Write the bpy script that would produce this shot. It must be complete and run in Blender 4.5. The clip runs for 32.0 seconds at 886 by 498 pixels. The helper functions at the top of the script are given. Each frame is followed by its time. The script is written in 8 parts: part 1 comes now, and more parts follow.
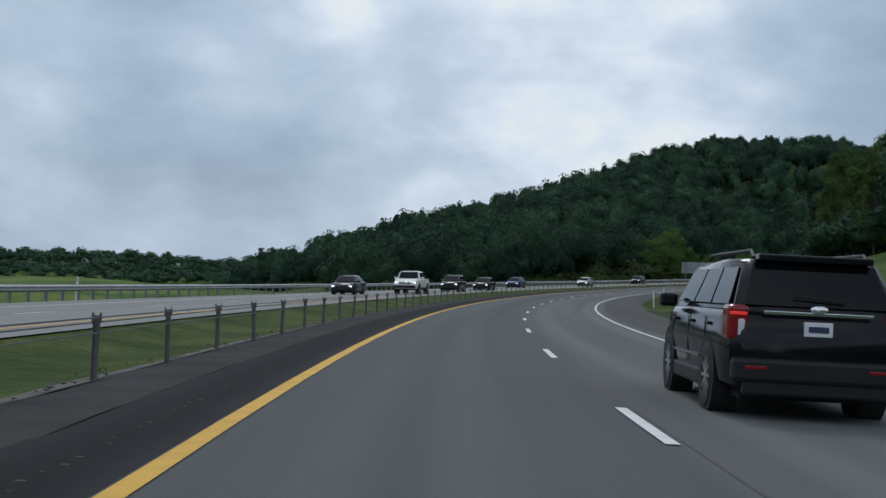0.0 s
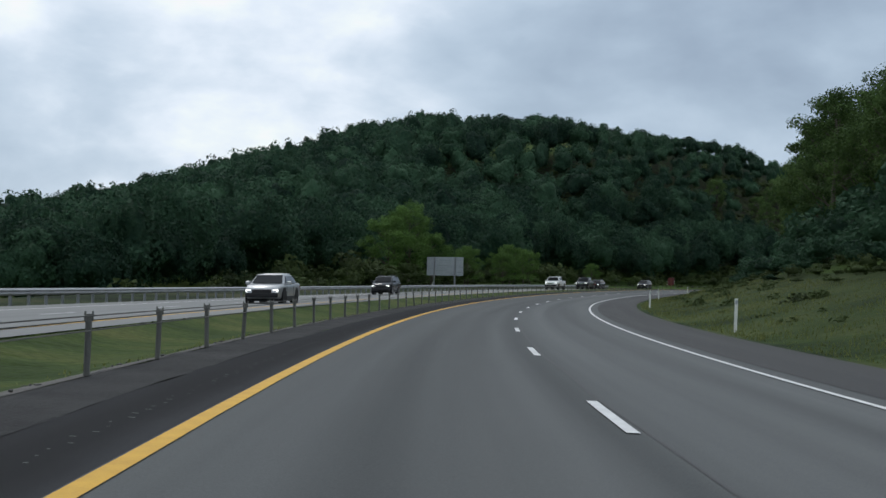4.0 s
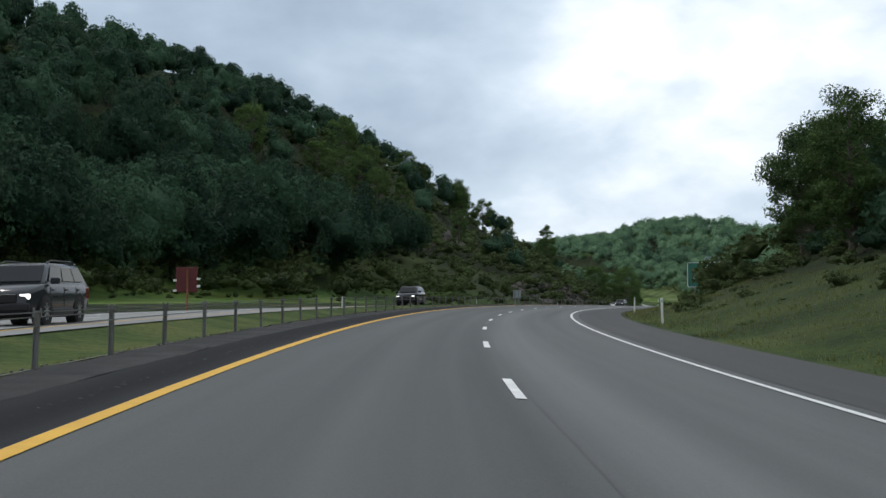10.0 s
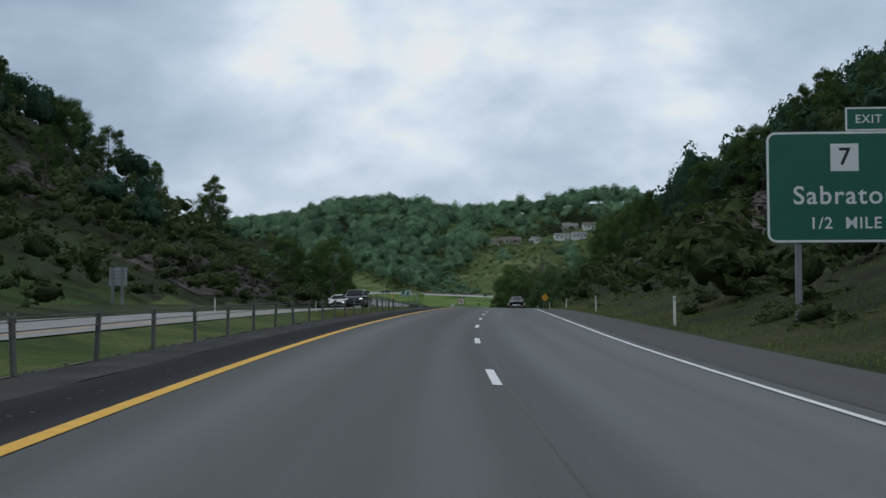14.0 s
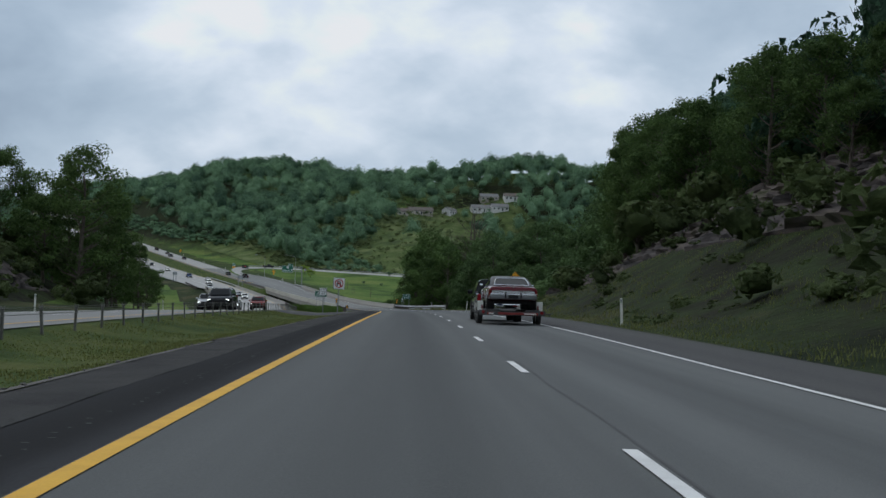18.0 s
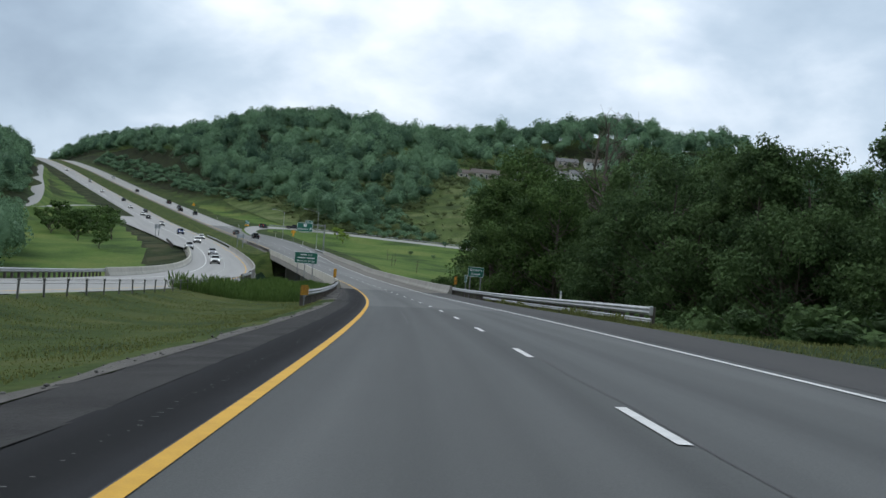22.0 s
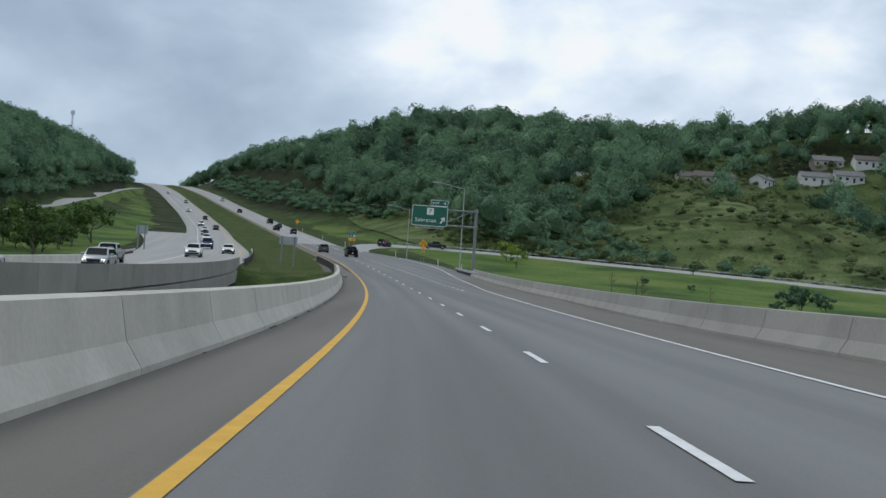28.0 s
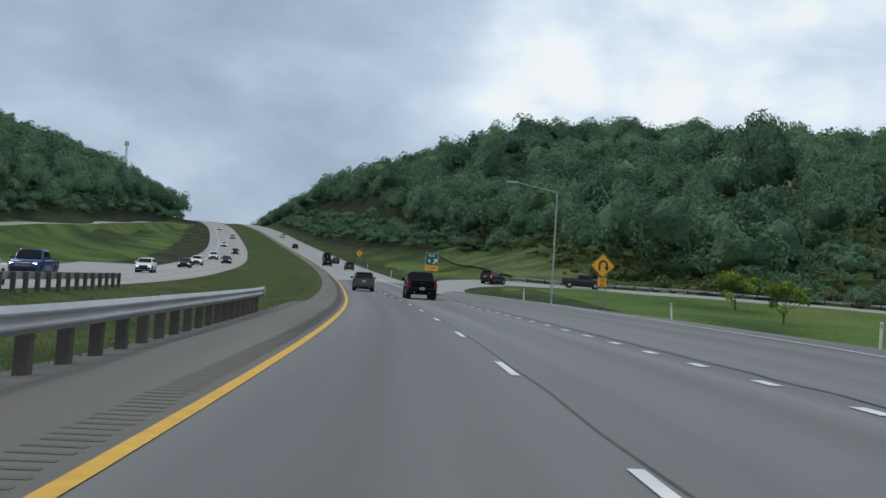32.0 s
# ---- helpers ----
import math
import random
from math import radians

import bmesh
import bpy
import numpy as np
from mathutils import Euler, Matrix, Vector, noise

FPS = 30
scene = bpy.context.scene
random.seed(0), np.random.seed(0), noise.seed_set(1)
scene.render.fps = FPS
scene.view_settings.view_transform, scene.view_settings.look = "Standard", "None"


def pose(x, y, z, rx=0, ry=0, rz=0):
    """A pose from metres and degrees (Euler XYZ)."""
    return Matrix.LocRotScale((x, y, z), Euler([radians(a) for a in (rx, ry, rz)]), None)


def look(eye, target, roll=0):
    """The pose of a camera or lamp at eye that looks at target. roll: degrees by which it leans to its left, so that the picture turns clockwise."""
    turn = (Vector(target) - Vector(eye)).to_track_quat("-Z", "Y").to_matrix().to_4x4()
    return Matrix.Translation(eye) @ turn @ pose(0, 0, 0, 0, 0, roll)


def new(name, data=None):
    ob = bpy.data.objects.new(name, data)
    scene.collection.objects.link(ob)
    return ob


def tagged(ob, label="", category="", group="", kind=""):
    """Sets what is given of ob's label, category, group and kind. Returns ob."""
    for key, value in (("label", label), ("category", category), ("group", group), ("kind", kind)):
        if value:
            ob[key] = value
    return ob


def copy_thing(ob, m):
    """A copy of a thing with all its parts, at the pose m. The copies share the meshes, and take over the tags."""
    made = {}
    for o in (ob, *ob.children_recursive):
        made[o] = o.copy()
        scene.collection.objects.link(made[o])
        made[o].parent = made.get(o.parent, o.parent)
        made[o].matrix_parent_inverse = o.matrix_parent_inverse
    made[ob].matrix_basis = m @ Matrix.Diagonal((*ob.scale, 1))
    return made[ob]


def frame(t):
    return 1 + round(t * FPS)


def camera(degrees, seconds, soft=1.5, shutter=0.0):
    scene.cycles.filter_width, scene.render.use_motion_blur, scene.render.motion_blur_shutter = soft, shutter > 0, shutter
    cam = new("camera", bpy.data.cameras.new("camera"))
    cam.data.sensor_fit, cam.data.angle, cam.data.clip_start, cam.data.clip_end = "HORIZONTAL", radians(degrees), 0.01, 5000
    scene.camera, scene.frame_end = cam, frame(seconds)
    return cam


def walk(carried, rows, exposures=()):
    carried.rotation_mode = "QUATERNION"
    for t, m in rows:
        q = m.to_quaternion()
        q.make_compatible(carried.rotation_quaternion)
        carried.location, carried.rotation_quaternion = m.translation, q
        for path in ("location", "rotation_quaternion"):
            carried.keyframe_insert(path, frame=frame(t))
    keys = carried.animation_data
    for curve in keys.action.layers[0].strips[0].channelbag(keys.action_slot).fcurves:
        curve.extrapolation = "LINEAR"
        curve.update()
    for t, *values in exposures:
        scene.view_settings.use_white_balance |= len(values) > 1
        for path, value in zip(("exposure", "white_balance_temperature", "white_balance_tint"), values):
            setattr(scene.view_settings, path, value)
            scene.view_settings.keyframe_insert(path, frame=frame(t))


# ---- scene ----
cam = camera(38.50, 32.0, 1.5, 0.0)
PATH = [
    (0.0, -0.161, -0.072, 1.144, 91.925, -1.938, 0.084),
    (0.5, -0.163, 17.818, 1.206, 92.087, -1.984, -1.903),
    (1.0, 0.380, 35.714, 1.299, 92.135, -1.712, -3.633),
    (1.5, 1.467, 53.572, 1.425, 92.220, -1.711, -5.539),
    (2.0, 3.093, 71.374, 1.585, 92.322, -1.513, -7.352),
    (2.5, 5.255, 89.103, 1.779, 92.435, -1.405, -9.012),
    (3.0, 7.949, 106.745, 2.007, 92.564, -1.376, -10.676),
    (3.5, 11.169, 124.287, 2.269, 92.702, -1.638, -12.441),
    (4.0, 14.946, 141.704, 2.563, 92.816, -1.518, -14.429),
    (4.5, 19.288, 158.977, 2.890, 92.926, -1.405, -16.400),
    (5.0, 24.189, 176.084, 3.247, 93.015, -1.296, -18.359),
    (5.5, 29.630, 193.015, 3.633, 93.076, -1.193, -20.314),
    (6.0, 35.592, 209.756, 4.046, 93.138, -1.376, -22.271),
    (6.5, 42.128, 226.264, 4.482, 93.203, -1.276, -24.175),
    (7.0, 49.168, 242.548, 4.941, 93.280, -1.110, -26.007),
    (7.5, 56.698, 258.595, 5.419, 93.368, -1.133, -27.761),
    (8.0, 64.709, 274.393, 5.915, 93.424, -0.861, -29.540),
    (8.5, 73.194, 289.926, 6.430, 93.528, -0.582, -31.354),
    (9.0, 82.176, 305.155, 6.944, 93.532, -0.452, -33.205),
    (9.5, 91.635, 320.071, 7.450, 93.503, -0.291, -35.069),
    (10.0, 101.585, 334.644, 7.947, 93.356, -0.090, -36.945),
    (10.5, 112.011, 348.860, 8.430, 93.333, -0.042, -38.847),
    (11.0, 122.900, 362.703, 8.883, 93.194, -0.219, -40.766),
    (11.5, 134.238, 376.155, 9.305, 93.159, 0.014, -42.627),
    (12.0, 146.010, 389.204, 9.696, 92.961, 0.142, -44.426),
    (12.5, 158.200, 401.836, 10.057, 93.011, 0.013, -46.186),
    (13.0, 170.796, 414.037, 10.386, 92.725, 0.149, -47.962),
    (13.5, 183.687, 425.900, 10.693, 92.748, 0.351, -49.625),
    (14.0, 196.915, 437.391, 10.985, 92.706, 0.159, -51.264),
    (14.5, 210.407, 448.534, 11.254, 92.660, -0.306, -52.667),
    (15.0, 224.151, 459.323, 11.499, 92.522, -0.820, -53.862),
    (15.5, 238.103, 469.837, 11.715, 92.473, -1.213, -54.650),
    (16.0, 252.117, 480.244, 11.897, 92.359, -1.165, -54.888),
    (16.5, 266.172, 490.565, 12.046, 92.254, -1.126, -55.121),
    (17.0, 280.279, 500.809, 12.164, 92.145, -1.096, -55.348),
    (17.5, 294.396, 511.045, 12.238, 92.030, -1.079, -55.576),
    (18.0, 308.567, 521.188, 12.256, 91.800, -1.272, -55.597),
    (18.5, 322.715, 531.349, 12.222, 91.564, -1.416, -55.565),
    (19.0, 336.837, 541.535, 12.145, 91.335, -1.660, -55.456),
    (19.5, 350.846, 551.867, 12.026, 91.267, -2.474, -55.241),
    (20.0, 364.822, 562.232, 11.860, 91.257, -3.169, -54.915),
    (20.5, 378.768, 572.635, 11.646, 91.044, -3.528, -54.572),
    (21.0, 392.643, 583.139, 11.397, 90.887, -4.206, -54.253),
    (21.5, 406.478, 593.678, 11.124, 90.860, -4.109, -53.779),
    (22.0, 420.216, 604.333, 10.827, 90.745, -4.294, -53.110),
    (22.5, 433.861, 615.102, 10.510, 90.750, -4.799, -52.569),
    (23.0, 447.411, 625.985, 10.195, 90.676, -4.779, -52.146),
    (23.5, 460.890, 636.948, 9.885, 90.781, -4.956, -51.631),
    (24.0, 474.269, 648.023, 9.581, 90.873, -4.608, -51.029),
    (24.5, 487.533, 659.244, 9.307, 90.754, -4.486, -50.493),
    (25.0, 500.673, 670.622, 9.076, 90.898, -4.263, -49.774),
    (25.5, 513.636, 682.215, 8.887, 91.328, -3.811, -48.815),
    (26.0, 526.467, 693.978, 8.752, 91.519, -3.811, -48.122),
    (26.5, 539.148, 705.919, 8.679, 91.699, -3.808, -47.424),
    (27.0, 551.677, 718.037, 8.669, 91.880, -3.808, -46.736),
    (27.5, 564.054, 730.325, 8.722, 92.066, -3.819, -46.074),
    (28.0, 576.288, 742.772, 8.840, 92.224, -3.781, -45.411),
    (28.5, 588.415, 755.341, 9.023, 92.471, -3.960, -44.894),
    (29.0, 600.401, 768.062, 9.271, 92.666, -3.638, -44.397),
    (29.5, 612.251, 780.924, 9.585, 92.902, -3.884, -43.858),
    (30.0, 623.974, 793.920, 9.970, 93.267, -3.536, -43.327),
    (30.5, 635.658, 806.970, 10.427, 93.208, -3.700, -42.863),
    (31.0, 647.215, 820.153, 10.954, 93.766, -3.730, -42.346),
    (31.5, 658.642, 833.465, 11.554, 93.831, -3.691, -41.904),
    (32.0, 669.932, 846.896, 12.226, 94.230, -3.667, -41.071),
]
walk(cam, [(r[0], pose(*r[1:])) for r in PATH],
     [(0.0, -0.2, 6150, 9.5), (2.0, -0.1, 6200, 9.5), (3.0, -0.14, 6250, 9.5), (6.0, 0.46, 6550, 10), (8.0, 0.42, 6550, 10), (10.0, 0.28, 6550, 10), (11.0, 0.2, 6480, 10), (12.0, -0.08, 6300, 9.5), (15.0, -0.18, 6250, 9.5), (18.0, -0.18, 6250, 9.5), (19.5, -0.08, 6250, 9.5), (23.0, 0.2, 6300, 9), (25.0, 0.18, 6300, 9), (27.0, 0.06, 6300, 9.5), (32.0, -0.03, 6300, 9.5)])

# ---- sky and sun: a bright, broken overcast ----
SUN_ELEV, SUN_AZ = radians(52), radians(-8)
world = bpy.data.worlds.new("overcast_sky")
scene.world = world
world.use_nodes = True
wt = world.node_tree
wt.nodes.clear()


def wnode(kind):
    return wt.nodes.new(kind)


def wmath(op, a, b):
    n = wnode("ShaderNodeMath")
    n.operation = op
    for i, q in enumerate((a, b)):
        if isinstance(q, (int, float)):
            n.inputs[i].default_value = q
        else:
            wt.links.new(q, n.inputs[i])
    return n.outputs[0]


sky = wnode("ShaderNodeTexSky")
sky.sky_type, sky.sun_disc, sky.sun_elevation, sky.sun_rotation = "NISHITA", False, SUN_ELEV, SUN_AZ
sky.air_density, sky.dust_density = 1.0, 2.5
coord = wnode("ShaderNodeTexCoord")
sep = wnode("ShaderNodeSeparateXYZ")
wt.links.new(coord.outputs["Generated"], sep.inputs[0])
# flat cloud deck: directions projected on a plane overhead
height = wmath("MAXIMUM", sep.outputs[2], 0.0)
deck = wmath("ADD", height, 0.85)
comb = wnode("ShaderNodeCombineXYZ")
wt.links.new(wmath("DIVIDE", sep.outputs[0], deck), comb.inputs[0])
wt.links.new(wmath("DIVIDE", sep.outputs[1], deck), comb.inputs[1])
wt.links.new(wmath("MULTIPLY", height, 1.4), comb.inputs[2])
big = wnode("ShaderNodeTexNoise")
big.inputs["Scale"].default_value, big.inputs["Detail"].default_value, big.inputs["Roughness"].default_value = 5.2, 9.0, 0.5
big.inputs["Distortion"].default_value = 0.15
small = wnode("ShaderNodeTexNoise")
small.inputs["Scale"].default_value, small.inputs["Detail"].default_value, small.inputs["Roughness"].default_value = 12.0, 8.0, 0.5
small.inputs["Distortion"].default_value = 0.25
for n in (big, small):
    wt.links.new(comb.outputs[0], n.inputs["Vector"])
mixed = wmath("ADD", wmath("MULTIPLY", big.outputs["Fac"], 0.72), wmath("MULTIPLY", small.outputs["Fac"], 0.28))
# darker and brighter banks of the deck: bearing, elevation, half-width, depth
for bearing, elev, wide, deep in ((28, 11.5, 16, -0.24), (40, 13, 9, -0.07), (-14, 5, 13, -0.17), (5, 13, 9, 0.04), (57, 13, 10, 0.02)):
    away = wnode("ShaderNodeVectorMath")
    away.operation = "DOT_PRODUCT"
    wt.links.new(coord.outputs["Generated"], away.inputs[0])
    away.inputs[1].default_value = (math.sin(radians(bearing)) * math.cos(radians(elev)), math.cos(radians(bearing)) * math.cos(radians(elev)), math.sin(radians(elev)))
    soft = wnode("ShaderNodeMapRange")
    soft.interpolation_type = "SMOOTHSTEP"
    soft.inputs["From Min"].default_value, soft.inputs["From Max"].default_value = math.cos(radians(wide)), 1.0
    soft.inputs["To Max"].default_value = deep
    wt.links.new(away.outputs["Value"], soft.inputs["Value"])
    mixed = wmath("ADD", mixed, soft.outputs[0])
ramp = wnode("ShaderNodeValToRGB")
wt.links.new(mixed, ramp.inputs[0])
ramp.color_ramp.interpolation = "B_SPLINE"
stops = [(0.12, (0.3, 0.38, 0.49, 1)), (0.3, (0.45, 0.56, 0.68, 1)), (0.43, (0.58, 0.69, 0.81, 1)), (0.51, (0.76, 0.85, 0.95, 1)), (0.58, (0.93, 0.99, 1.07, 1)), (0.66, (1.13, 1.17, 1.22, 1))]
while len(ramp.color_ramp.elements) < len(stops):
    ramp.color_ramp.elements.new(0.5)
for e, (at, col) in zip(ramp.color_ramp.elements, stops):
    e.position, e.color = at, col
bg_sky, bg_cloud, wmix, wout = wnode("ShaderNodeBackground"), wnode("ShaderNodeBackground"), wnode("ShaderNodeMixShader"), wnode("ShaderNodeOutputWorld")
wt.links.new(sky.outputs[0], bg_sky.inputs[0])
bg_sky.inputs[1].default_value = 0.06
wt.links.new(ramp.outputs[0], bg_cloud.inputs[0])
bg_cloud.inputs[1].default_value = 1.0
wmix.inputs[0].default_value = 0.88
wt.links.new(bg_sky.outputs[0], wmix.inputs[1])
wt.links.new(bg_cloud.outputs[0], wmix.inputs[2])
wt.links.new(wmix.outputs[0], wout.inputs[0])

sun = new("sun", bpy.data.lights.new("sun", "SUN"))
sun.data.energy, sun.data.angle, sun.data.color = 0.85, radians(14), (1.0, 0.96, 0.9)
sun.matrix_world = look((0, 0, 300), (-math.sin(SUN_AZ) * 300, -math.cos(SUN_AZ) * 300, 300 - 300 * math.tan(SUN_ELEV)))

# ---- materials ----
def nodes_of(name):
    m = bpy.data.materials.new(name)
    m.use_nodes = True
    return m, m.node_tree, m.node_tree.nodes["Principled BSDF"]


def surface(name, dark, light, scale=1.0, fine=14.0, rough=0.9, metal=0.0, bump=0.3, depth=0.02, uv=None, vary=0.0, spec=0.5, coat=0.0, contrast=0.25):
    """Two-scale noise between two colours, fine relief, roughness variation. uv: stretch of the (across, along) map."""
    m, t, b = nodes_of(name)
    def add(kind):
        return t.nodes.new(kind)
    co = add("ShaderNodeTexCoord")
    src = co.outputs["Object"]
    if uv:
        mp = add("ShaderNodeMapping")
        mp.inputs["Scale"].default_value = (uv[0], uv[1], 1)
        t.links.new(co.outputs["UV"], mp.inputs[0])
        src = mp.outputs[0]
    n1, n2 = add("ShaderNodeTexNoise"), add("ShaderNodeTexNoise")
    n1.inputs["Scale"].default_value, n1.inputs["Detail"].default_value = scale, 5
    n2.inputs["Scale"].default_value, n2.inputs["Detail"].default_value = fine, 3
    t.links.new(src, n1.inputs["Vector"])
    t.links.new(co.outputs["Object"], n2.inputs["Vector"])
    mx = add("ShaderNodeMath"); mx.operation = "MULTIPLY_ADD"
    mx.inputs[1].default_value = 0.35
    t.links.new(n2.outputs["Fac"], mx.inputs[0])
    sc = add("ShaderNodeMath"); sc.operation = "MULTIPLY"; sc.inputs[1].default_value = 0.65
    t.links.new(n1.outputs["Fac"], sc.inputs[0])
    t.links.new(sc.outputs[0], mx.inputs[2])
    fac = mx.outputs[0]
    if vary:
        oi = add("ShaderNodeObjectInfo")
        va = add("ShaderNodeMath"); va.operation = "MULTIPLY_ADD"; va.inputs[1].default_value = vary
        t.links.new(oi.outputs["Random"], va.inputs[0])
        t.links.new(fac, va.inputs[2])
        fac = va.outputs[0]
    r = add("ShaderNodeValToRGB")
    r.color_ramp.elements[0].position, r.color_ramp.elements[1].position = 0.5 - contrast, 0.5 + contrast + vary
    r.color_ramp.elements[0].color, r.color_ramp.elements[1].color = (*dark, 1), (*light, 1)
    t.links.new(fac, r.inputs[0])
    t.links.new(r.outputs[0], b.inputs["Base Color"])
    b.inputs["Roughness"].default_value, b.inputs["Metallic"].default_value = rough, metal
    b.inputs["Specular IOR Level"].default_value = spec
    b.inputs["Coat Weight"].default_value = coat
    b.inputs["Coat Roughness"].default_value = 0.05
    if bump:
        bp = add("ShaderNodeBump")
        bp.inputs["Strength"].default_value, bp.inputs["Distance"].default_value = bump, depth
        t.links.new(n2.outputs["Fac"], bp.inputs["Height"])
        t.links.new(bp.outputs[0], b.inputs["Normal"])
    return m


def foliage(name, dark, light, clump=1.1, contrast=0.75):
    """Leaves: colour by tree (tint), by clump and by leaf mass, gaps toned dark as shade, a little light through them.
    """
    m, t, b = nodes_of(name)
    def add(kind):
        return t.nodes.new(kind)
    def mad(a, k, c):
        n = add("ShaderNodeMath"); n.operation = "MULTIPLY_ADD"; n.inputs[1].default_value = k
        t.links.new(a, n.inputs[0])
        if isinstance(c, float):
            n.inputs[2].default_value = c
        else:
            t.links.new(c, n.inputs[2])
        return n.outputs[0]
    at = add("ShaderNodeAttribute"); at.attribute_name = "tint"
    geo, oi, co = add("ShaderNodeNewGeometry"), add("ShaderNodeObjectInfo"), add("ShaderNodeTexCoord")
    n1, n2 = add("ShaderNodeTexNoise"), add("ShaderNodeTexNoise")
    n1.inputs["Scale"].default_value, n1.inputs["Detail"].default_value, n1.inputs["Roughness"].default_value = clump, 7, 0.68
    n2.inputs["Scale"].default_value, n2.inputs["Detail"].default_value = 0.06, 3
    for n in (n1, n2):
        t.links.new(co.outputs["Object"], n.inputs["Vector"])
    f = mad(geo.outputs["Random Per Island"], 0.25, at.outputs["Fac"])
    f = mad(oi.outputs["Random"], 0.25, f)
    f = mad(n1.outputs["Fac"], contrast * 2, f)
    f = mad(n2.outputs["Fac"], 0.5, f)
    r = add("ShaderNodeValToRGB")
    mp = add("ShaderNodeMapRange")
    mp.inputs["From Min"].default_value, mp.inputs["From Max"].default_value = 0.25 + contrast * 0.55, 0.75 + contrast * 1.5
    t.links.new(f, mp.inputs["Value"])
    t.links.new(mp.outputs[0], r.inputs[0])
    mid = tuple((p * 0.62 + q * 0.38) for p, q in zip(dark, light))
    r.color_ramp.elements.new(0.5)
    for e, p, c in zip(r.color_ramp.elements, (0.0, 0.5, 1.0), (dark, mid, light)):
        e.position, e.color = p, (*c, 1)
    t.links.new(r.outputs[0], b.inputs["Base Color"])
    b.inputs["Roughness"].default_value, b.inputs["Specular IOR Level"].default_value = 0.8, 0.15
    bp = add("ShaderNodeBump"); bp.inputs["Strength"].default_value, bp.inputs["Distance"].default_value = 1.0, 0.7 / clump
    t.links.new(n1.outputs["Fac"], bp.inputs["Height"])
    t.links.new(bp.outputs[0], b.inputs["Normal"])
    tr = add("ShaderNodeBsdfTranslucent")
    t.links.new(r.outputs[0], tr.inputs[0])
    mx = add("ShaderNodeMixShader"); mx.inputs[0].default_value = 0.2
    t.links.new(b.outputs[0], mx.inputs[1]); t.links.new(tr.outputs[0], mx.inputs[2])
    t.links.new(mx.outputs[0], t.nodes["Material Output"].inputs[0])
    return m


def paving(name, dark, light, across, rough=0.87, streak=(0.9, 0.012), spec=0.12):
    """Asphalt whose wear changes across the road: across = (metres right of the yellow line, factor) pairs."""
    m = surface(name, dark, light, 0.9, 60, rough, bump=0.25, depth=0.01, uv=streak, contrast=0.16, spec=spec)
    t = m.node_tree
    b = t.nodes["Principled BSDF"]
    base = b.inputs["Base Color"].links[0].from_socket
    co, sp, wob = t.nodes.new("ShaderNodeTexCoord"), t.nodes.new("ShaderNodeSeparateXYZ"), t.nodes.new("ShaderNodeTexNoise")
    t.links.new(co.outputs["UV"], sp.inputs[0])
    wob.inputs["Scale"].default_value, wob.inputs["Detail"].default_value = 0.35, 6
    t.links.new(co.outputs["Object"], wob.inputs["Vector"])
    lo, hi = across[0][0], across[-1][0]
    mp, ad, r = t.nodes.new("ShaderNodeMapRange"), t.nodes.new("ShaderNodeMath"), t.nodes.new("ShaderNodeValToRGB")
    mp.inputs["From Min"].default_value, mp.inputs["From Max"].default_value = lo, hi
    ad.operation = "MULTIPLY_ADD"; ad.inputs[1].default_value = 0.35
    t.links.new(wob.outputs["Fac"], ad.inputs[0]); t.links.new(sp.outputs[0], ad.inputs[2])
    t.links.new(ad.outputs[0], mp.inputs["Value"])
    t.links.new(mp.outputs[0], r.inputs[0])
    while len(r.color_ramp.elements) < len(across):
        r.color_ramp.elements.new(0.5)
    for e, (u, k) in zip(r.color_ramp.elements, across):
        e.position, e.color = (u + 0.17 - lo) / (hi - lo), (k, k, k, 1)
    mul = t.nodes.new("ShaderNodeMix"); mul.data_type, mul.blend_type = "RGBA", "MULTIPLY"
    mul.inputs[0].default_value = 1.0
    t.links.new(base, mul.inputs[6]); t.links.new(r.outputs[0], mul.inputs[7])
    t.links.new(mul.outputs[2], b.inputs["Base Color"])
    return m


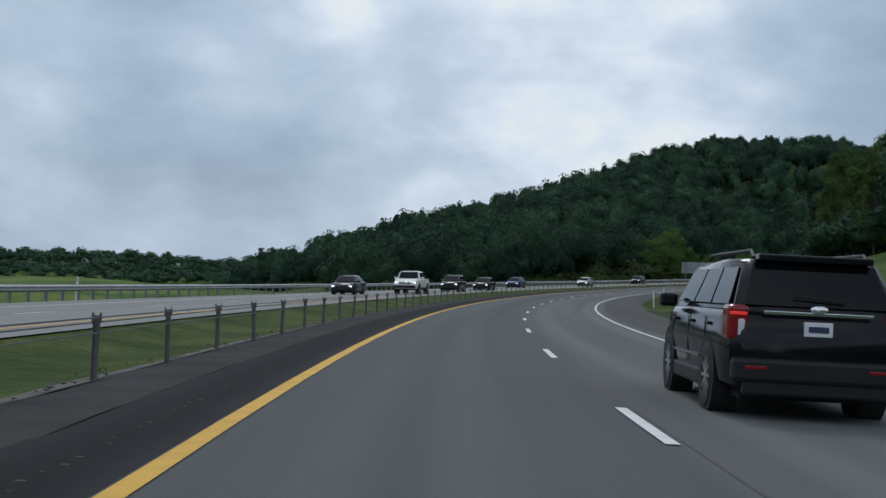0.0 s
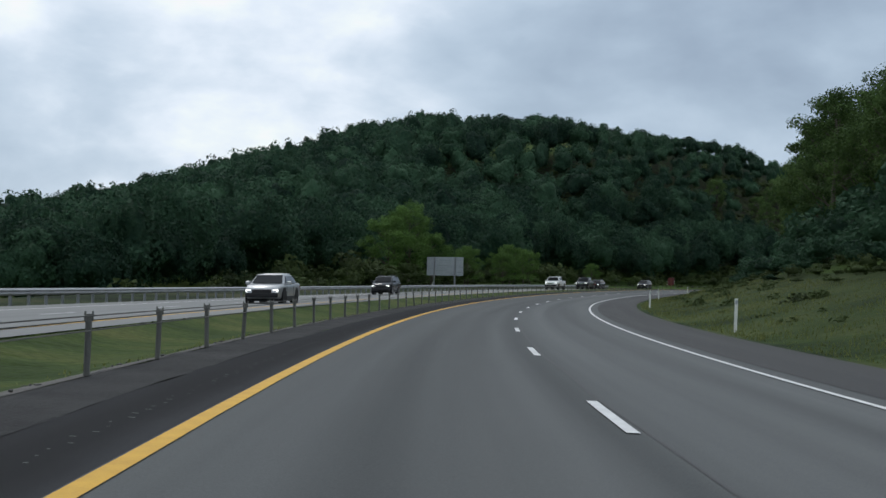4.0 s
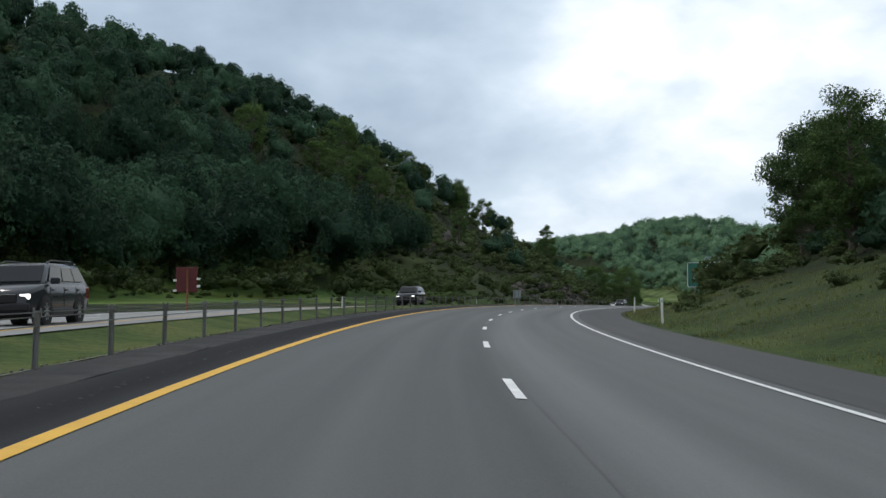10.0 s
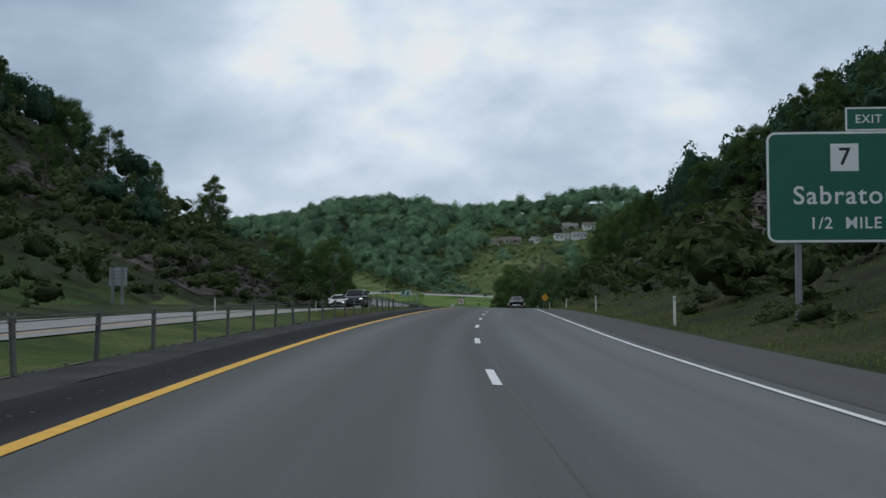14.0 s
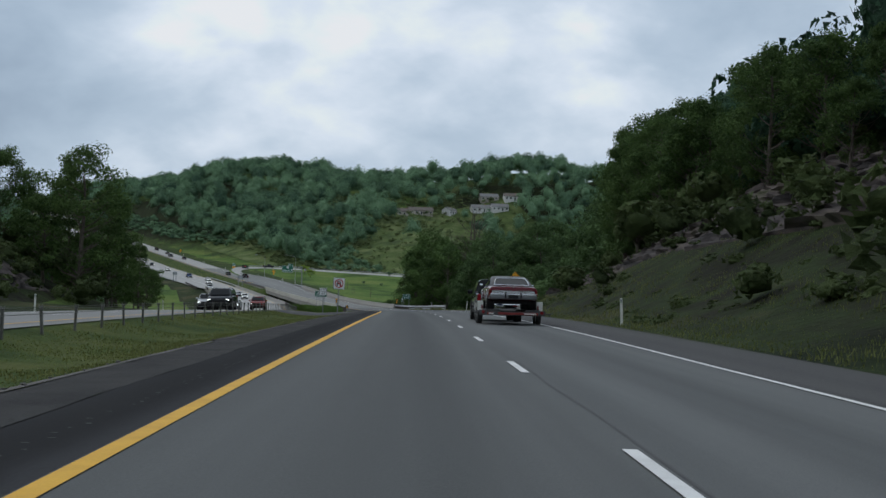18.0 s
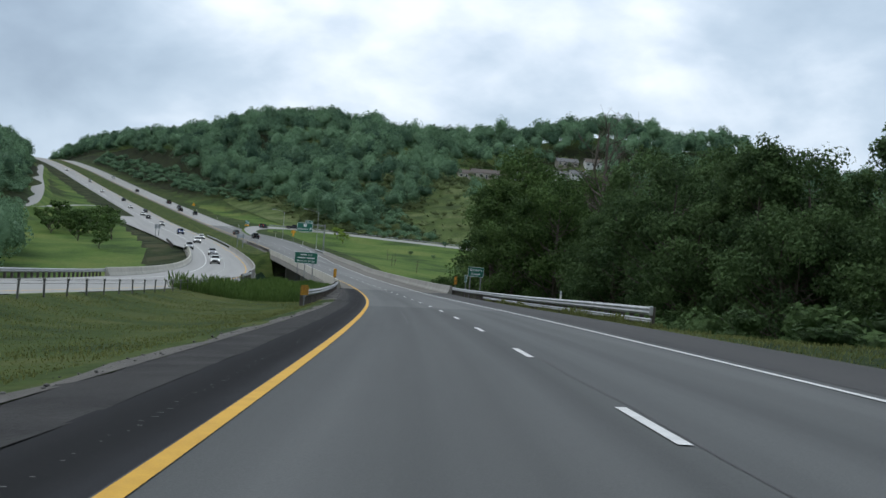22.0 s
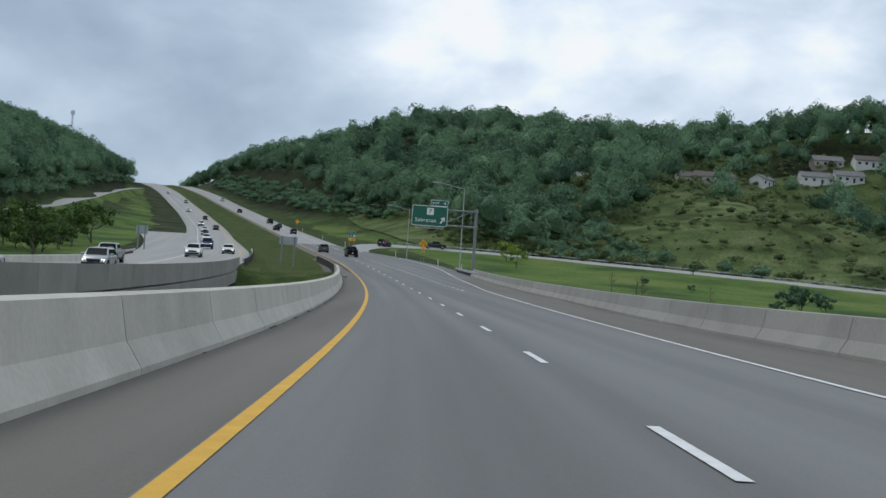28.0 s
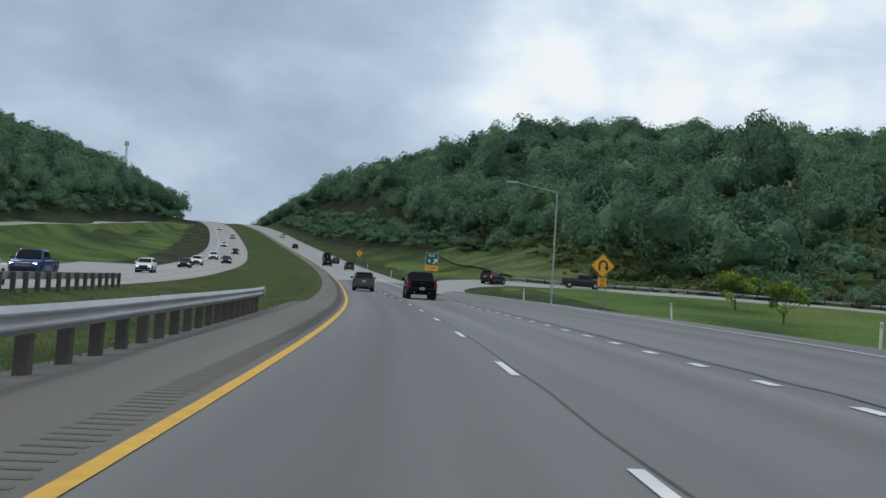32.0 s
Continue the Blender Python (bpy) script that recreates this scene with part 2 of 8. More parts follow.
def ground_material(name, low=(0.045, 0.085, 0.02), mid=(0.1, 0.165, 0.036), high=(0.16, 0.2, 0.055), size=0.05, blades=2.2, worn=1.0):
    """Grass, tall weeds, leaf litter and bare shale; bare where the slope is steep."""
    m, t, b = nodes_of(name)
    co = t.nodes.new("ShaderNodeTexCoord")
    def noise_of(scale, detail):
        n = t.nodes.new("ShaderNodeTexNoise"); n.inputs["Scale"].default_value, n.inputs["Detail"].default_value = scale, detail
        t.links.new(co.outputs["Object"], n.inputs["Vector"])
        return n.outputs["Fac"]
    def ramp_of(fac, stops):
        r = t.nodes.new("ShaderNodeValToRGB")
        while len(r.color_ramp.elements) < len(stops):
            r.color_ramp.elements.new(0.5)
        for e, (p, c) in zip(r.color_ramp.elements, stops):
            e.position, e.color = p, (*c, 1)
        t.links.new(fac, r.inputs[0])
        return r.outputs[0]
    geo, sep, steep = t.nodes.new("ShaderNodeNewGeometry"), t.nodes.new("ShaderNodeSeparateXYZ"), t.nodes.new("ShaderNodeMapRange")
    t.links.new(geo.outputs["True Normal"], sep.inputs[0])
    t.links.new(sep.outputs[2], steep.inputs["Value"])
    steep.inputs["From Min"].default_value, steep.inputs["From Max"].default_value = 0.992, 0.92
    bare = ramp_of(noise_of(0.4, 9), [(0.34, (0.016, 0.015, 0.011)), (0.46, (0.025, 0.029, 0.014)), (0.58, (0.03, 0.046, 0.015)), (0.72, (0.06, 0.062, 0.03))])
    patch = ramp_of(noise_of(size, 8), [(0.35, low), (0.5, mid), (0.65, high)])
    blade = ramp_of(noise_of(blades, 6), [(0.3, (0.35, 0.4, 0.3)), (0.7, (1.0, 1.0, 1.0))])
    mul = t.nodes.new("ShaderNodeMix"); mul.data_type, mul.blend_type = "RGBA", "MULTIPLY"
    mul.inputs[0].default_value = 0.8
    cut = t.nodes.new("ShaderNodeMix"); cut.data_type = "RGBA"
    steep.inputs["To Max"].default_value = worn
    t.links.new(steep.outputs[0], cut.inputs[0]); t.links.new(patch, cut.inputs[6]); t.links.new(bare, cut.inputs[7])
    t.links.new(cut.outputs[2], mul.inputs[6]); t.links.new(blade, mul.inputs[7])
    t.links.new(mul.outputs[2], b.inputs["Base Color"])
    b.inputs["Roughness"].default_value, b.inputs["Specular IOR Level"].default_value = 0.95, 0.1
    bp = t.nodes.new("ShaderNodeBump"); bp.inputs["Strength"].default_value, bp.inputs["Distance"].default_value = 0.6, 0.25
    t.links.new(noise_of(1.6, 8), bp.inputs["Height"])
    t.links.new(bp.outputs[0], b.inputs["Normal"])
    return m


def plain(name, col, rough=0.5, metal=0.0, coat=0.0, emit=0.0, spec=0.5):
    m, t, b = nodes_of(name)
    b.inputs["Base Color"].default_value = (*col, 1)
    b.inputs["Roughness"].default_value, b.inputs["Metallic"].default_value, b.inputs["Coat Weight"].default_value = rough, metal, coat
    b.inputs["Specular IOR Level"].default_value = spec
    b.inputs["Coat Roughness"].default_value = 0.04
    if emit:
        b.inputs["Emission Color"].default_value, b.inputs["Emission Strength"].default_value = (*col, 1), emit
    return m


LANE_TONES = [(-0.4, .86), (0.2, .88), (0.85, 1.0), (1.45, .8), (1.85, .9), (2.3, .8), (2.85, .96), (3.3, .84), (3.75, 1.0), (4.4, 1.16), (5.0, 1.0), (5.4, 1.08), (5.9, .97), (6.4, 1.14), (7.2, .96), (12.0, .92)]

M = dict(
    worn_asphalt=paving("worn_lane_asphalt", (0.096, 0.1, 0.1), (0.163, 0.168, 0.166), LANE_TONES, spec=0.2),
    asphalt=paving("lane_asphalt", (0.08, 0.084, 0.085), (0.139, 0.144, 0.143),
                   LANE_TONES),
    deck_asphalt=paving("pale_asphalt", (0.118, 0.121, 0.119), (0.194, 0.196, 0.19),
                        [(-0.4, .95), (0.2, .95), (0.85, 1.02), (1.45, .88), (1.85, .95), (2.3, .86), (2.85, 1.0), (3.5, .92), (4.4, 1.1), (5.0, .98), (5.4, 1.03), (5.9, .95), (6.4, 1.08), (7.2, 1.0), (12.0, 1.0)], spec=0.3),
    inner_shoulder=paving("inner_shoulder_asphalt", (0.017, 0.018, 0.021), (0.046, 0.047, 0.05),
                          [(-3.2, 1.1), (-1.5, 1.0), (-1.3, .9), (-1.18, .62), (-0.95, .5), (-0.75, .34), (-0.45, .32), (-0.3, .5), (-0.15, .9), (0.1, .95)], 0.92, (1.0, 0.05)),
    shoulder=surface("shoulder_asphalt", (0.045, 0.045, 0.047), (0.088, 0.087, 0.086), 0.8, 50, 0.92, bump=0.4, uv=(1.0, 0.03), spec=0.25),
    opposite=surface("pale_concrete_paving", (0.25, 0.25, 0.242), (0.36, 0.355, 0.34), 0.8, 30, 0.9, bump=0.2, uv=(0.8, 0.015), spec=0.3),
    deck_shoulder=surface("deck_concrete", (0.115, 0.108, 0.095), (0.195, 0.184, 0.165), 0.7, 40, 0.9, bump=0.3, uv=(1.0, 0.06), spec=0.15),
    margin=surface("gritty_margin", (0.02, 0.02, 0.021), (0.068, 0.067, 0.065), 0.9, 22, 0.95, bump=1.0, depth=0.04, spec=0.15),
    gravel=surface("gravel", (0.12, 0.115, 0.105), (0.34, 0.33, 0.3), 1.5, 26, 0.95, bump=0.9, depth=0.05),
    dirty_gravel=surface("dirty_gravel", (0.045, 0.042, 0.038), (0.17, 0.16, 0.145), 1.2, 24, 0.95, bump=0.9, depth=0.05),
    scar=surface("scraped_marker_scar", (0.17, 0.17, 0.168), (0.36, 0.36, 0.35), 8, 60, 0.9, bump=0.2),
    groove=surface("worn_groove_concrete", (0.1, 0.095, 0.085), (0.16, 0.152, 0.138), 2.0, 40, 0.92, bump=0, spec=0.1),
    pale_streak=surface("pale_worn_streak", (0.09, 0.094, 0.095), (0.15, 0.154, 0.153), 1.4, 50, 0.9, bump=0.25, depth=0.01, uv=(3.0, 0.15), spec=0.12),
    ground=ground_material("rough_grass"),
    bank=ground_material("bank_grass", worn=0.0),
    meadow=ground_material("hillside_meadow", (0.06, 0.088, 0.032), (0.12, 0.165, 0.055), (0.185, 0.215, 0.095), 0.09, 1.3, 0.25),
    mown=ground_material("mown_grass", (0.034, 0.058, 0.013), (0.062, 0.092, 0.022), (0.105, 0.118, 0.036), 0.3, 7.0, 0.0),
    verge=ground_material("tall_verge_grass", (0.012, 0.02, 0.008), (0.032, 0.048, 0.015), (0.074, 0.068, 0.034), 0.11, 5.0),
    verge_lush=ground_material("lush_verge_grass", (0.02, 0.038, 0.011), (0.049, 0.076, 0.02), (0.085, 0.105, 0.034), 0.16, 3.5),
    yellow=surface("yellow_paint", (0.5, 0.27, 0.018), (0.72, 0.41, 0.03), 3, 60, 0.75, bump=0.15, depth=0.004),
    white=surface("white_paint", (0.5, 0.5, 0.49), (0.78, 0.78, 0.77), 3, 60, 0.75, bump=0.15, depth=0.004),
    seal=surface("crack_sealant", (0.025, 0.025, 0.027), (0.05, 0.05, 0.05), 3, 30, 0.7, bump=0.1),
    concrete=surface("barrier_concrete", (0.3, 0.288, 0.25), (0.56, 0.54, 0.475), 0.7, 12, 0.9, bump=0.25, depth=0.01, vary=0.15),
    old_concrete=surface("stained_concrete", (0.17, 0.165, 0.15), (0.33, 0.32, 0.29), 0.5, 9, 0.92, bump=0.25, depth=0.01, vary=0.15),
    steel=surface("galvanised_steel", (0.3, 0.31, 0.32), (0.5, 0.51, 0.52), 1.5, 20, 0.5, metal=0.7, bump=0.05),
    post=surface("weathered_post", (0.1, 0.1, 0.095), (0.22, 0.22, 0.2), 3, 30, 0.8, metal=0.2, bump=0.2, vary=0.25),
    timber=surface("timber_post", (0.035, 0.03, 0.026), (0.12, 0.105, 0.09), 4, 20, 0.9, bump=0.4, vary=0.25),
    bark=surface("bark", (0.045, 0.038, 0.03), (0.16, 0.135, 0.11), 2.5, 14, 0.95, bump=0.8, depth=0.03),
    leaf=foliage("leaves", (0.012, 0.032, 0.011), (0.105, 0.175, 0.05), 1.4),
    # the air's blue haze is mixed into the green of the hill leaves
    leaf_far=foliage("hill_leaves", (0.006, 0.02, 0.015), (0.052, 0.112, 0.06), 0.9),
    # paler and bluer than the hill leaves: distance haze put into the colour
    leaf_hazed=foliage("hazed_valley_leaves", (0.016, 0.05, 0.036), (0.175, 0.29, 0.165), 0.8, 0.85),
    leaf_scrub=foliage("scrub_leaves", (0.011, 0.02, 0.009), (0.076, 0.106, 0.037), 1.6),
    leaf_brush=foliage("field_brush_leaves", (0.045, 0.07, 0.032), (0.19, 0.235, 0.1), 1.2),
    # copy of the leaves, how light falls on the stand tuned into its colour
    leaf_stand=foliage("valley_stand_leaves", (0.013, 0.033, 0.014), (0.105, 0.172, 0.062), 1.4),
    leaf_fresh=foliage("fresh_tree_leaves", (0.026, 0.065, 0.014), (0.15, 0.265, 0.065), 1.4),
    leaf_bright=foliage("young_leaves", (0.1, 0.17, 0.025), (0.3, 0.4, 0.08), 1.4, 0.5),
)

# ---- building helpers ----
def obj(name, verts, faces, material, parent=None, label="", smooth=False, uv=None, tint=None):
    me = bpy.data.meshes.new(name)
    me.from_pydata([tuple(v) for v in verts] if not isinstance(verts, np.ndarray) else verts.tolist(), [], faces if not isinstance(faces, np.ndarray) else faces.tolist())
    for k in material if isinstance(material, (list, tuple)) else [material]:
        me.materials.append(k)
    if smooth:
        me.shade_smooth()
    if uv is not None:
        lay = me.uv_layers.new(name="UVMap")
        idx = np.empty(len(me.loops), dtype=np.int32)
        me.loops.foreach_get("vertex_index", idx)
        lay.data.foreach_set("uv", np.asarray(uv, dtype=np.float32)[idx].ravel())
    if tint is not None:
        at = me.attributes.new("tint", "FLOAT", "POINT")
        at.data.foreach_set("value", np.asarray(tint, dtype=np.float32))
    ob = new(name, me)
    if parent:
        ob.parent = parent
    if label:
        tagged(ob, label)
    return ob


def part(name, bm, material, parent, label=""):
    me = bpy.data.meshes.new(name)
    bm.to_mesh(me)
    bm.free()
    for k in material if isinstance(material, (list, tuple)) else [material]:
        me.materials.append(k)
    ob = new(name, me)
    ob.parent = parent
    if label:
        tagged(ob, label)
    return ob


def thing(name, m, label, category, group="", kind=""):
    ob = new(name)
    ob.empty_display_size = 0.2
    ob.matrix_world = m
    return tagged(ob, label, category, group, kind)


# ---- alignment of the highway: the yellow edge line of the eastbound road ----
HEADINGS = [(-200, 20.4), (0, 0.96), (60, -4.87), (120, -10.67), (180, -16.96), (240, -22.96), (300, -28.87), (360, -35.45), (420, -41.99), (480, -48.55), (540, -53.41), (600, -54.48), (660, -54.18), (720, -53.66), (780, -51.93), (840, -50.23), (900, -47.96), (960, -45.33), (1020, -42.98), (1080, -40.92), (1140, -38.89), (1200, -36.4), (1270, -35.4), (1340, -34.3), (1420, -32.5), (1520, -30.7), (1700, -29.0), (1860, -26.0), (1920, -25), (2050, -25), (2600, -25)]
GRADES = [(-200, 0.0027), (0, 0.0027), (60, 0.0087), (120, 0.0151), (180, 0.0211), (240, 0.0261), (300, 0.0298), (360, 0.0282), (420, 0.0223), (480, 0.0164), (540, 0.012), (600, 0.0058), (660, -0.0046), (720, -0.0136), (780, -0.0185), (840, -0.0177), (900, -0.0091), (960, 0.0032), (1020, 0.0159), (1080, 0.0296), (1140, 0.0436), (1200, 0.0476), (1270, 0.0581), (1340, 0.0688), (1420, 0.0798), (1520, 0.093), (1700, 0.111), (1860, 0.1), (1920, 0.03), (2050, -0.03), (2600, -0.03)]
BANKS = [(-200, 0.9), (0, 0.9), (60, 1.2), (120, 1.3), (180, 1.4), (240, 1.6), (300, 2.1), (360, 2.6), (420, 2.8), (480, 2.9), (540, 2.0), (600, 1.7), (660, 1.1), (720, -0.6), (780, -1.7), (840, -1.9), (900, -1.2), (960, -1.0), (1020, -1.0), (1080, -0.9), (1140, -0.9), (1200, -0.9), (1270, -0.7), (1340, -0.5), (1420, 0), (1520, 0), (1700, 0), (1860, 0), (1920, 0), (2050, 0), (2600, 0)]
START = (-1.713, -0.098, 0.048)
ALONG = np.arange(-200.0, 2600.1, 2.0)
HEAD = np.radians(np.interp(ALONG, *zip(*HEADINGS)))
GRAD = np.interp(ALONG, *zip(*GRADES))
BANK = np.radians(np.interp(ALONG, *zip(*BANKS)))


def summed(v, at0):
    c = np.concatenate([[0], np.cumsum((v[1:] + v[:-1]) / 2 * 2.0)])
    return c - np.interp(0, ALONG, c) + at0


AX, AY, AZ = summed(-np.sin(HEAD), START[0]), summed(np.cos(HEAD), START[1]), summed(GRAD, START[2])
# westbound road: its inner paved edge, measured across from the yellow line
INNER = ([-200, 540, 640, 720, 800, 900, 1100, 1200, 1300, 1450, 1600, 1800, 2600], [-5.5, -5.5, -6.5, -9.0, -11.5, -12.5, -12.0, -13.2, -15.5, -16.0, -15.0, -13.0, -13.0])
WB = 11.8                                     # paved width of the westbound road
BRIDGE = (914.0, 1118.0)


def inner(s):
    return np.interp(s, *INNER)


def lerp(s, v):
    return np.interp(s, ALONG, v)


def place(s, u, z):
    """World points from metres along, metres across (right of the yellow line) and absolute height."""
    s, u, z = np.broadcast_arrays(np.asarray(s, float), u, z)
    h = lerp(s, HEAD)
    return np.stack([lerp(s, AX) + np.cos(h) * u, lerp(s, AY) + np.sin(h) * u, z], -1)


def road_z(s, u):
    return lerp(s, AZ) - np.tan(lerp(s, BANK)) * np.clip(u, -2.6, 15.0)


def west_z(s, u):
    return road_z(s, -2.6) + 0.022 * (u - inner(s))


def bridging(s):
    return np.clip(np.minimum((s - BRIDGE[0]) / 14, (BRIDGE[1] - s) / 14), 0, 1)


RU = np.array([10.4, 12, 14, 18, 24, 32, 45, 65, 100, 150, 230])
RIGHT = [(-200, (-.1, -.3, -.4, 0, 1, 3, 6, 11, 20, 30, 45)),
         (60, (-.1, -.2, -.1, .4, 1.5, 3, 6, 11, 20, 30, 45)),
         (180, (-.1, .1, .5, 1.4, 3, 5, 9, 16, 26, 36, 48)),
         (400, (-.1, .1, .6, 1.8, 3.5, 7, 13, 20, 30, 40, 50)),
         (480, (-.1, .1, .5, 1.6, 4, 9, 17, 27, 36, 44, 55)),
         (660, (-.1, .1, .6, 2.2, 6, 12, 20, 29, 40, 48, 58)),
         (720, (-.1, .1, .8, 3.2, 7, 11, 17, 25, 34, 42, 50)),
         (765, (-.1, .1, .5, 1.8, 4.5, 7.5, 11, 15, 20, 26, 30)),
         (800, (-.1, 0, 0, .3, .8, 1.2, 1, 2, 4, 6, 10)),
         (870, (-.1, -.3, -.8, -2, -4, -6, -8, -10, -10, -8, 0))]
RIGHT2 = [(940, (-4, -5, -6, -7, -8, -8, -8, -7, -4, 2, 20)),
          (1070, (-3, -4, -4, -4, -4, -4, -4.5, -5, -5.5, -4, 6)),
          (1130, (-.3, -.5, -.8, -1.2, -1.5, -1.7, -2.2, -2.8, -3.4, -3, 4)),
          (1220, (-.1, -.3, -.6, -1, -1.2, -1.4, -1.8, -2, -2.2, -2.2, 10)),
          (1285, (-.1, 0, .2, .5, .7, .7, .4, 0, -.3, 4, 24)),
          (1340, (-.1, -.2, 0, .5, .8, 1, 1.4, 3, 9, 21, 38)),
          (1430, (-.1, -.3, -.6, -1, -.8, 0, 4, 11, 22, 29, 32)),
          (1530, (-.1, -.3, -.4, -.3, 1, 4, 9, 18, 23, 45, 64)),
          (1660, (-.1, -.3, -.4, 0, 2, 8, 23, 31, 44, 45, 72)),
          (1780, (-.1, -.3, -.4, 0, 2, 8, 20, 23, 33, 52, 50)),
          (1900, (-.1, -.3, -.4, 0, 2, 6, 11, 15, 22, 32, 60)),
          (2050, (-.1, -.3, -.4, 0, 2, 5, 9, 24, 26, 39, 62)),
          (2600, (-.1, -.3, -.4, 0, 2, 6, 14, 26, 44, 56, 62))]
LU = np.array([0.0, 4, 10, 20, 40, 70, 110, 170, 250, 350])   # metres beyond the westbound road's outer edge
LEFT = [(-200, (-.2, -1.5, -4, -8, -13, -16, -16, -14, -9, 0)),
        (120, (-.2, -1.2, -2.6, -4.5, -6, -5.5, -1, 6, 20, 30)),
        (230, (-.2, -.1, 0, -.5, -4, -3, 12, 48, 80, 110)),
        (330, (-.2, .1, .3, .3, -2, -1, 11, 56, 119, 160)),
        (480, (-.2, .1, .4, .8, 3, 12.2, 25.2, 66, 122, 160)),
        (560, (-.2, .1, .6, 2.6, 10, 31.5, 65, 89, 129, 160)),
        (640, (-.2, .1, .6, 5.5, 13.2, 35, 63, 97, 133, 160)),
        (690, (-.2, .1, .6, 7.5, 16, 39.5, 65, 94, 124, 150)),
        (740, (-.2, .1, .6, 7.5, 19, 40.5, 61, 89, 113, 140)),
        (780, (-.2, 0, .3, 6.5, 21, 32, 43.5, 57, 70, 85)),
        (805, (-.2, -.1, 0, 3.5, 11.5, 17, 21, 25, 29, 33)),
        (830, (-.2, -.1, -.2, 0, 2, 4, 6, 6, 6, 8))]
LEFT2 = [(900, (-2, -4, -5, -7, -8, -9, -9, -8, -4, 2)),
         (1070, (-2, -3, -4, -5, -6, -6, -6, -4, 2, 12)),
         (1150, (-.2, -.5, -1, -2, -2.5, -2, 0, 8, 25, 45)),
         (1320, (-.2, -.3, -.5, -.5, 2.5, 14, 32, 52, 70, 82)),
         (1520, (-.2, -.3, -.3, .8, 8, 18, 46, 66, 80, 92)),
         (1660, (-.2, 0, .3, 3, 14, 24, 33, 64, 76, 88)),
         (1800, (-.2, 0, .3, 3, 12, 25, 35, 64, 76, 88)),
         (1950, (-.2, 0, .3, 3, 15, 28, 31, 58, 72, 84)),
         (2600, (-.2, 0, .3, 3, 14, 31, 46, 60, 72, 84))]


def section(table, cols, s, u):
    """Height by station and by distance across, from a table of cross sections."""
    rows = np.array([r[1] for r in table], float)
    ss = np.array([r[0] for r in table], float)
    i = np.clip(np.searchsorted(ss, s) - 1, 0, len(ss) - 2)
    f = np.clip((s - ss[i]) / (ss[i + 1] - ss[i]), 0, 1)
    f = f * f * (3 - 2 * f)
    j = np.clip(np.searchsorted(cols, u) - 1, 0, len(cols) - 2)
    g = np.clip((u - cols[j]) / (cols[j + 1] - cols[j]), 0, 1)
    a = rows[i, j] * (1 - g) + rows[i, j + 1] * g
    b = rows[i + 1, j] * (1 - g) + rows[i + 1, j + 1] * g
    return a * (1 - f) + b * f


def ridge(x, y):
    """The wooded ridge north of the first bend and the hills across the valley: upper bound of the ground."""
    k = np.clip(y, 250, 690) / 690
    top = np.interp(x / k, [-200, -150, -118, -66, 36, 90, 145, 210, 276, 365, 400, 430, 470, 520], [2, 2, 15, 27, 49, 71, 91, 96, 80, 84, 64, 48, 30, 10])
    return top * k ** 1.5 * np.exp(-np.clip((y - 740) / 380, 0, 3) ** 2) - 13.5


def far_hills(x, y):
    z = -6 + 0 * x
    for cx, cy, rx, ry, hh in ((1190, 1050, 190, 170, 114), (1115, 1255, 130, 170, 105), (1300, 1160, 300, 300, 110), (1150, 1110, 130, 120, 106), (1330, 860, 300, 220, 97), (1205, 975, 120, 110, 103),
                               (1020, 1840, 330, 260, 118), (1500, 1700, 400, 400, 100), (1050, 600, 300, 200, 50), (480, 150, 300, 260, 60),
                               (-820, 2500, 900, 260, 42), (-1500, 900, 500, 700, 30), (300, -900, 900, 500, 50)):
        z = np.maximum(z, -6 + (hh + 1) * np.exp(-((x - cx) / rx) ** 2 - ((y - cy) / ry) ** 2))
    return z


SAMP = slice(0, None, 3)
SX, SY, SH, SS = AX[SAMP], AY[SAMP], HEAD[SAMP], ALONG[SAMP]


def station(x, y):
    """Nearest station and distance across for world points."""
    s, u = np.empty(len(x)), np.empty(len(x))
    for a in range(0, len(x), 20000):
        d = (x[a:a + 20000, None] - SX) ** 2 + (y[a:a + 20000, None] - SY) ** 2
        i = d.argmin(1)
        dx, dy = x[a:a + 20000] - SX[i], y[a:a + 20000] - SY[i]
        s[a:a + 20000] = SS[i] - np.sin(SH[i]) * dx + np.cos(SH[i]) * dy
        u[a:a + 20000] = np.cos(SH[i]) * dx + np.sin(SH[i]) * dy
    far = np.sqrt(np.minimum(1e9, (x - lerp(s, AX)) ** 2 + (y - lerp(s, AY)) ** 2))
    return s, np.where(np.abs(u) < far, np.sign(u) * far, u)


def ramp_u(s):
    """How far out the exit ramp runs."""
    return np.interp(s, [1150, 1189, 1204, 1220, 1237, 1254, 1271, 1288, 1306, 1330], [290, 220, 193, 167, 140, 114, 87, 61, 35, 24])


def smin(a, b, k):
    h = np.clip(0.5 + 0.5 * (b - a) / k, 0, 1)
    return b * (1 - h) + a * h - k * h * (1 - h)


def right_z(s, u):
    return road_z(s, 10.4) + np.where(s < 885, section(RIGHT, RU, s, u), section([RIGHT[-1]] + RIGHT2, RU, s, u))


def left_z(s, d):
    return west_z(s, inner(s) - WB) + np.where(s < 850, section(LEFT, LU, s, d), section([LEFT[-1]] + LEFT2, LU, s, d))


def lumps(x, y, size):
    return (np.sin(x / size + 1.7 * np.sin(y / size * 0.7)) + np.sin(y / size * 1.13 + 1.3 * np.sin(x / size * 0.6 + 2))) * 0.5


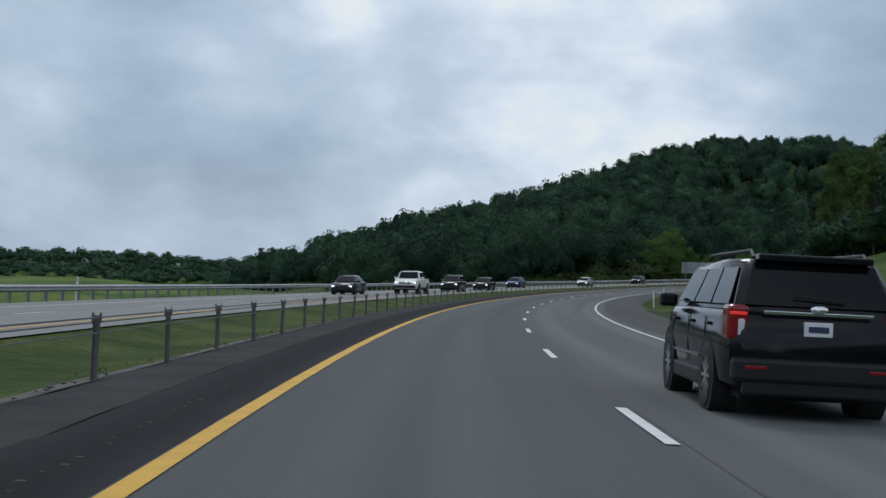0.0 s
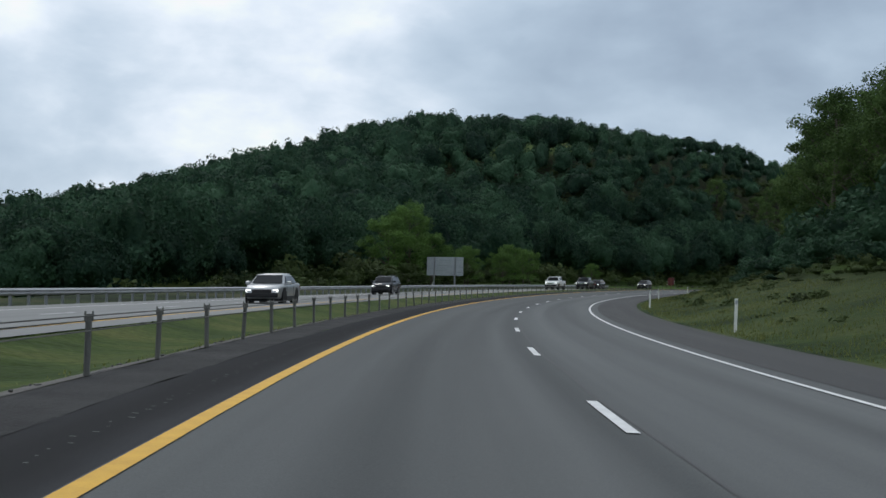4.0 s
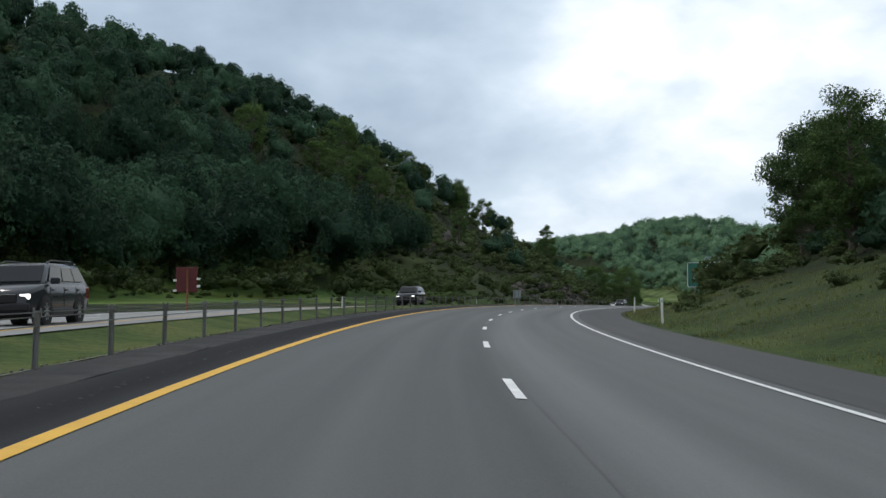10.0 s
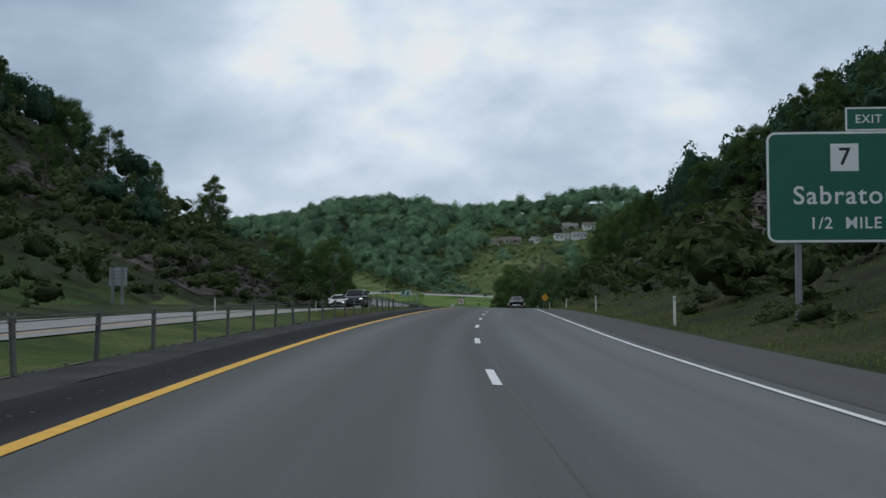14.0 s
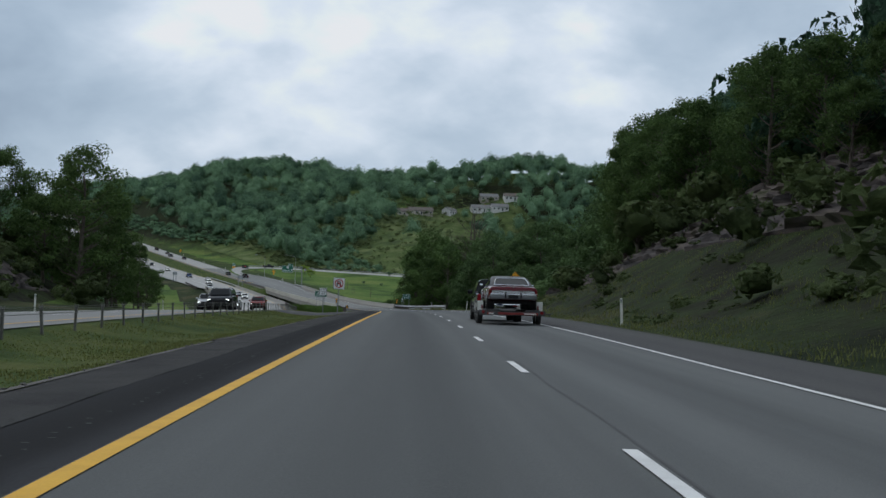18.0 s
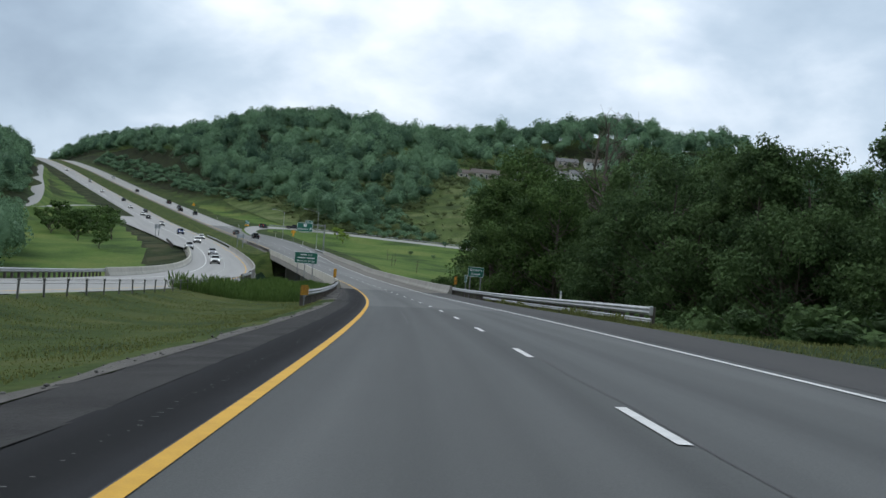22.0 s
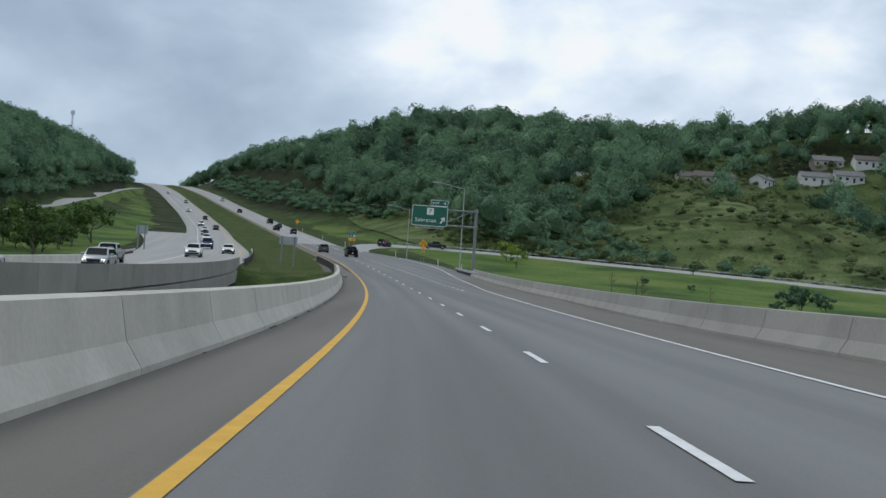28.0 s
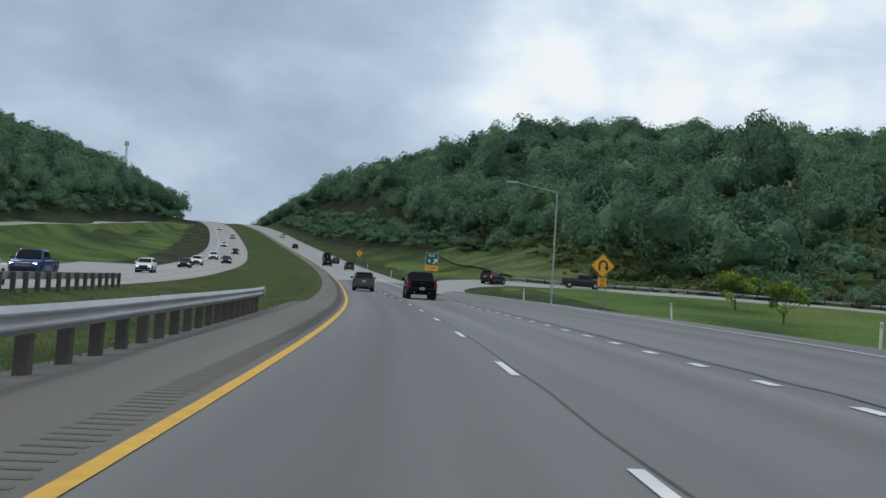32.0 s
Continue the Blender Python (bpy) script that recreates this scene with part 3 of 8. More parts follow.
RAMP = np.array([(1310, 28, 21.3), (1305, 36, 21.1), (1297, 48, 20.7), (1288, 61, 20.2), (1271, 87, 18.7), (1254, 114, 17.1), (1237, 140, 15.2), (1220, 167, 13.2), (1204, 193, 11.2), (1189, 220, 9.2), (1165, 262, 6.5)])
RT = np.linspace(0, len(RAMP) - 1, 60)
RAMP = np.stack([np.interp(RT, np.arange(len(RAMP)), RAMP[:, k]) for k in range(3)], 1)
RAMP[:, :2] = place(RAMP[:, 0], RAMP[:, 1], 0)[:, :2]


def graded(x, y, z, s, u):
    """The ground cut and filled along the exit ramp."""
    near = (s > 1080) & (s < 1390) & (u > 14) & (u < 330)
    d = (x[near, None] - RAMP[:, 0]) ** 2 + (y[near, None] - RAMP[:, 1]) ** 2
    i = d.argmin(1)
    w = np.clip((34 - np.sqrt(d[np.arange(len(i)), i])) / 26, 0, 1) * np.clip((u[near] - 16) / 16, 0, 1)
    w = w * w * (3 - 2 * w)
    z = z.copy()
    z[near] = z[near] * (1 - w) + (RAMP[i, 2] - 0.45) * w
    return z


def ground_z(x, y, sink=True):
    x, y = np.asarray(x, float), np.asarray(y, float)
    s, u = station(x, y)
    outer = inner(s) - WB
    d = outer - u
    zr, zl = right_z(s, u), left_z(s, d)
    zl = np.where(s < 850, smin(zl, np.maximum(ridge(x, y), far_hills(x, y)) + 4 + np.interp(s, [560, 660], [0, 30]) * np.interp(d, [95, 130], [1, 0]), 14), zl)
    fh = far_hills(x, y)
    w = np.clip((np.where(u > 0, u, d) - 130) / 120, 0, 1)
    w = w * w * (3 - 2 * w)
    wl = np.where(s < 850, np.where(ridge(x, y) > -3, 0, w), w)
    z = np.where(u > 0, zr * (1 - w) + fh * w, zl * (1 - wl) + np.maximum(fh, 0 * fh - 6) * wl)
    mid = np.minimum(road_z(s, u), west_z(s, u))
    z = np.where((u <= 10.4) & (d <= 0), mid - 0.9 - 7.0 * bridging(s), z)
    near = np.where(u > 0, u - 10.4, d)
    z += np.clip((near - 6) / 30, 0, 1) * lumps(x, y, 17) * 0.8 + np.clip((near - 60) / 80, 0, 1) * lumps(x, y, 55) * 4
    z = graded(x, y, z, s, u)
    if sink:
        z -= np.where((u > -60) & (near < 9.0), 0.6, 0.0)
    return z


# ---- ground: one sheet to the horizon ----
def axis(a, b, step):
    core = np.arange(a, b + 1, step)
    out, g = [], step
    while sum(out) < 4200:
        g *= 1.25
        out.append(min(g, 400.0))
    o = np.cumsum(out)
    return np.concatenate([(a - o)[::-1], core, b + o])


GX, GY = axis(-330, 1400, 6.5), axis(-200, 1850, 6.5)
gx, gy = np.meshgrid(GX, GY)
gz = ground_z(gx.ravel(), gy.ravel())
nx, ny = len(GX), len(GY)
q = (np.arange(ny - 1)[:, None] * nx + np.arange(nx - 1)).ravel()
tagged(obj("ground", np.stack([gx.ravel(), gy.ravel(), gz], 1), np.stack([q, q + 1, q + nx + 1, q + nx], 1), M["ground"], smooth=True),
       "rolling grassy and wooded ground of a valley", "ground", kind="structure")


# ---- paved strips ----
def strip(name, s0, s1, step, us, zfun, material, parent=None, label="", smooth=True):
    """A ribbon along the road; us: offsets across (numbers or functions of the station), zfun(s, u, column)."""
    s = np.linspace(s0, s1, max(2, round((s1 - s0) / step) + 1))
    cols = [np.broadcast_to(k(s) if callable(k) else float(k), s.shape) for k in us]
    n = len(cols)
    v = np.stack([place(s, c, zfun(s, c, i)) for i, c in enumerate(cols)], 1).reshape(-1, 3)
    uv = np.stack([np.stack([c, s], -1) for c in cols], 1).reshape(-1, 2)
    r = np.arange(len(s) - 1)[:, None] * n + np.arange(n - 1)
    f = np.stack([r, r + 1, r + n + 1, r + n], -1).reshape(-1, 4)
    return obj(name, v, f, material, parent, label, smooth, uv)


def on_road(up):
    return lambda s, u, i: road_z(s, u) + up


def on_west(up):
    return lambda s, u, i: west_z(s, u) + up


def edge_right(s):
    return np.interp(s, [-200, 900, 1023, 1060, 1100, 1130, 1160, 1185, 1222, 1255, 1300, 2600], [10.2, 10.0, 10.4, 12.0, 12.9, 14.0, 15.6, 16.6, 16.8, 13.5, 10.4, 10.4])


def white_edge(s):
    return np.interp(s, [-200, 240, 340, 420, 480, 550, 690, 760, 828, 900, 1002, 1015, 1080, 1096, 1130, 1160, 1185, 1225, 1226, 2600], [6.82, 6.98, 7.16, 7.07, 6.93, 7.12, 7.3, 7.21, 7.02, 6.84, 7.11, 7.41, 9.0, 9.85, 11.5, 13.6, 14.6, 15.2, 7.0, 7.0])


def lane_line(s):
    return np.interp(s, [-200, 0, 330, 430, 480, 560, 640, 690, 760, 824, 895, 1000, 1080, 1150, 2600], [3.42, 3.42, 3.55, 3.52, 3.47, 3.41, 3.54, 3.66, 3.64, 3.51, 3.34, 3.36, 3.24, 3.32, 3.4])


S0, S1 = -190, 2200
LANES = [-0.1, 1.8, 3.6, 5.4, 7.2, edge_right]
tagged(strip("road", S0, 842, 4, LANES, on_road(0.0), M["asphalt"]), "grey asphalt highway lanes with worn wheel tracks", "road", kind="structure")
tagged(strip("road_before_bridge", 842, 914, 4, LANES, on_road(0.0), M["worn_asphalt"]), "paler worn asphalt lanes leading to the bridge", "road", kind="structure")
tagged(strip("road_deck", 914, 1302, 4, LANES, on_road(0.0), M["deck_asphalt"]), "pale worn asphalt lanes over the bridge and past the exit", "road", kind="structure")
tagged(strip("road_climb", 1302, S1, 4, LANES, on_road(0.0), M["opposite"]), "pale concrete lanes climbing the far hill", "road", kind="structure")
SIDE = [-2.0, -1.5, -1.0, -0.1]
NARROW = [-1.06, -0.8, -0.45, -0.1]
tagged(strip("shoulder_left", S0, 852, 4, NARROW, on_road(0.0), M["inner_shoulder"]), "narrow asphalt inner shoulder with a dark tarred rumble band", "shoulder", kind="structure")
tagged(strip("gritty_margin", S0, 852, 1, [lambda s: -2.02 + 0.05 * np.sin(s * 1.7), -1.7, -1.35, lambda s: -1.03 + 0.025 * np.sin(s * .9) * np.sin(s * .23)], lambda s, u, i: road_z(s, u) - (0.03, 0.012, 0.004, -0.006)[i] + 0.01 * lumps(s * 1.0, u * 3 + 0 * s, 0.5), M["margin"]), "worn gravelly margin beyond the paved shoulder", "gravel", kind="structure")
tagged(strip("shoulder_left_end", 852, 914, 4, SIDE, on_road(0.0), M["inner_shoulder"]), "grey asphalt inner shoulder with a dark tarred rumble band", "shoulder", kind="structure")
tagged(strip("deck_shoulder_left", 914, S1, 4, SIDE, on_road(0.0), M["deck_shoulder"]), "tan concrete inner shoulder of the bridge deck", "shoulder", kind="structure")
tagged(strip("shoulder_right", S0, 914, 4, [7.45, edge_right], on_road(0.005), M["shoulder"]), "wide worn asphalt outer shoulder", "shoulder", kind="structure")
M["opposite_worn"] = surface("weathered_grey_paving", (0.16, 0.162, 0.16), (0.25, 0.25, 0.243), 0.8, 30, 0.9, bump=0.2, uv=(0.8, 0.015), spec=0.3)
tagged(strip("road_west_bend", S0, 760, 4, [lambda s: inner(s) - WB, lambda s: inner(s) - WB / 2, inner], on_west(0.0), M["opposite_worn"]), "weathered grey opposite carriageway round the bend", "road", kind="structure")
tagged(strip("road_west", 760, S1, 4, [lambda s: inner(s) - WB, lambda s: inner(s) - WB / 2, inner], on_west(0.0), M["opposite"]), "pale concrete opposite carriageway", "road", kind="structure")

tagged(strip("deck_shoulder_right", 914, 1122, 4, [lambda s: white_edge(s) + 0.1, lambda s: (white_edge(s) + edge_right(s)) / 2, edge_right], on_road(0.006), M["deck_shoulder"]), "tan concrete outer shoulder of the bridge deck", "shoulder", kind="structure")
for k, s in enumerate((914.2, 1074.0, 1107.0, 1123.2)):
    tagged(strip("expansion_joint", s - 0.05, s + 0.06, 0.1, [-2.0, 2.0, 5.0, 8.0, edge_right], on_road(0.014), M["seal"]), "dark rubber expansion joint across the bridge deck", "joint", kind="structure")

tagged(strip("lane_crack", 1122, 1240, 2, [lambda s: 7.35 + 0.05 * np.sin(s * 1.3), lambda s: 7.4 + 0.05 * np.sin(s * 1.3)], on_road(0.012), M["seal"]), "sealed crack beside the exit lane", "road marking", kind="structure")
tagged(strip("worn_streak", 814, 886, 4, [lambda s: 1.55 + 0.03 * np.sin(s * .31), lambda s: 1.6 + 0.03 * np.sin(s * .27)], on_road(0.007), M["pale_streak"]), "pale worn streak along the middle of the lane", "road marking", kind="structure")
yellow_line = tagged(strip("yellow_line", S0, S1, 4, [-0.075, 0.075], on_road(0.008), M["yellow"]), "worn yellow edge line", "road marking", kind="structure")
for a, b in ((S0, 1224), (1266, S1)):
    tagged(strip("white_line", a, b, 2 if a < 1000 else 4, [lambda s: white_edge(s) - 0.06, lambda s: white_edge(s) + 0.06], on_road(0.012), M["white"]), "white edge line", "road marking", kind="structure")
tagged(strip("yellow_line_west", S0, S1, 4, [lambda s: inner(s) - 1.45, lambda s: inner(s) - 1.3], on_west(0.008), M["yellow"]), "yellow edge line of the opposite carriageway", "road marking", kind="structure")
tagged(strip("white_line_west", S0, S1, 4, [lambda s: inner(s) - 8.75, lambda s: inner(s) - 8.6], on_west(0.008), M["white"]), "white edge line of the opposite carriageway", "road marking", kind="structure")
for a, b in ((2, 914), (1124, 1230)):
    tagged(strip("crack_seal", a, b, 4, [lambda s: lane_line(s) + 0.11 + 0.03 * np.sin(s * 0.9), lambda s: lane_line(s) + 0.145 + 0.03 * np.sin(s * 0.9)], on_road(0.004), M["seal"]), "dark sealed joint between the lanes", "road marking", kind="structure")


def dashes(name, starts, length, us, zf, width, label):
    root = thing(name, Matrix(), label, "road marking", kind="structure")
    for s in starts:
        uu = us(s)
        c = np.array([[s, uu - width / 2], [s, uu + width / 2], [s + length / 2, uu - width / 2], [s + length / 2, uu + width / 2], [s + length, uu - width / 2], [s + length, uu + width / 2]])
        obj("dash", place(c[:, 0], c[:, 1], zf(c[:, 0], c[:, 1], 0)), [(0, 1, 3, 2), (2, 3, 5, 4)], M["white"], root)


COUNT = ([-9, 0, 9, 18, 27, 39, 45, 52, 56, 62, 68, 74, 83, 90, 93, 96, 97, 140], [-95.2, 12.8, 120.8, 229.1, 337.7, 480.4, 552.5, 635.4, 683.2, 754.1, 825.3, 895.6, 996.5, 1075.8, 1110.8, 1145.6, 1157.8, 1675])
dashes("lane_dashes", np.interp(np.arange(-8, 138), *COUNT) - 3.0, 3.0, lane_line, on_road(0.012), 0.12, "white broken line between the lanes")
dashes("lane_dashes_west", np.arange(-100, 1700, 12.19), 3.05, lambda s: inner(s) - 5.05, on_west(0.01), 0.12, "white broken line of the opposite carriageway")
dashes("exit_lane_dots", np.arange(1075, 1215, 4.0), 1.0, lambda s: 6.95, on_road(0.012), 0.2, "short white dotted line beside the exit lane")

def on_ground(up):
    def z(s, u, i):
        p = place(s, u, 0)
        return ground_z(p[:, 0], p[:, 1]) + up
    return z


tagged(strip("hillside_meadow", 1236, 1484, 4, [lambda s, f=f: (ramp_u(s) + 13) * (1 - f) + 262 * f for f in np.linspace(0, 1, 48)], on_ground(0.35), M["meadow"]), "rough olive meadow on the slope below the houses", "grass", kind="structure")


# ---- grass strips ----
def median_z(s, u, i):
    a, b = -2.0, inner(s)
    f = np.clip((a - u) / (a - b), 0, 1)
    z = road_z(s, a) * (1 - f) + west_z(s, b) * f
    return z - 0.03 - np.sin(f * math.pi) * np.interp(s, [-200, 560, 700, 2600], [0.25, 0.25, 0.45, 0.6]) - 7 * np.clip(np.minimum((s - BRIDGE[0] - 24 * f) / 14, (BRIDGE[1] - s) / 14), 0, 1)


def mcol(f):
    return lambda s: -2.0 * (1 - f) + inner(s) * f


tagged(strip("median_grass", S0, S1, 4, [mcol(f) for f in (0, 0.1, 0.2, 0.35, 0.5, 0.65, 0.8, 0.9, 1)], median_z, M["mown"]), "mown grass median strip between the carriageways", "grass", kind="structure")
tagged(strip("gravel_edge", S0, 850, 2, [lambda s: -2.35 - 0.14 * np.sin(s * .61) - 0.08 * np.sin(s * 1.9), -1.98], lambda s, u, i: median_z(s, u, i) + (0.008 if i else 0.02), M["dirty_gravel"]), "dirty strip of loose gravel at the pavement's edge", "gravel", kind="structure")


tagged(strip("gravel_patch", 850, 914, 2, [-5.2, -4.3, -3.4, -2.6, -1.98], lambda s, u, i: road_z(s, -2) - np.interp(s, [850, 862], [0.5, 0.0]) - (1.8, 0.6, 0.22, 0.08, 0.0)[i], M["dirty_gravel"]), "bare gravel and broken asphalt beside the guardrail", "gravel", kind="structure")


tagged(strip("rubble_margin", 853, 912, 1.5, [-2.0, -1.62, lambda s: -1.3 - 0.1 * np.sin(s * .8) - 0.06 * np.sin(s * 2.3) - np.interp(s, [903, 912], [0, .4])], lambda s, u, i: road_z(s, u) + (0.012, 0.02, 0.002)[i], M["margin"]), "crumbled margin of grit and stones beside the shoulder", "gravel", kind="structure")
tagged(strip("gravel_strip", 1124, 1190, 2, [-4.2, -3.4, -2.6, -1.98], lambda s, u, i: road_z(s, -2) - (0.9, 0.25, 0.07, 0.0)[i], M["dirty_gravel"]), "dark gravel strip under the far guardrail", "gravel", kind="structure")


def right_cols(d):
    return lambda s: edge_right(s) + d


def rz(s, u, i):
    base = right_z(s, np.maximum(u - edge_right(s) + 10.4, 10.4))
    return np.where(i == 0, road_z(s, u) - 0.02 - 4 * bridging(s), base) - (0.5 if i == 8 else 0)


for a, b in ((S0, 430), (772, S1)):
    tagged(strip("verge_right_lush", a, b, 4, [right_cols(d) for d in (0, 0.7, 1.6, 2.8, 4.5, 6.5, 9, 12, 15)], rz, M["verge_lush"]), "lush green verge beside the outer shoulder", "grass", kind="structure")
tagged(strip("verge_right", 430, 772, 4, [right_cols(d) for d in (0, 0.7, 1.6, 2.8, 4.5, 6.5, 9, 12, 15)], rz, M["verge"]), "tall grass verge beside the outer shoulder", "grass", kind="structure")
tagged(strip("verge_left", S0, S1, 4, [(lambda s, d=d: inner(s) - WB - d) for d in (0, 1, 2.5, 4.5, 7, 10, 12)], lambda s, u, i: left_z(s, inner(s) - WB - u) - (0.5 if i == 6 else 0.02), M["verge"]), "grass verge beyond the opposite carriageway", "grass", kind="structure")

# ---- woods ----
rng = np.random.default_rng(7)


def ball(sub):
    bm = bmesh.new()
    bmesh.ops.create_icosphere(bm, subdivisions=sub, radius=1.0)
    v = np.array([q.co[:] for q in bm.verts])
    f = np.array([[q.index for q in p.verts] for p in bm.faces])
    bm.free()
    return v, f


BALLS = {2: ball(2), 3: ball(3)}


def crown(n_lobes, n_cards, card, low=-0.55, spread=0.62, sub=2, core=0.84, lobe=(0.28, 0.5)):
    """A crown of about unit radius: a lumpy leaf mass of many lobes, with leaf sprays standing off it."""
    k = rng.normal(size=(n_lobes, 3))
    k /= np.linalg.norm(k, axis=1)[:, None]
    k[:, 2] = np.where(k[:, 2] < low, -k[:, 2], k[:, 2])
    c = k * rng.uniform(0.35, spread, (n_lobes, 1))
    rad = rng.uniform(*lobe, n_lobes)
    d = BALLS[sub][0] + rng.normal(scale=0.05, size=BALLS[sub][0].shape)
    d /= np.linalg.norm(d, axis=1)[:, None]
    dot = d @ c.T
    disc = dot ** 2 - (c ** 2).sum(1) + rad ** 2
    r = np.where(disc > 0, dot + np.sqrt(np.maximum(disc, 0)), 0.3).max(1) * rng.uniform(0.9, 1.08, len(d))
    k3 = rng.uniform(0.85, 1.15, 3)
    v = d * np.maximum(r, 0.3)[:, None] * k3
    # sprays of leaves over the lobes, facing outwards
    i = rng.integers(0, n_lobes, n_cards)
    q = rng.normal(size=(n_cards, 3)) + k[i] * 0.9 + np.array((0, 0, 0.25))
    q /= np.linalg.norm(q, axis=1)[:, None]
    p = (c[i] + q * rad[i][:, None] * rng.uniform(0.88, 1.12, (n_cards, 1))) * k3
    p[:, 2] = np.maximum(p[:, 2], low + rng.uniform(-0.25, 0.1, n_cards))
    nrm = q + rng.normal(scale=0.4, size=q.shape)
    nrm /= np.linalg.norm(nrm, axis=1)[:, None]
    t1 = np.cross(nrm, rng.normal(size=nrm.shape))
    t1 /= np.linalg.norm(t1, axis=1)[:, None] + 1e-9
    t2 = np.cross(nrm, t1)
    h = card * rng.uniform(0.5, 1.25, (n_cards, 1))
    w = h * rng.uniform(0.6, 1.0, (n_cards, 1))
    spray = np.stack([p - t1 * h, p + t1 * h * 0.8 - t2 * w, p + t1 * h * 0.6 + t2 * w + nrm * h * 0.3], 1)
    v *= core
    v[:, 2] = np.maximum(v[:, 2], low + 0.1 * rng.normal(size=len(v)))
    return v, spray


def grid_points(x0, x1, y0, y1, step):
    gx, gy = np.meshgrid(np.arange(x0, x1, step), np.arange(y0, y1, step))
    n = gx.size
    return gx.ravel() + rng.uniform(-.45, .45, n) * step, gy.ravel() + rng.uniform(-.45, .45, n) * step


def woods(name, x, y, radius, tall, templates, label, tint_mid=0.3, material=None):
    """Many trees joined: position, crown radius and tree height for each."""
    z = ground_z(x, y)
    H, Q, T = [], [], []
    pick = rng.integers(len(templates), size=len(x))
    turn = rng.uniform(0, 2 * math.pi, len(x))
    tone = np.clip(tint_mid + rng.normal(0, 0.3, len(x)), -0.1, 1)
    for i in range(len(x)):
        c, s_ = math.cos(turn[i]) * radius[i], math.sin(turn[i]) * radius[i]
        hgt = min(tall[i] * 0.46, radius[i] * 1.5)
        for q, out in zip(templates[pick[i]], (H, Q)):
            out.append(np.stack([q[..., 0] * c - q[..., 1] * s_ + x[i], q[..., 0] * s_ + q[..., 1] * c + y[i], q[..., 2] * hgt + z[i] + tall[i] - hgt], -1).reshape(-1, 3))
    faces = BALLS[3 if len(H[0]) > 100 else 2][1]
    nh, nq = len(H[0]), len(Q[0])
    n = len(x)
    V = np.concatenate(H + Q)
    tri = (faces[None] + np.arange(n)[:, None, None] * nh).reshape(-1, 3)
    quad = np.arange(n * nq).reshape(-1, 3) + n * nh
    me = bpy.data.meshes.new(name)
    me.vertices.add(len(V)); me.vertices.foreach_set("co", V.astype(np.float32).ravel())
    me.loops.add(tri.size + quad.size); me.loops.foreach_set("vertex_index", np.concatenate([tri.ravel(), quad.ravel()]).astype(np.int32))
    me.polygons.add(len(tri) + len(quad))
    me.polygons.foreach_set("loop_start", np.concatenate([np.arange(len(tri)) * 3, tri.size + np.arange(len(quad)) * 3]).astype(np.int32))
    me.polygons.foreach_set("use_smooth", np.arange(len(tri) + len(quad)) < len(tri))
    me.update(calc_edges=True)
    me.materials.append(material or M["leaf_far"])
    # cores get a darker tone than the sprays, as shade inside the crown
    at = me.attributes.new("tint", "FLOAT", "POINT")
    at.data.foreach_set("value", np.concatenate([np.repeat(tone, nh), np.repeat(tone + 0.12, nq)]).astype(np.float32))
    return tagged(new(name, me), label, "trees", kind="stuff")


hill_templates = [crown(13, 520, 0.07, spread=0.7, sub=3, core=0.8, lobe=(0.27, 0.46)) for _ in range(8)]
fine_templates = [crown(26, 2500, 0.045, spread=0.82, sub=3, core=0.74, lobe=(0.2, 0.38)) for _ in range(8)]
far_templates = [crown(24, 620, 0.062, spread=0.78, core=0.72, lobe=(0.2, 0.4)) for _ in range(12)]
bush_templates = [crown(13, 250, 0.12, -0.2, core=0.72) for _ in range(12)]
scrub_templates = [crown(9, 140, 0.155, -0.3, core=0.7) for _ in range(14)]
speck_templates = [crown(9, 90, 0.17, core=0.7) for _ in range(8)]

# the ridge north of the first bend
x, y = grid_points(-220, 520, 230, 800, 7.6)
s, u = station(x, y)
d = inner(s) - WB - u
shale = (s > 610) & (s < 815) & (d < 80)
keep = (d > np.where(s > 690, 27, 24) + 6 * lumps(x, y, 9)) & (s > 120) & (s < 850) & (d < np.interp(s, [170, 220, 270, 320, 370, 420, 650, 700, 750, 800, 850], [115, 165, 190, 170, 235, 240, 240, 170, 120, 75, 40]))
keep &= ~shale | (rng.uniform(size=len(x)) < np.where(d > 52, 0.4, 0.07))
keep &= ~((d > 150) & (ridge(x, y) < -6)) & ((x > -0.09 * y) | ((y > 430) & (x > -0.19 * y))) & ~((s < 262) & (d < 48))
x, y, s, d = x[keep], y[keep], s[keep], d[keep]
size = rng.uniform(4.0, 6.8, len(x)) * np.interp(s, [500, 600], [1, 0.62])
tall = size * rng.uniform(2.1, 2.9, len(x))
edge = (d < 66) & (s > 240) & (s < 620)
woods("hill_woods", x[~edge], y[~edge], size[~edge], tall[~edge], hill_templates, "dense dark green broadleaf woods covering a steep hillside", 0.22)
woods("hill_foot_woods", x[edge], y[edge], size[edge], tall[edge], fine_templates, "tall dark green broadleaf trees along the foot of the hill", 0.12)

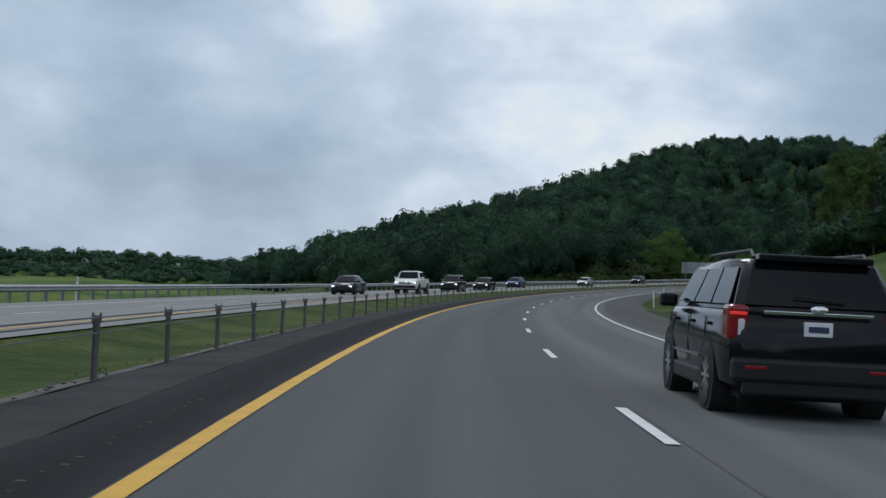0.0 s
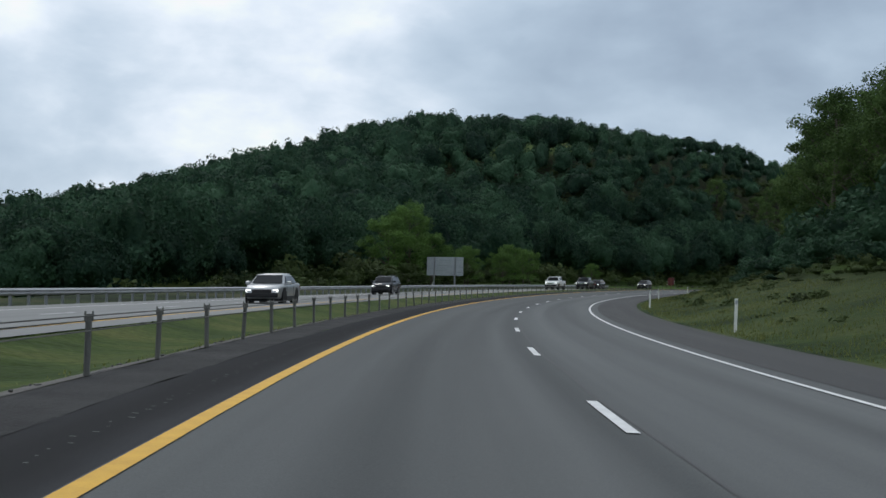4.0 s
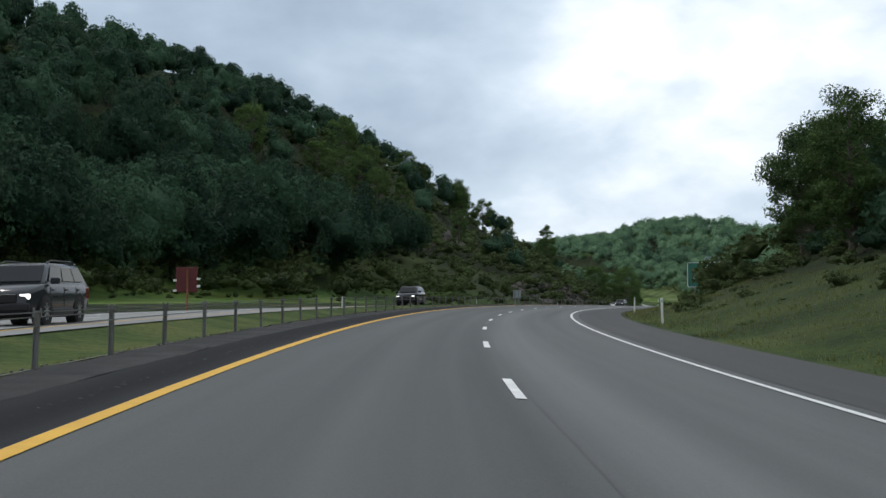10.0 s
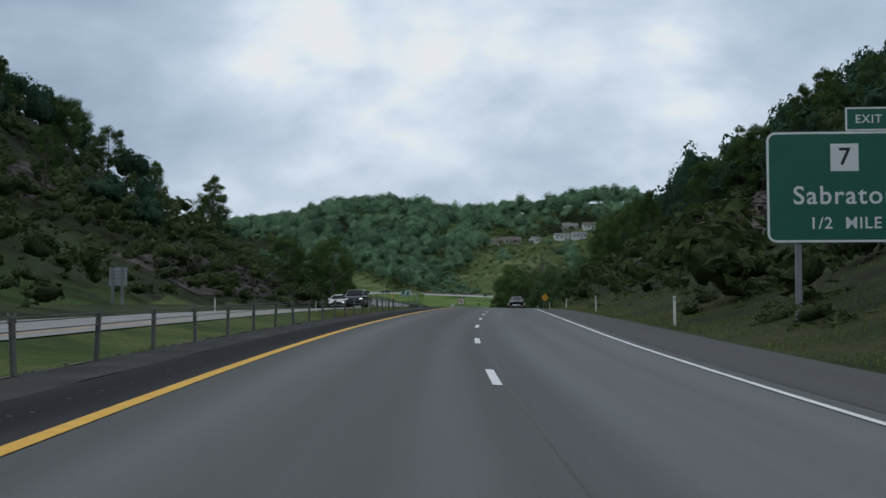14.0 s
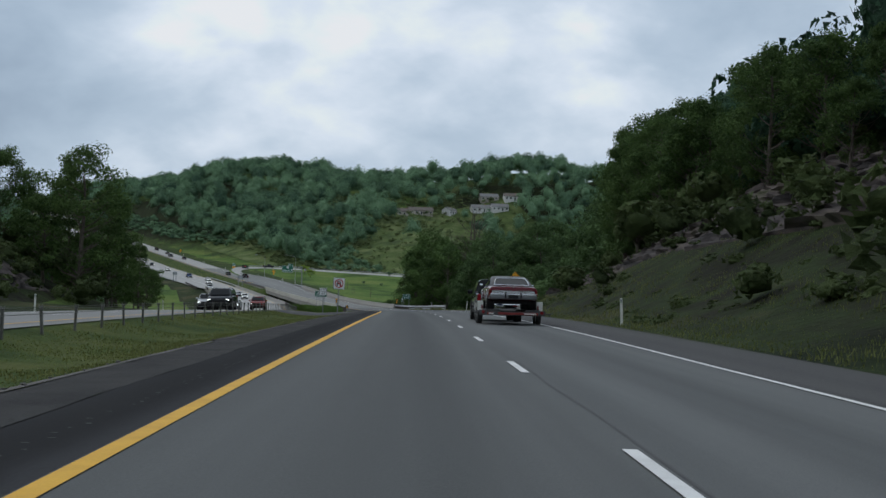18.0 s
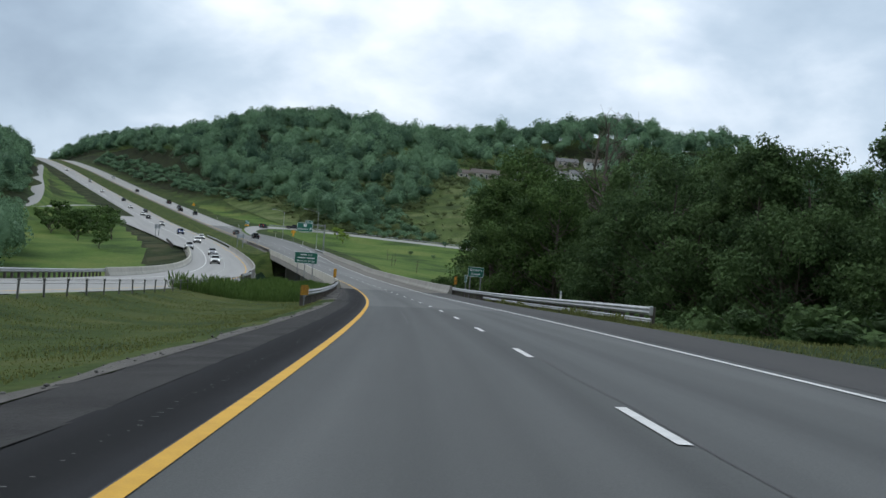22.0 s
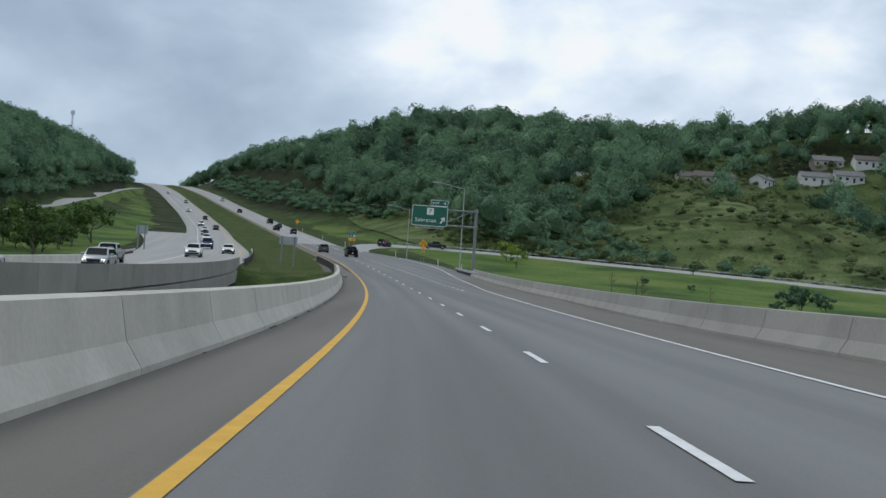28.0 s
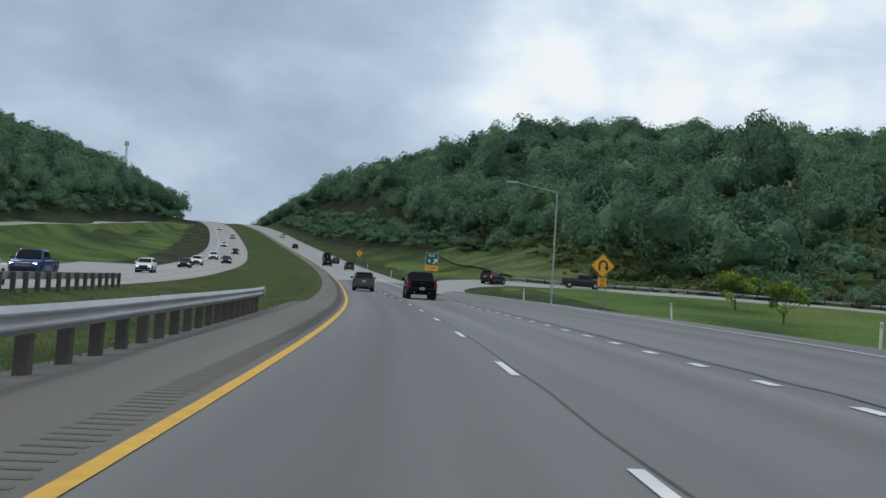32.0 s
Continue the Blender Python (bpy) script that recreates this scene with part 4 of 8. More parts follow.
# low trees and scrub along the foot of the ridge and on the shale slopes
x, y = grid_points(-100, 640, 150, 800, 2.7)
s, u = station(x, y)
d = inner(s) - WB - u
cover = lumps(x, y, 11) + 0.6 * lumps(x + 40, y, 4.3)
foot = (x > -0.085 * y) & (s > 170) & (s < 560) & (d > 13) & (d < 30) & (rng.uniform(size=len(x)) < 0.6)
slope_l = (s > 500) & (s < 820) & (d > 9 + 3 * lumps(x, y, 7)) & (d < 90) & (rng.uniform(size=len(x)) < np.where(cover > 0, 0.8, 0.4))
slope_r = (s > 430) & (s < 775) & (u > 15 + 3 * lumps(x, y, 7)) & (u < 70) & (rng.uniform(size=len(x)) < np.where(u > 44, 0.4, np.where(cover > 0.1, 0.5, 0.2)))
keep = foot | slope_l | slope_r
x, y, d = x[keep], y[keep], d[keep]
size = 0.45 + 2.2 * rng.uniform(0, 1, len(x)) ** 2.2
woods("hillside_scrub", x, y, size, size * rng.uniform(1.2, 2.2, len(x)), scrub_templates, "low green scrub and saplings on the slopes beside the road", 0.4, M["leaf_scrub"])

# weeds and low brush on the lower cut slopes
x, y = grid_points(20, 620, 60, 760, 2.0)
s, u = station(x, y)
keep = (s > 150) & (s < 820) & (u > 12.6 + 1.2 * lumps(x, y, 5)) & (u < 30) & (rng.uniform(size=len(x)) < np.where(s > 430, 0.5, 0.42))
x, y = x[keep], y[keep]
size = rng.uniform(0.25, 0.95, len(x))
woods("slope_weeds", x, y, size, size * rng.uniform(0.9, 1.6, len(x)), speck_templates, "rough weeds and low brush on the cut slope", 0.45, M["leaf_scrub"])

# woods on the right-hand slopes
x, y = grid_points(20, 620, -60, 700, 6.5)
s, u = station(x, y)
keep = (u > np.interp(s, [-200, 60, 150, 420, 470, 700, 770], [70, 60, 34, 36, 50, 40, 32])) & (u < 86) & (s < 790) & (s > -150)
x, y, s = x[keep], y[keep], s[keep]
size = rng.uniform(3.6, 5.6, len(x)) * np.interp(s, [470, 520, 680, 730], [1, 0.68, 0.68, 1])
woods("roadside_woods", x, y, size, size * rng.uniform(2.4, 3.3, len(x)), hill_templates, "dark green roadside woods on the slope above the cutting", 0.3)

# undergrowth that closes the wood's edge down to the grass
x, y = grid_points(20, 620, -60, 720, 3.4)
s, u = station(x, y)
lo = np.interp(s, [110, 180, 400, 470, 640, 700, 790], [36, 26, 27, 40, 34, 27, 30])
keep = (s > 110) & (s < 800) & (u > lo) & (u < lo + np.where(s < 470, 15, 12)) & (rng.uniform(size=len(x)) < 0.7)
x, y = x[keep], y[keep]
size = rng.uniform(1.5, 3.2, len(x))
woods("undergrowth", x, y, size, size * rng.uniform(1.3, 2.4, len(x)), bush_templates, "dark undergrowth along the edge of the roadside woods", 0.3)

# hills across the valley
x, y = grid_points(700, 1480, 780, 1720, 9.4)
s, u = station(x, y)
z = ground_z(x, y)
field = (s < np.where(u > 105, 1482, 1445)) & (s > 1150) & (u < 205) & (u > 14)
town = (u > 138) & (u < 262) & (s > 1370) & (s < 1545)
keep = (u > np.interp(s, [1100, 1430, 1475, 1505, 1667, 2600], [60, 54, 45, 36, 25, 19])) & (~field | ((s > 1330) & (rng.uniform(size=len(x)) < 0.012))) & (~town | (rng.uniform(size=len(x)) < 0.5)) & (u < np.interp(s, [1500, 1540, 1580, 1660, 1740, 1900, 2060, 2200], [430, 400, 340, 220, 175, 160, 180, 170]))
keep &= u > ramp_u(s) + 14
thick = field & (u > np.maximum(52, ramp_u(s) + 12)) & (u < 150) & (s > 1322 + (u - 76) * 1.3)
keep |= thick & (rng.uniform(size=len(x)) < 0.75)
for hs, hu in ((1467, 130), (1468, 173), (1476, 189), (1477, 212), (1474, 235), (1469, 247), (1487, 248), (1478, 262)):
    # open lawns round the houses, falling towards the road
    hx, hy = place(np.array([float(hs)]), np.array([float(hu)]), 0)[0, :2]
    along = (hx - x) * 0.88 + (hy - y) * 0.48
    keep &= ~((np.abs((hx - x) * -0.48 + (hy - y) * 0.88) < 8) & (along > -8) & (along < 30))
x, y = x[keep], y[keep]
size = rng.uniform(4.4, 7.4, len(x))
woods("valley_woods", x, y, size, size * rng.uniform(1.9, 2.7, len(x)), far_templates, "green broadleaf woods on the hills across the valley", 0.42, M["leaf_hazed"])

# scrub on the brushy slope below the houses
x, y = grid_points(690, 1130, 740, 1180, 3.4)
s, u = station(x, y)
cover = lumps(x, y, 15) + 0.5 * lumps(x + 9, y, 6)
keep = (s > 1150) & (s < 1520) & (u > np.maximum(ramp_u(s) + 9, np.interp(s, [1330, 1480], [46, 50]))) & (u < 255) & (rng.uniform(size=len(x)) < np.where(s > 1330 + (u - 76) * 1.0, 0.6, np.where(u < ramp_u(s) + 45, 0.5, np.where(cover > 0.1, 0.45, 0.12))))
x, y = x[keep], y[keep]
size = 0.5 + 2.6 * rng.uniform(0, 1, len(x)) ** 2.0
woods("slope_scrub", x, y, size, size * rng.uniform(1.0, 1.8, len(x)), scrub_templates, "tangled olive brush on the slope above the ramp", 0.45, M["leaf_brush"])

# the hill on the left of the far climb, and the trees round the valley
x, y = grid_points(450, 1130, 640, 1950, 8.0)
s, u = station(x, y)
d = inner(s) - WB - u
keep = (d > np.interp(s, [800, 900, 1120, 1180, 1290, 1384, 1536, 1650, 1778, 1830, 2600], [10, 30, 40, 60, 51, 47, 39, 29, 16, 10, 8])) & (d < 120) & (s > 790) & (s < 2050)
x, y = x[keep], y[keep]
size = rng.uniform(4.0, 6.2, len(x))
woods("left_hill_woods", x, y, size, size * rng.uniform(2.0, 2.7, len(x)), far_templates, "green wooded hill beside the opposite carriageway", 0.36, M["leaf_hazed"])

# brush that closes the lower edge of the woods along the far climb
x, y = grid_points(600, 1200, 900, 1950, 3.6)
s, u = station(x, y)
d = inner(s) - WB - u
low = np.interp(s, [1180, 1290, 1384, 1536, 1650, 1778, 2600], [60, 51, 47, 39, 29, 16, 13])
lowr = np.interp(s, [1430, 1475, 1505, 1667, 2600], [54, 45, 36, 25, 19])
keep = ((d > low - 4) & (d < low + 9) & (s > 1290) & (s < 1800)) | ((u > lowr - 5) & (u < lowr + 8) & (s > 1440) & (s < 1850)) | ((u > np.maximum(63, ramp_u(s) + 10)) & (u < np.maximum(92, ramp_u(s) + 26)) & (s > 1225) & (s < 1440) & (lumps(x, y, 13) > -0.2))
keep &= rng.uniform(size=len(x)) < 0.75
x, y = x[keep], y[keep]
size = rng.uniform(1.4, 3.2, len(x))
woods("woodland_edge", x, y, size, size * rng.uniform(1.2, 2.2, len(x)), bush_templates, "low brush and saplings closing the foot of the wooded hills", 0.4, M["leaf_hazed"])

# brush in the gap between the two bridges, its dark tint also standing in for their shadow
x, y = grid_points(560, 860, 640, 1000, 2.8)
s, u = station(x, y)
keep = (s > 1080) & (s < 1105) & (u < -3.4) & (u > inner(s) + 1.2)
x, y = x[keep], y[keep]
size = rng.uniform(1.4, 2.2, len(x))
woods("bridge_brush", x, y, size, size * rng.uniform(1.5, 2.2, len(x)), bush_templates, "brush tinted dark as bridge shade on the bank between the bridges", 0.15)

# brush between the verge and the first roadside trees
x, y = grid_points(20, 620, -60, 720, 2.6)
s, u = station(x, y)
keep = (s > 150) & (s < 475) & (u > np.interp(s, [150, 200, 372, 475], [27, 19.5, 20, 24]) + 2.2 * lumps(x, y, 6)) & (u < np.interp(s, [372, 475], [30, 36])) & (rng.uniform(size=len(x)) < np.where(u > 24, 0.6, 0.35))
x, y = x[keep], y[keep]
size = rng.uniform(0.5, 1.7, len(x)) * np.interp(u[keep], [22, 28], [1, 2.1])
woods("roadside_brush", x, y, size, size * rng.uniform(1.0, 2.1, len(x)), bush_templates, "brambles and low brush between the verge and the woods", 0.4)

# lush brush on the bank before the valley stand
x, y = grid_points(380, 560, 540, 680, 2.2)
s, u = station(x, y)
keep = (s > 772) & (s < 905) & (u > np.interp(s, [772, 840, 905], [16, 15, 13]) + 2 * lumps(x, y, 5)) & (u < np.interp(s, [772, 850, 905], [37, 34, 24])) & (rng.uniform(size=len(x)) < 0.55)
x, y = x[keep], y[keep]
size = 0.4 + 1.5 * rng.uniform(0, 1, len(x)) ** 2 * np.interp(u[keep], [15, 22, 30], [0.6, 1.5, 2.4])
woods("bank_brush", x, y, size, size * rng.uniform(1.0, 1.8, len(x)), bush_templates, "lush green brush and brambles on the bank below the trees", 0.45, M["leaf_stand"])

# distant wooded skyline
x, y = grid_points(-1700, 300, 2050, 2750, 34)
size = rng.uniform(14, 22, len(x))
woods("distant_woods", x, y, size, size * 1.3, speck_templates, "distant blue-green wooded skyline", 0.3)


# ---- single trees near the road ----
def tree_parts(seed, tall, radius, lobes, per, card, lean=0.0, leafy=True):
    """Trunk with limbs, and a crown of leaf clumps set on the limb ends."""
    r = np.random.default_rng(seed)
    bm = bmesh.new()
    def limb(a, b, ra, rb, n=6):
        a, b = Vector(a), Vector(b)
        ax = (b - a).normalized()
        side = ax.orthogonal().normalized()
        other = ax.cross(side)
        lo = [bm.verts.new(a + (side * math.cos(2 * math.pi * k / n) + other * math.sin(2 * math.pi * k / n)) * ra) for k in range(n)]
        hi = [bm.verts.new(b + (side * math.cos(2 * math.pi * k / n) + other * math.sin(2 * math.pi * k / n)) * rb) for k in range(n)]
        for k in range(n):
            bm.faces.new((lo[k], lo[(k + 1) % n], hi[(k + 1) % n], hi[k]))
    base = Vector((0, 0, -0.4))
    pts = [base]
    for k in range(1, 6):
        pts.append(Vector((lean * k / 5 * tall + r.normal(0, .12), r.normal(0, .12), tall * 0.86 * k / 5)))
    tr = tall * 0.017 + 0.05
    for k in range(5):
        limb(pts[k], pts[k + 1], tr * (1 - k / 5.6), tr * (1 - (k + 1) / 5.6))
    ends = []
    for k in range(lobes if leafy else lobes + 10):
        f = r.uniform(0.1 if leafy else 0.35, 0.98)
        i = min(4, int(f * 5))
        o = pts[i].lerp(pts[i + 1], f * 5 - i)
        ang = r.uniform(0, 2 * math.pi)
        reach = radius * (0.35 + 0.75 * math.sin(min(1, f * 1.05) * math.pi) ** 0.7) * r.uniform(0.55, 1.05)
        e = o + Vector((math.cos(ang) * reach, math.sin(ang) * reach, reach * r.uniform(0.25, 0.9) + 0.3))
        mid = o.lerp(e, 0.5) + Vector((0, 0, -0.12 * reach))
        limb(o, mid, tr * 0.34 * (1.1 - f), tr * 0.22 * (1.1 - f) + 0.012, 4)
        limb(mid, e, tr * 0.22 * (1.1 - f) + 0.012, 0.012, 4)
        if not leafy:
            for q in range(4):
                w = mid.lerp(e, r.uniform(0.2, 1))
                limb(w, w + Vector((r.normal(0, .5), r.normal(0, .5), r.uniform(.3, 1.1))), 0.016, 0.006, 3)
        ends.append(np.array(e))
    me_t = bpy.data.meshes.new("trunk")
    bm.to_mesh(me_t)
    bm.free()
    me_t.materials.append(M["bark"])
    if not leafy:
        return me_t, None
    quads = []
    ends.append(np.array(pts[5]) + np.array((0, 0, tall * 0.06)))
    for e in ends:
        n = per
        dd = r.normal(size=(n, 3))
        dd /= np.linalg.norm(dd, axis=1)[:, None]
        lr = radius * r.uniform(0.24, 0.42)
        p = e + dd * lr * np.array((1, 1, 0.72)) * r.uniform(0.35, 1.05, (n, 1))
        nr = dd + r.normal(scale=0.6, size=dd.shape) + np.array((0, 0, 0.4))
        nr /= np.linalg.norm(nr, axis=1)[:, None]
        t1 = np.cross(nr, r.normal(size=dd.shape))
        t1 /= np.linalg.norm(t1, axis=1)[:, None]
        t2 = np.cross(nr, t1)
        hh = card * r.uniform(0.5, 1.2, (n, 1))
        quads.append(np.stack([p - t1 * hh, p + t1 * hh * .8 - t2 * hh * .75 + nr * hh * .2, p + t1 * hh * .6 + t2 * hh * .75], 1))
    v = np.concatenate(quads).reshape(-1, 3)
    me_c = bpy.data.meshes.new("crown")
    me_c.from_pydata(v.tolist(), [], np.arange(len(v)).reshape(-1, 3).tolist())
    me_c.materials.append(M["leaf"])
    at = me_c.attributes.new("tint", "FLOAT", "POINT")
    at.data.foreach_set("value", np.repeat(np.repeat(r.uniform(0.05, 0.55, len(ends)), per) + r.uniform(-.12, .16, len(v) // 3), 3).astype(np.float32))
    return me_t, me_c


TREES = [tree_parts(11, 17, 4.6, 56, 260, 0.165), tree_parts(12, 19, 4.2, 60, 240, 0.165), tree_parts(13, 14, 4.8, 54, 260, 0.165), tree_parts(14, 20, 3.4, 64, 210, 0.16), tree_parts(15, 12, 3.6, 48, 220, 0.155)]
# the same trees again, in the leaf copy toned for the stand's light
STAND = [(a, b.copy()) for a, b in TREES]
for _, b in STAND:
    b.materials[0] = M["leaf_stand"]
BARE = [tree_parts(21, 17, 3.2, 16, 0, 0, leafy=False), tree_parts(22, 14, 2.6, 14, 0, 0, leafy=False)]
BUSHES = [tree_parts(31, 2.6, 1.5, 16, 60, 0.17), tree_parts(32, 2.0, 1.3, 14, 60, 0.16)]


def tree(s, u, kind, scale, label, name="broadleaf_tree", group="roadside trees", leaf=None, dz=0.0):
    p = place(s, u, 0)
    z = float(ground_z(p[None, 0], p[None, 1])[0]) + dz
    t = thing(name, pose(p[0], p[1], z, 0, 0, rng.uniform(0, 360)) @ Matrix.Diagonal((scale, scale, scale * rng.uniform(.92, 1.1), 1)), label, "tree" if "bush" not in name else "bush", group)
    for nm, me in zip(("trunk", "crown"), kind):
        if me:
            o = new(nm, me)
            o.parent = t
            if leaf and nm == "crown":
                o.data = me.copy()
                o.data.materials[0] = leaf
    return t


# wall of trees along the first bend's outer side
for k in range(74):
    s = 128 + k * 4.6 + rng.uniform(-2, 2)
    row = k % 2
    tree(s, np.interp(s, [120, 180, 300, 390, 425, 445, 480], [40, 31, 29, 28, 25.5, 23, 30]) + row * 6 + rng.uniform(-1.5, 2.5), TREES[rng.integers(5)], rng.uniform(0.8, 1.1) * np.interp(s, [120, 170, 200, 300, 345, 362, 395, 412, 424, 436, 470], [0.55, 0.7, 0.88, 0.98, 1.05, 0.9, 0.86, 0.84, 0.72, 0.46, 0.42]), "tall dark green broadleaf tree at the wood's edge")
for s, u, k, sc in ((461, 25, 2, .7), (465, 26, 1, .6), (469, 26.5, 2, .8), (473, 28, 0, .68), (478, 30, 2, .8)):
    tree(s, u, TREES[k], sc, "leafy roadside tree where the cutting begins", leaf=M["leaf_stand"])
# along the top of the cutting
for k in range(53):
    s = 478 + k * 6.0 + rng.uniform(-2, 2)
    tree(s, np.interp(s, [470, 560, 650, 700, 790], [40, 44, 36, 28, 29]) + rng.uniform(-2, 4), TREES[rng.integers(5)], rng.uniform(0.8, 1.15) * np.interp(s, [470, 620, 655, 675, 712, 742, 768, 776, 779], [.38, .42, .55, .5, .55, .7, .78, .85, .5]), "broadleaf tree on the rim of the shale cutting")
for s, u, k, sc in ((776, 35, 0, .95), (774, 29, 2, 1.0), (776, 38, 1, 1.0), (788, 33, 2, .6), (793, 37, 0, .55), (797, 31, 4, .6), (802, 35, 2, .6), (776, 27, 3, .85), (774, 30, 1, .85), (770, 27, 0, .8), (765, 30, 3, .8), (760, 27, 1, .72), (755, 31, 0, .75), (750, 28, 3, .7), (745, 32, 1, .68)):
    tree(s, u, TREES[k], sc, "broadleaf tree closing the end of the shale cutting")
# the stand in the valley before the bridge
for k in range(52):
    s = 800 + (k % 26) * 4.6 + rng.uniform(-2, 2)
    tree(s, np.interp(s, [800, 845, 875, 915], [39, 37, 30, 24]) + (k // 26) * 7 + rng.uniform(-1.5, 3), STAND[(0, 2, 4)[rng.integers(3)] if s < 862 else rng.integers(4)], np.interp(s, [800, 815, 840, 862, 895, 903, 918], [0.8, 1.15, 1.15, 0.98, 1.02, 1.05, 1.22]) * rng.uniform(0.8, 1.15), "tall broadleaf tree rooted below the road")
for s, u, sc in ((934, 17.5, 1.15), (938, 22, 1.5), (943, 19, 1.05), (946, 26, 1.35), (951, 21.5, 1.25), (955, 29, 1.3), (960, 24, 1.0), (931, 25, 1.25), (964, 17.5, .68), (972, 19, .62), (980, 18, .55), (968, 23, .8), (927, 19, 1.1), (922, 23, 1.2), (940, 30, 1.3), (976, 23, .66)):
    tree(s, u, TREES[rng.integers(2) * 3 if sc > .9 else 2], sc, "tall dark tree rooted in the creek valley beside the bridge")
for s, u, q in ((905, 31, 0), (912, 35, 1), (920, 30, 0), (928, 34, 1), (934, 31, 0), (940, 34, 1), (947, 33, 0), (923, 36, 1), (868, 30, 1), (880, 31, 0)):
    tree(s, u, BARE[q], rng.uniform(0.95, 1.15) * np.interp(s, [870, 900, 912, 920, 934], [0.95, 1.0, 1.2, 1.6, 1.85]), "leafless grey dead tree with fine twigs", "dead_tree", "dead trees")
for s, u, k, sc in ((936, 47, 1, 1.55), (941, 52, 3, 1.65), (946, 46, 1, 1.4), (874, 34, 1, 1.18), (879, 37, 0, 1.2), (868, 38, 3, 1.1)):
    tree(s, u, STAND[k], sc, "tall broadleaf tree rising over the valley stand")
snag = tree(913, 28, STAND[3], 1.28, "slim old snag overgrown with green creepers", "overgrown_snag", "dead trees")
snag.matrix_world = snag.matrix_world @ Matrix.Diagonal((0.45, 0.45, 1, 1))
# lighter trees at the foot of the wooded hill
for s, d, sc in ((338, 21, .82), (342, 19, .8), (347, 17, .66), (359, 15, .5), (365, 18, .46), (374, 14, .5), (380, 15, .54), (386, 14.5, .5), (396, 17, .42), (428, 16, .36)):
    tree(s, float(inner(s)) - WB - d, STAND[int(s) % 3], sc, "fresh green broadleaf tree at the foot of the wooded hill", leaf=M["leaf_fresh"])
# beyond the opposite carriageway near the end of the ridge
for k in range(24):
    s = 778 + k * 3.0 + rng.uniform(-2, 2)
    dd = np.interp(s, [778, 845], [9, 9]) + (k % 3) * 5 + rng.uniform(-1, 2)
    tree(s, inner(s) - WB - dd, TREES[rng.integers(5)], rng.uniform(0.65, 0.95) * np.interp(s, [778, 795, 845], [1.1, .72, .45]), "round dark green tree beyond the opposite carriageway")
for k in range(26):
    s, dd = rng.uniform(600, 800), rng.uniform(34, 72)
    tree(s, inner(s) - WB - dd, TREES[rng.integers(5)], rng.uniform(0.5, 0.8), "small broadleaf tree standing on the brushy slope")
# bright young bushes in the ramp's island, and saplings
for s, u, sc in ((1268, 45.5, 1.35), (1244, 42.3, 1.2)):
    tree(s, u, BUSHES[0], sc, "round bright green bush on the mown island", "bush", "bushes", M["leaf_bright"])
for s, u, sc in ((1164, 68, 1.6), (1161, 64, 1.2), (1167, 73, 1.1), (1150, 58, .7), (1205, 66, .5), (1214, 60, .6), (1262, 88, .9)):
    tree(s, u, BUSHES[1], sc, "small green bush in the grass of the island", "bush", "bushes", M["leaf_hazed"])
for s, u in ((1133, 34), (1136, 35.5), (1118, 38), (1171, 41)):
    tree(s, u, BARE[1], 0.28, "small bare sapling in the grass", "sapling", "saplings")
for k in range(26):
    s, dd = rng.uniform(1165, 1275), rng.uniform(16, 40)
    tree(s, inner(s) - WB - dd, BUSHES[k % 2], rng.uniform(1.2, 2.4), "round dark green bush on the grass island", "bush", "bushes")
for s, dd, sc in ((1190, 20, 1.7), (1235, 26, 1.5), (1275, 30, 1.8), (1160, 28, 2.0), (1130, 22, 1.8), (1215, 31, 1.2)):
    tree(s, inner(s) - WB - dd, BUSHES[1], sc, "round dark green bush on the grass island", "bush", "bushes")


# ---- tufts of tall grass ----
def tufts(name, n, s0, s1, u_of, z_of, hgt, label, material):
    s = rng.uniform(s0, s1, n)
    u = u_of(s, rng.uniform(0, 1, n))
    p = place(s, u, z_of(s, u))
    a = rng.uniform(0, math.pi, n)
    w = rng.uniform(0.008, 0.024, n)
    h = rng.uniform(0.4, 1.2, n) * hgt * (0.75 + 0.55 * lumps(p[:, 0], p[:, 1], 1.3))
    dx, dy = np.cos(a) * w, np.sin(a) * w
    lx, ly = rng.normal(0, .25, n) * h, rng.normal(0, .25, n) * h
    v = np.stack([np.stack([p[:, 0] - dx, p[:, 1] - dy, p[:, 2] - .04], -1), np.stack([p[:, 0] + dx, p[:, 1] + dy, p[:, 2] - .04], -1),
                  np.stack([p[:, 0] + lx + dx * .5, p[:, 1] + ly + dy * .5, p[:, 2] + h], -1), np.stack([p[:, 0] + lx - dx * .5, p[:, 1] + ly - dy * .5, p[:, 2] + h * .8], -1)], 1).reshape(-1, 3)
    return tagged(obj(name, v, np.arange(4 * n).reshape(n, 4), material, tint=np.repeat(rng.uniform(0.2, .6, n), 4)), label, "grass", kind="stuff")


M["blade_lush"] = foliage("lush_grass_blades", (0.035, 0.08, 0.018), (0.115, 0.19, 0.045), 0.5, 0.3)
M["blade"] = foliage("grass_blades", (0.09, 0.125, 0.032), (0.22, 0.24, 0.085), 0.5, 0.3)
tufts("verge_tufts", 110000, 90, 880, lambda s, f: edge_right(s) + 0.3 + f ** 1.3 * 10, lambda s, u: rz(s, u, 3), 0.15, "tall grass and weeds along the outer verge", M["blade"])
tufts("median_weeds", 110000, 560, 905, lambda s, f: -2.9 + f ** 1.2 * (inner(s) + 3.2), lambda s, u: median_z(s, u, 0), 0.06, "uncut grass on the widening median", M["blade"])
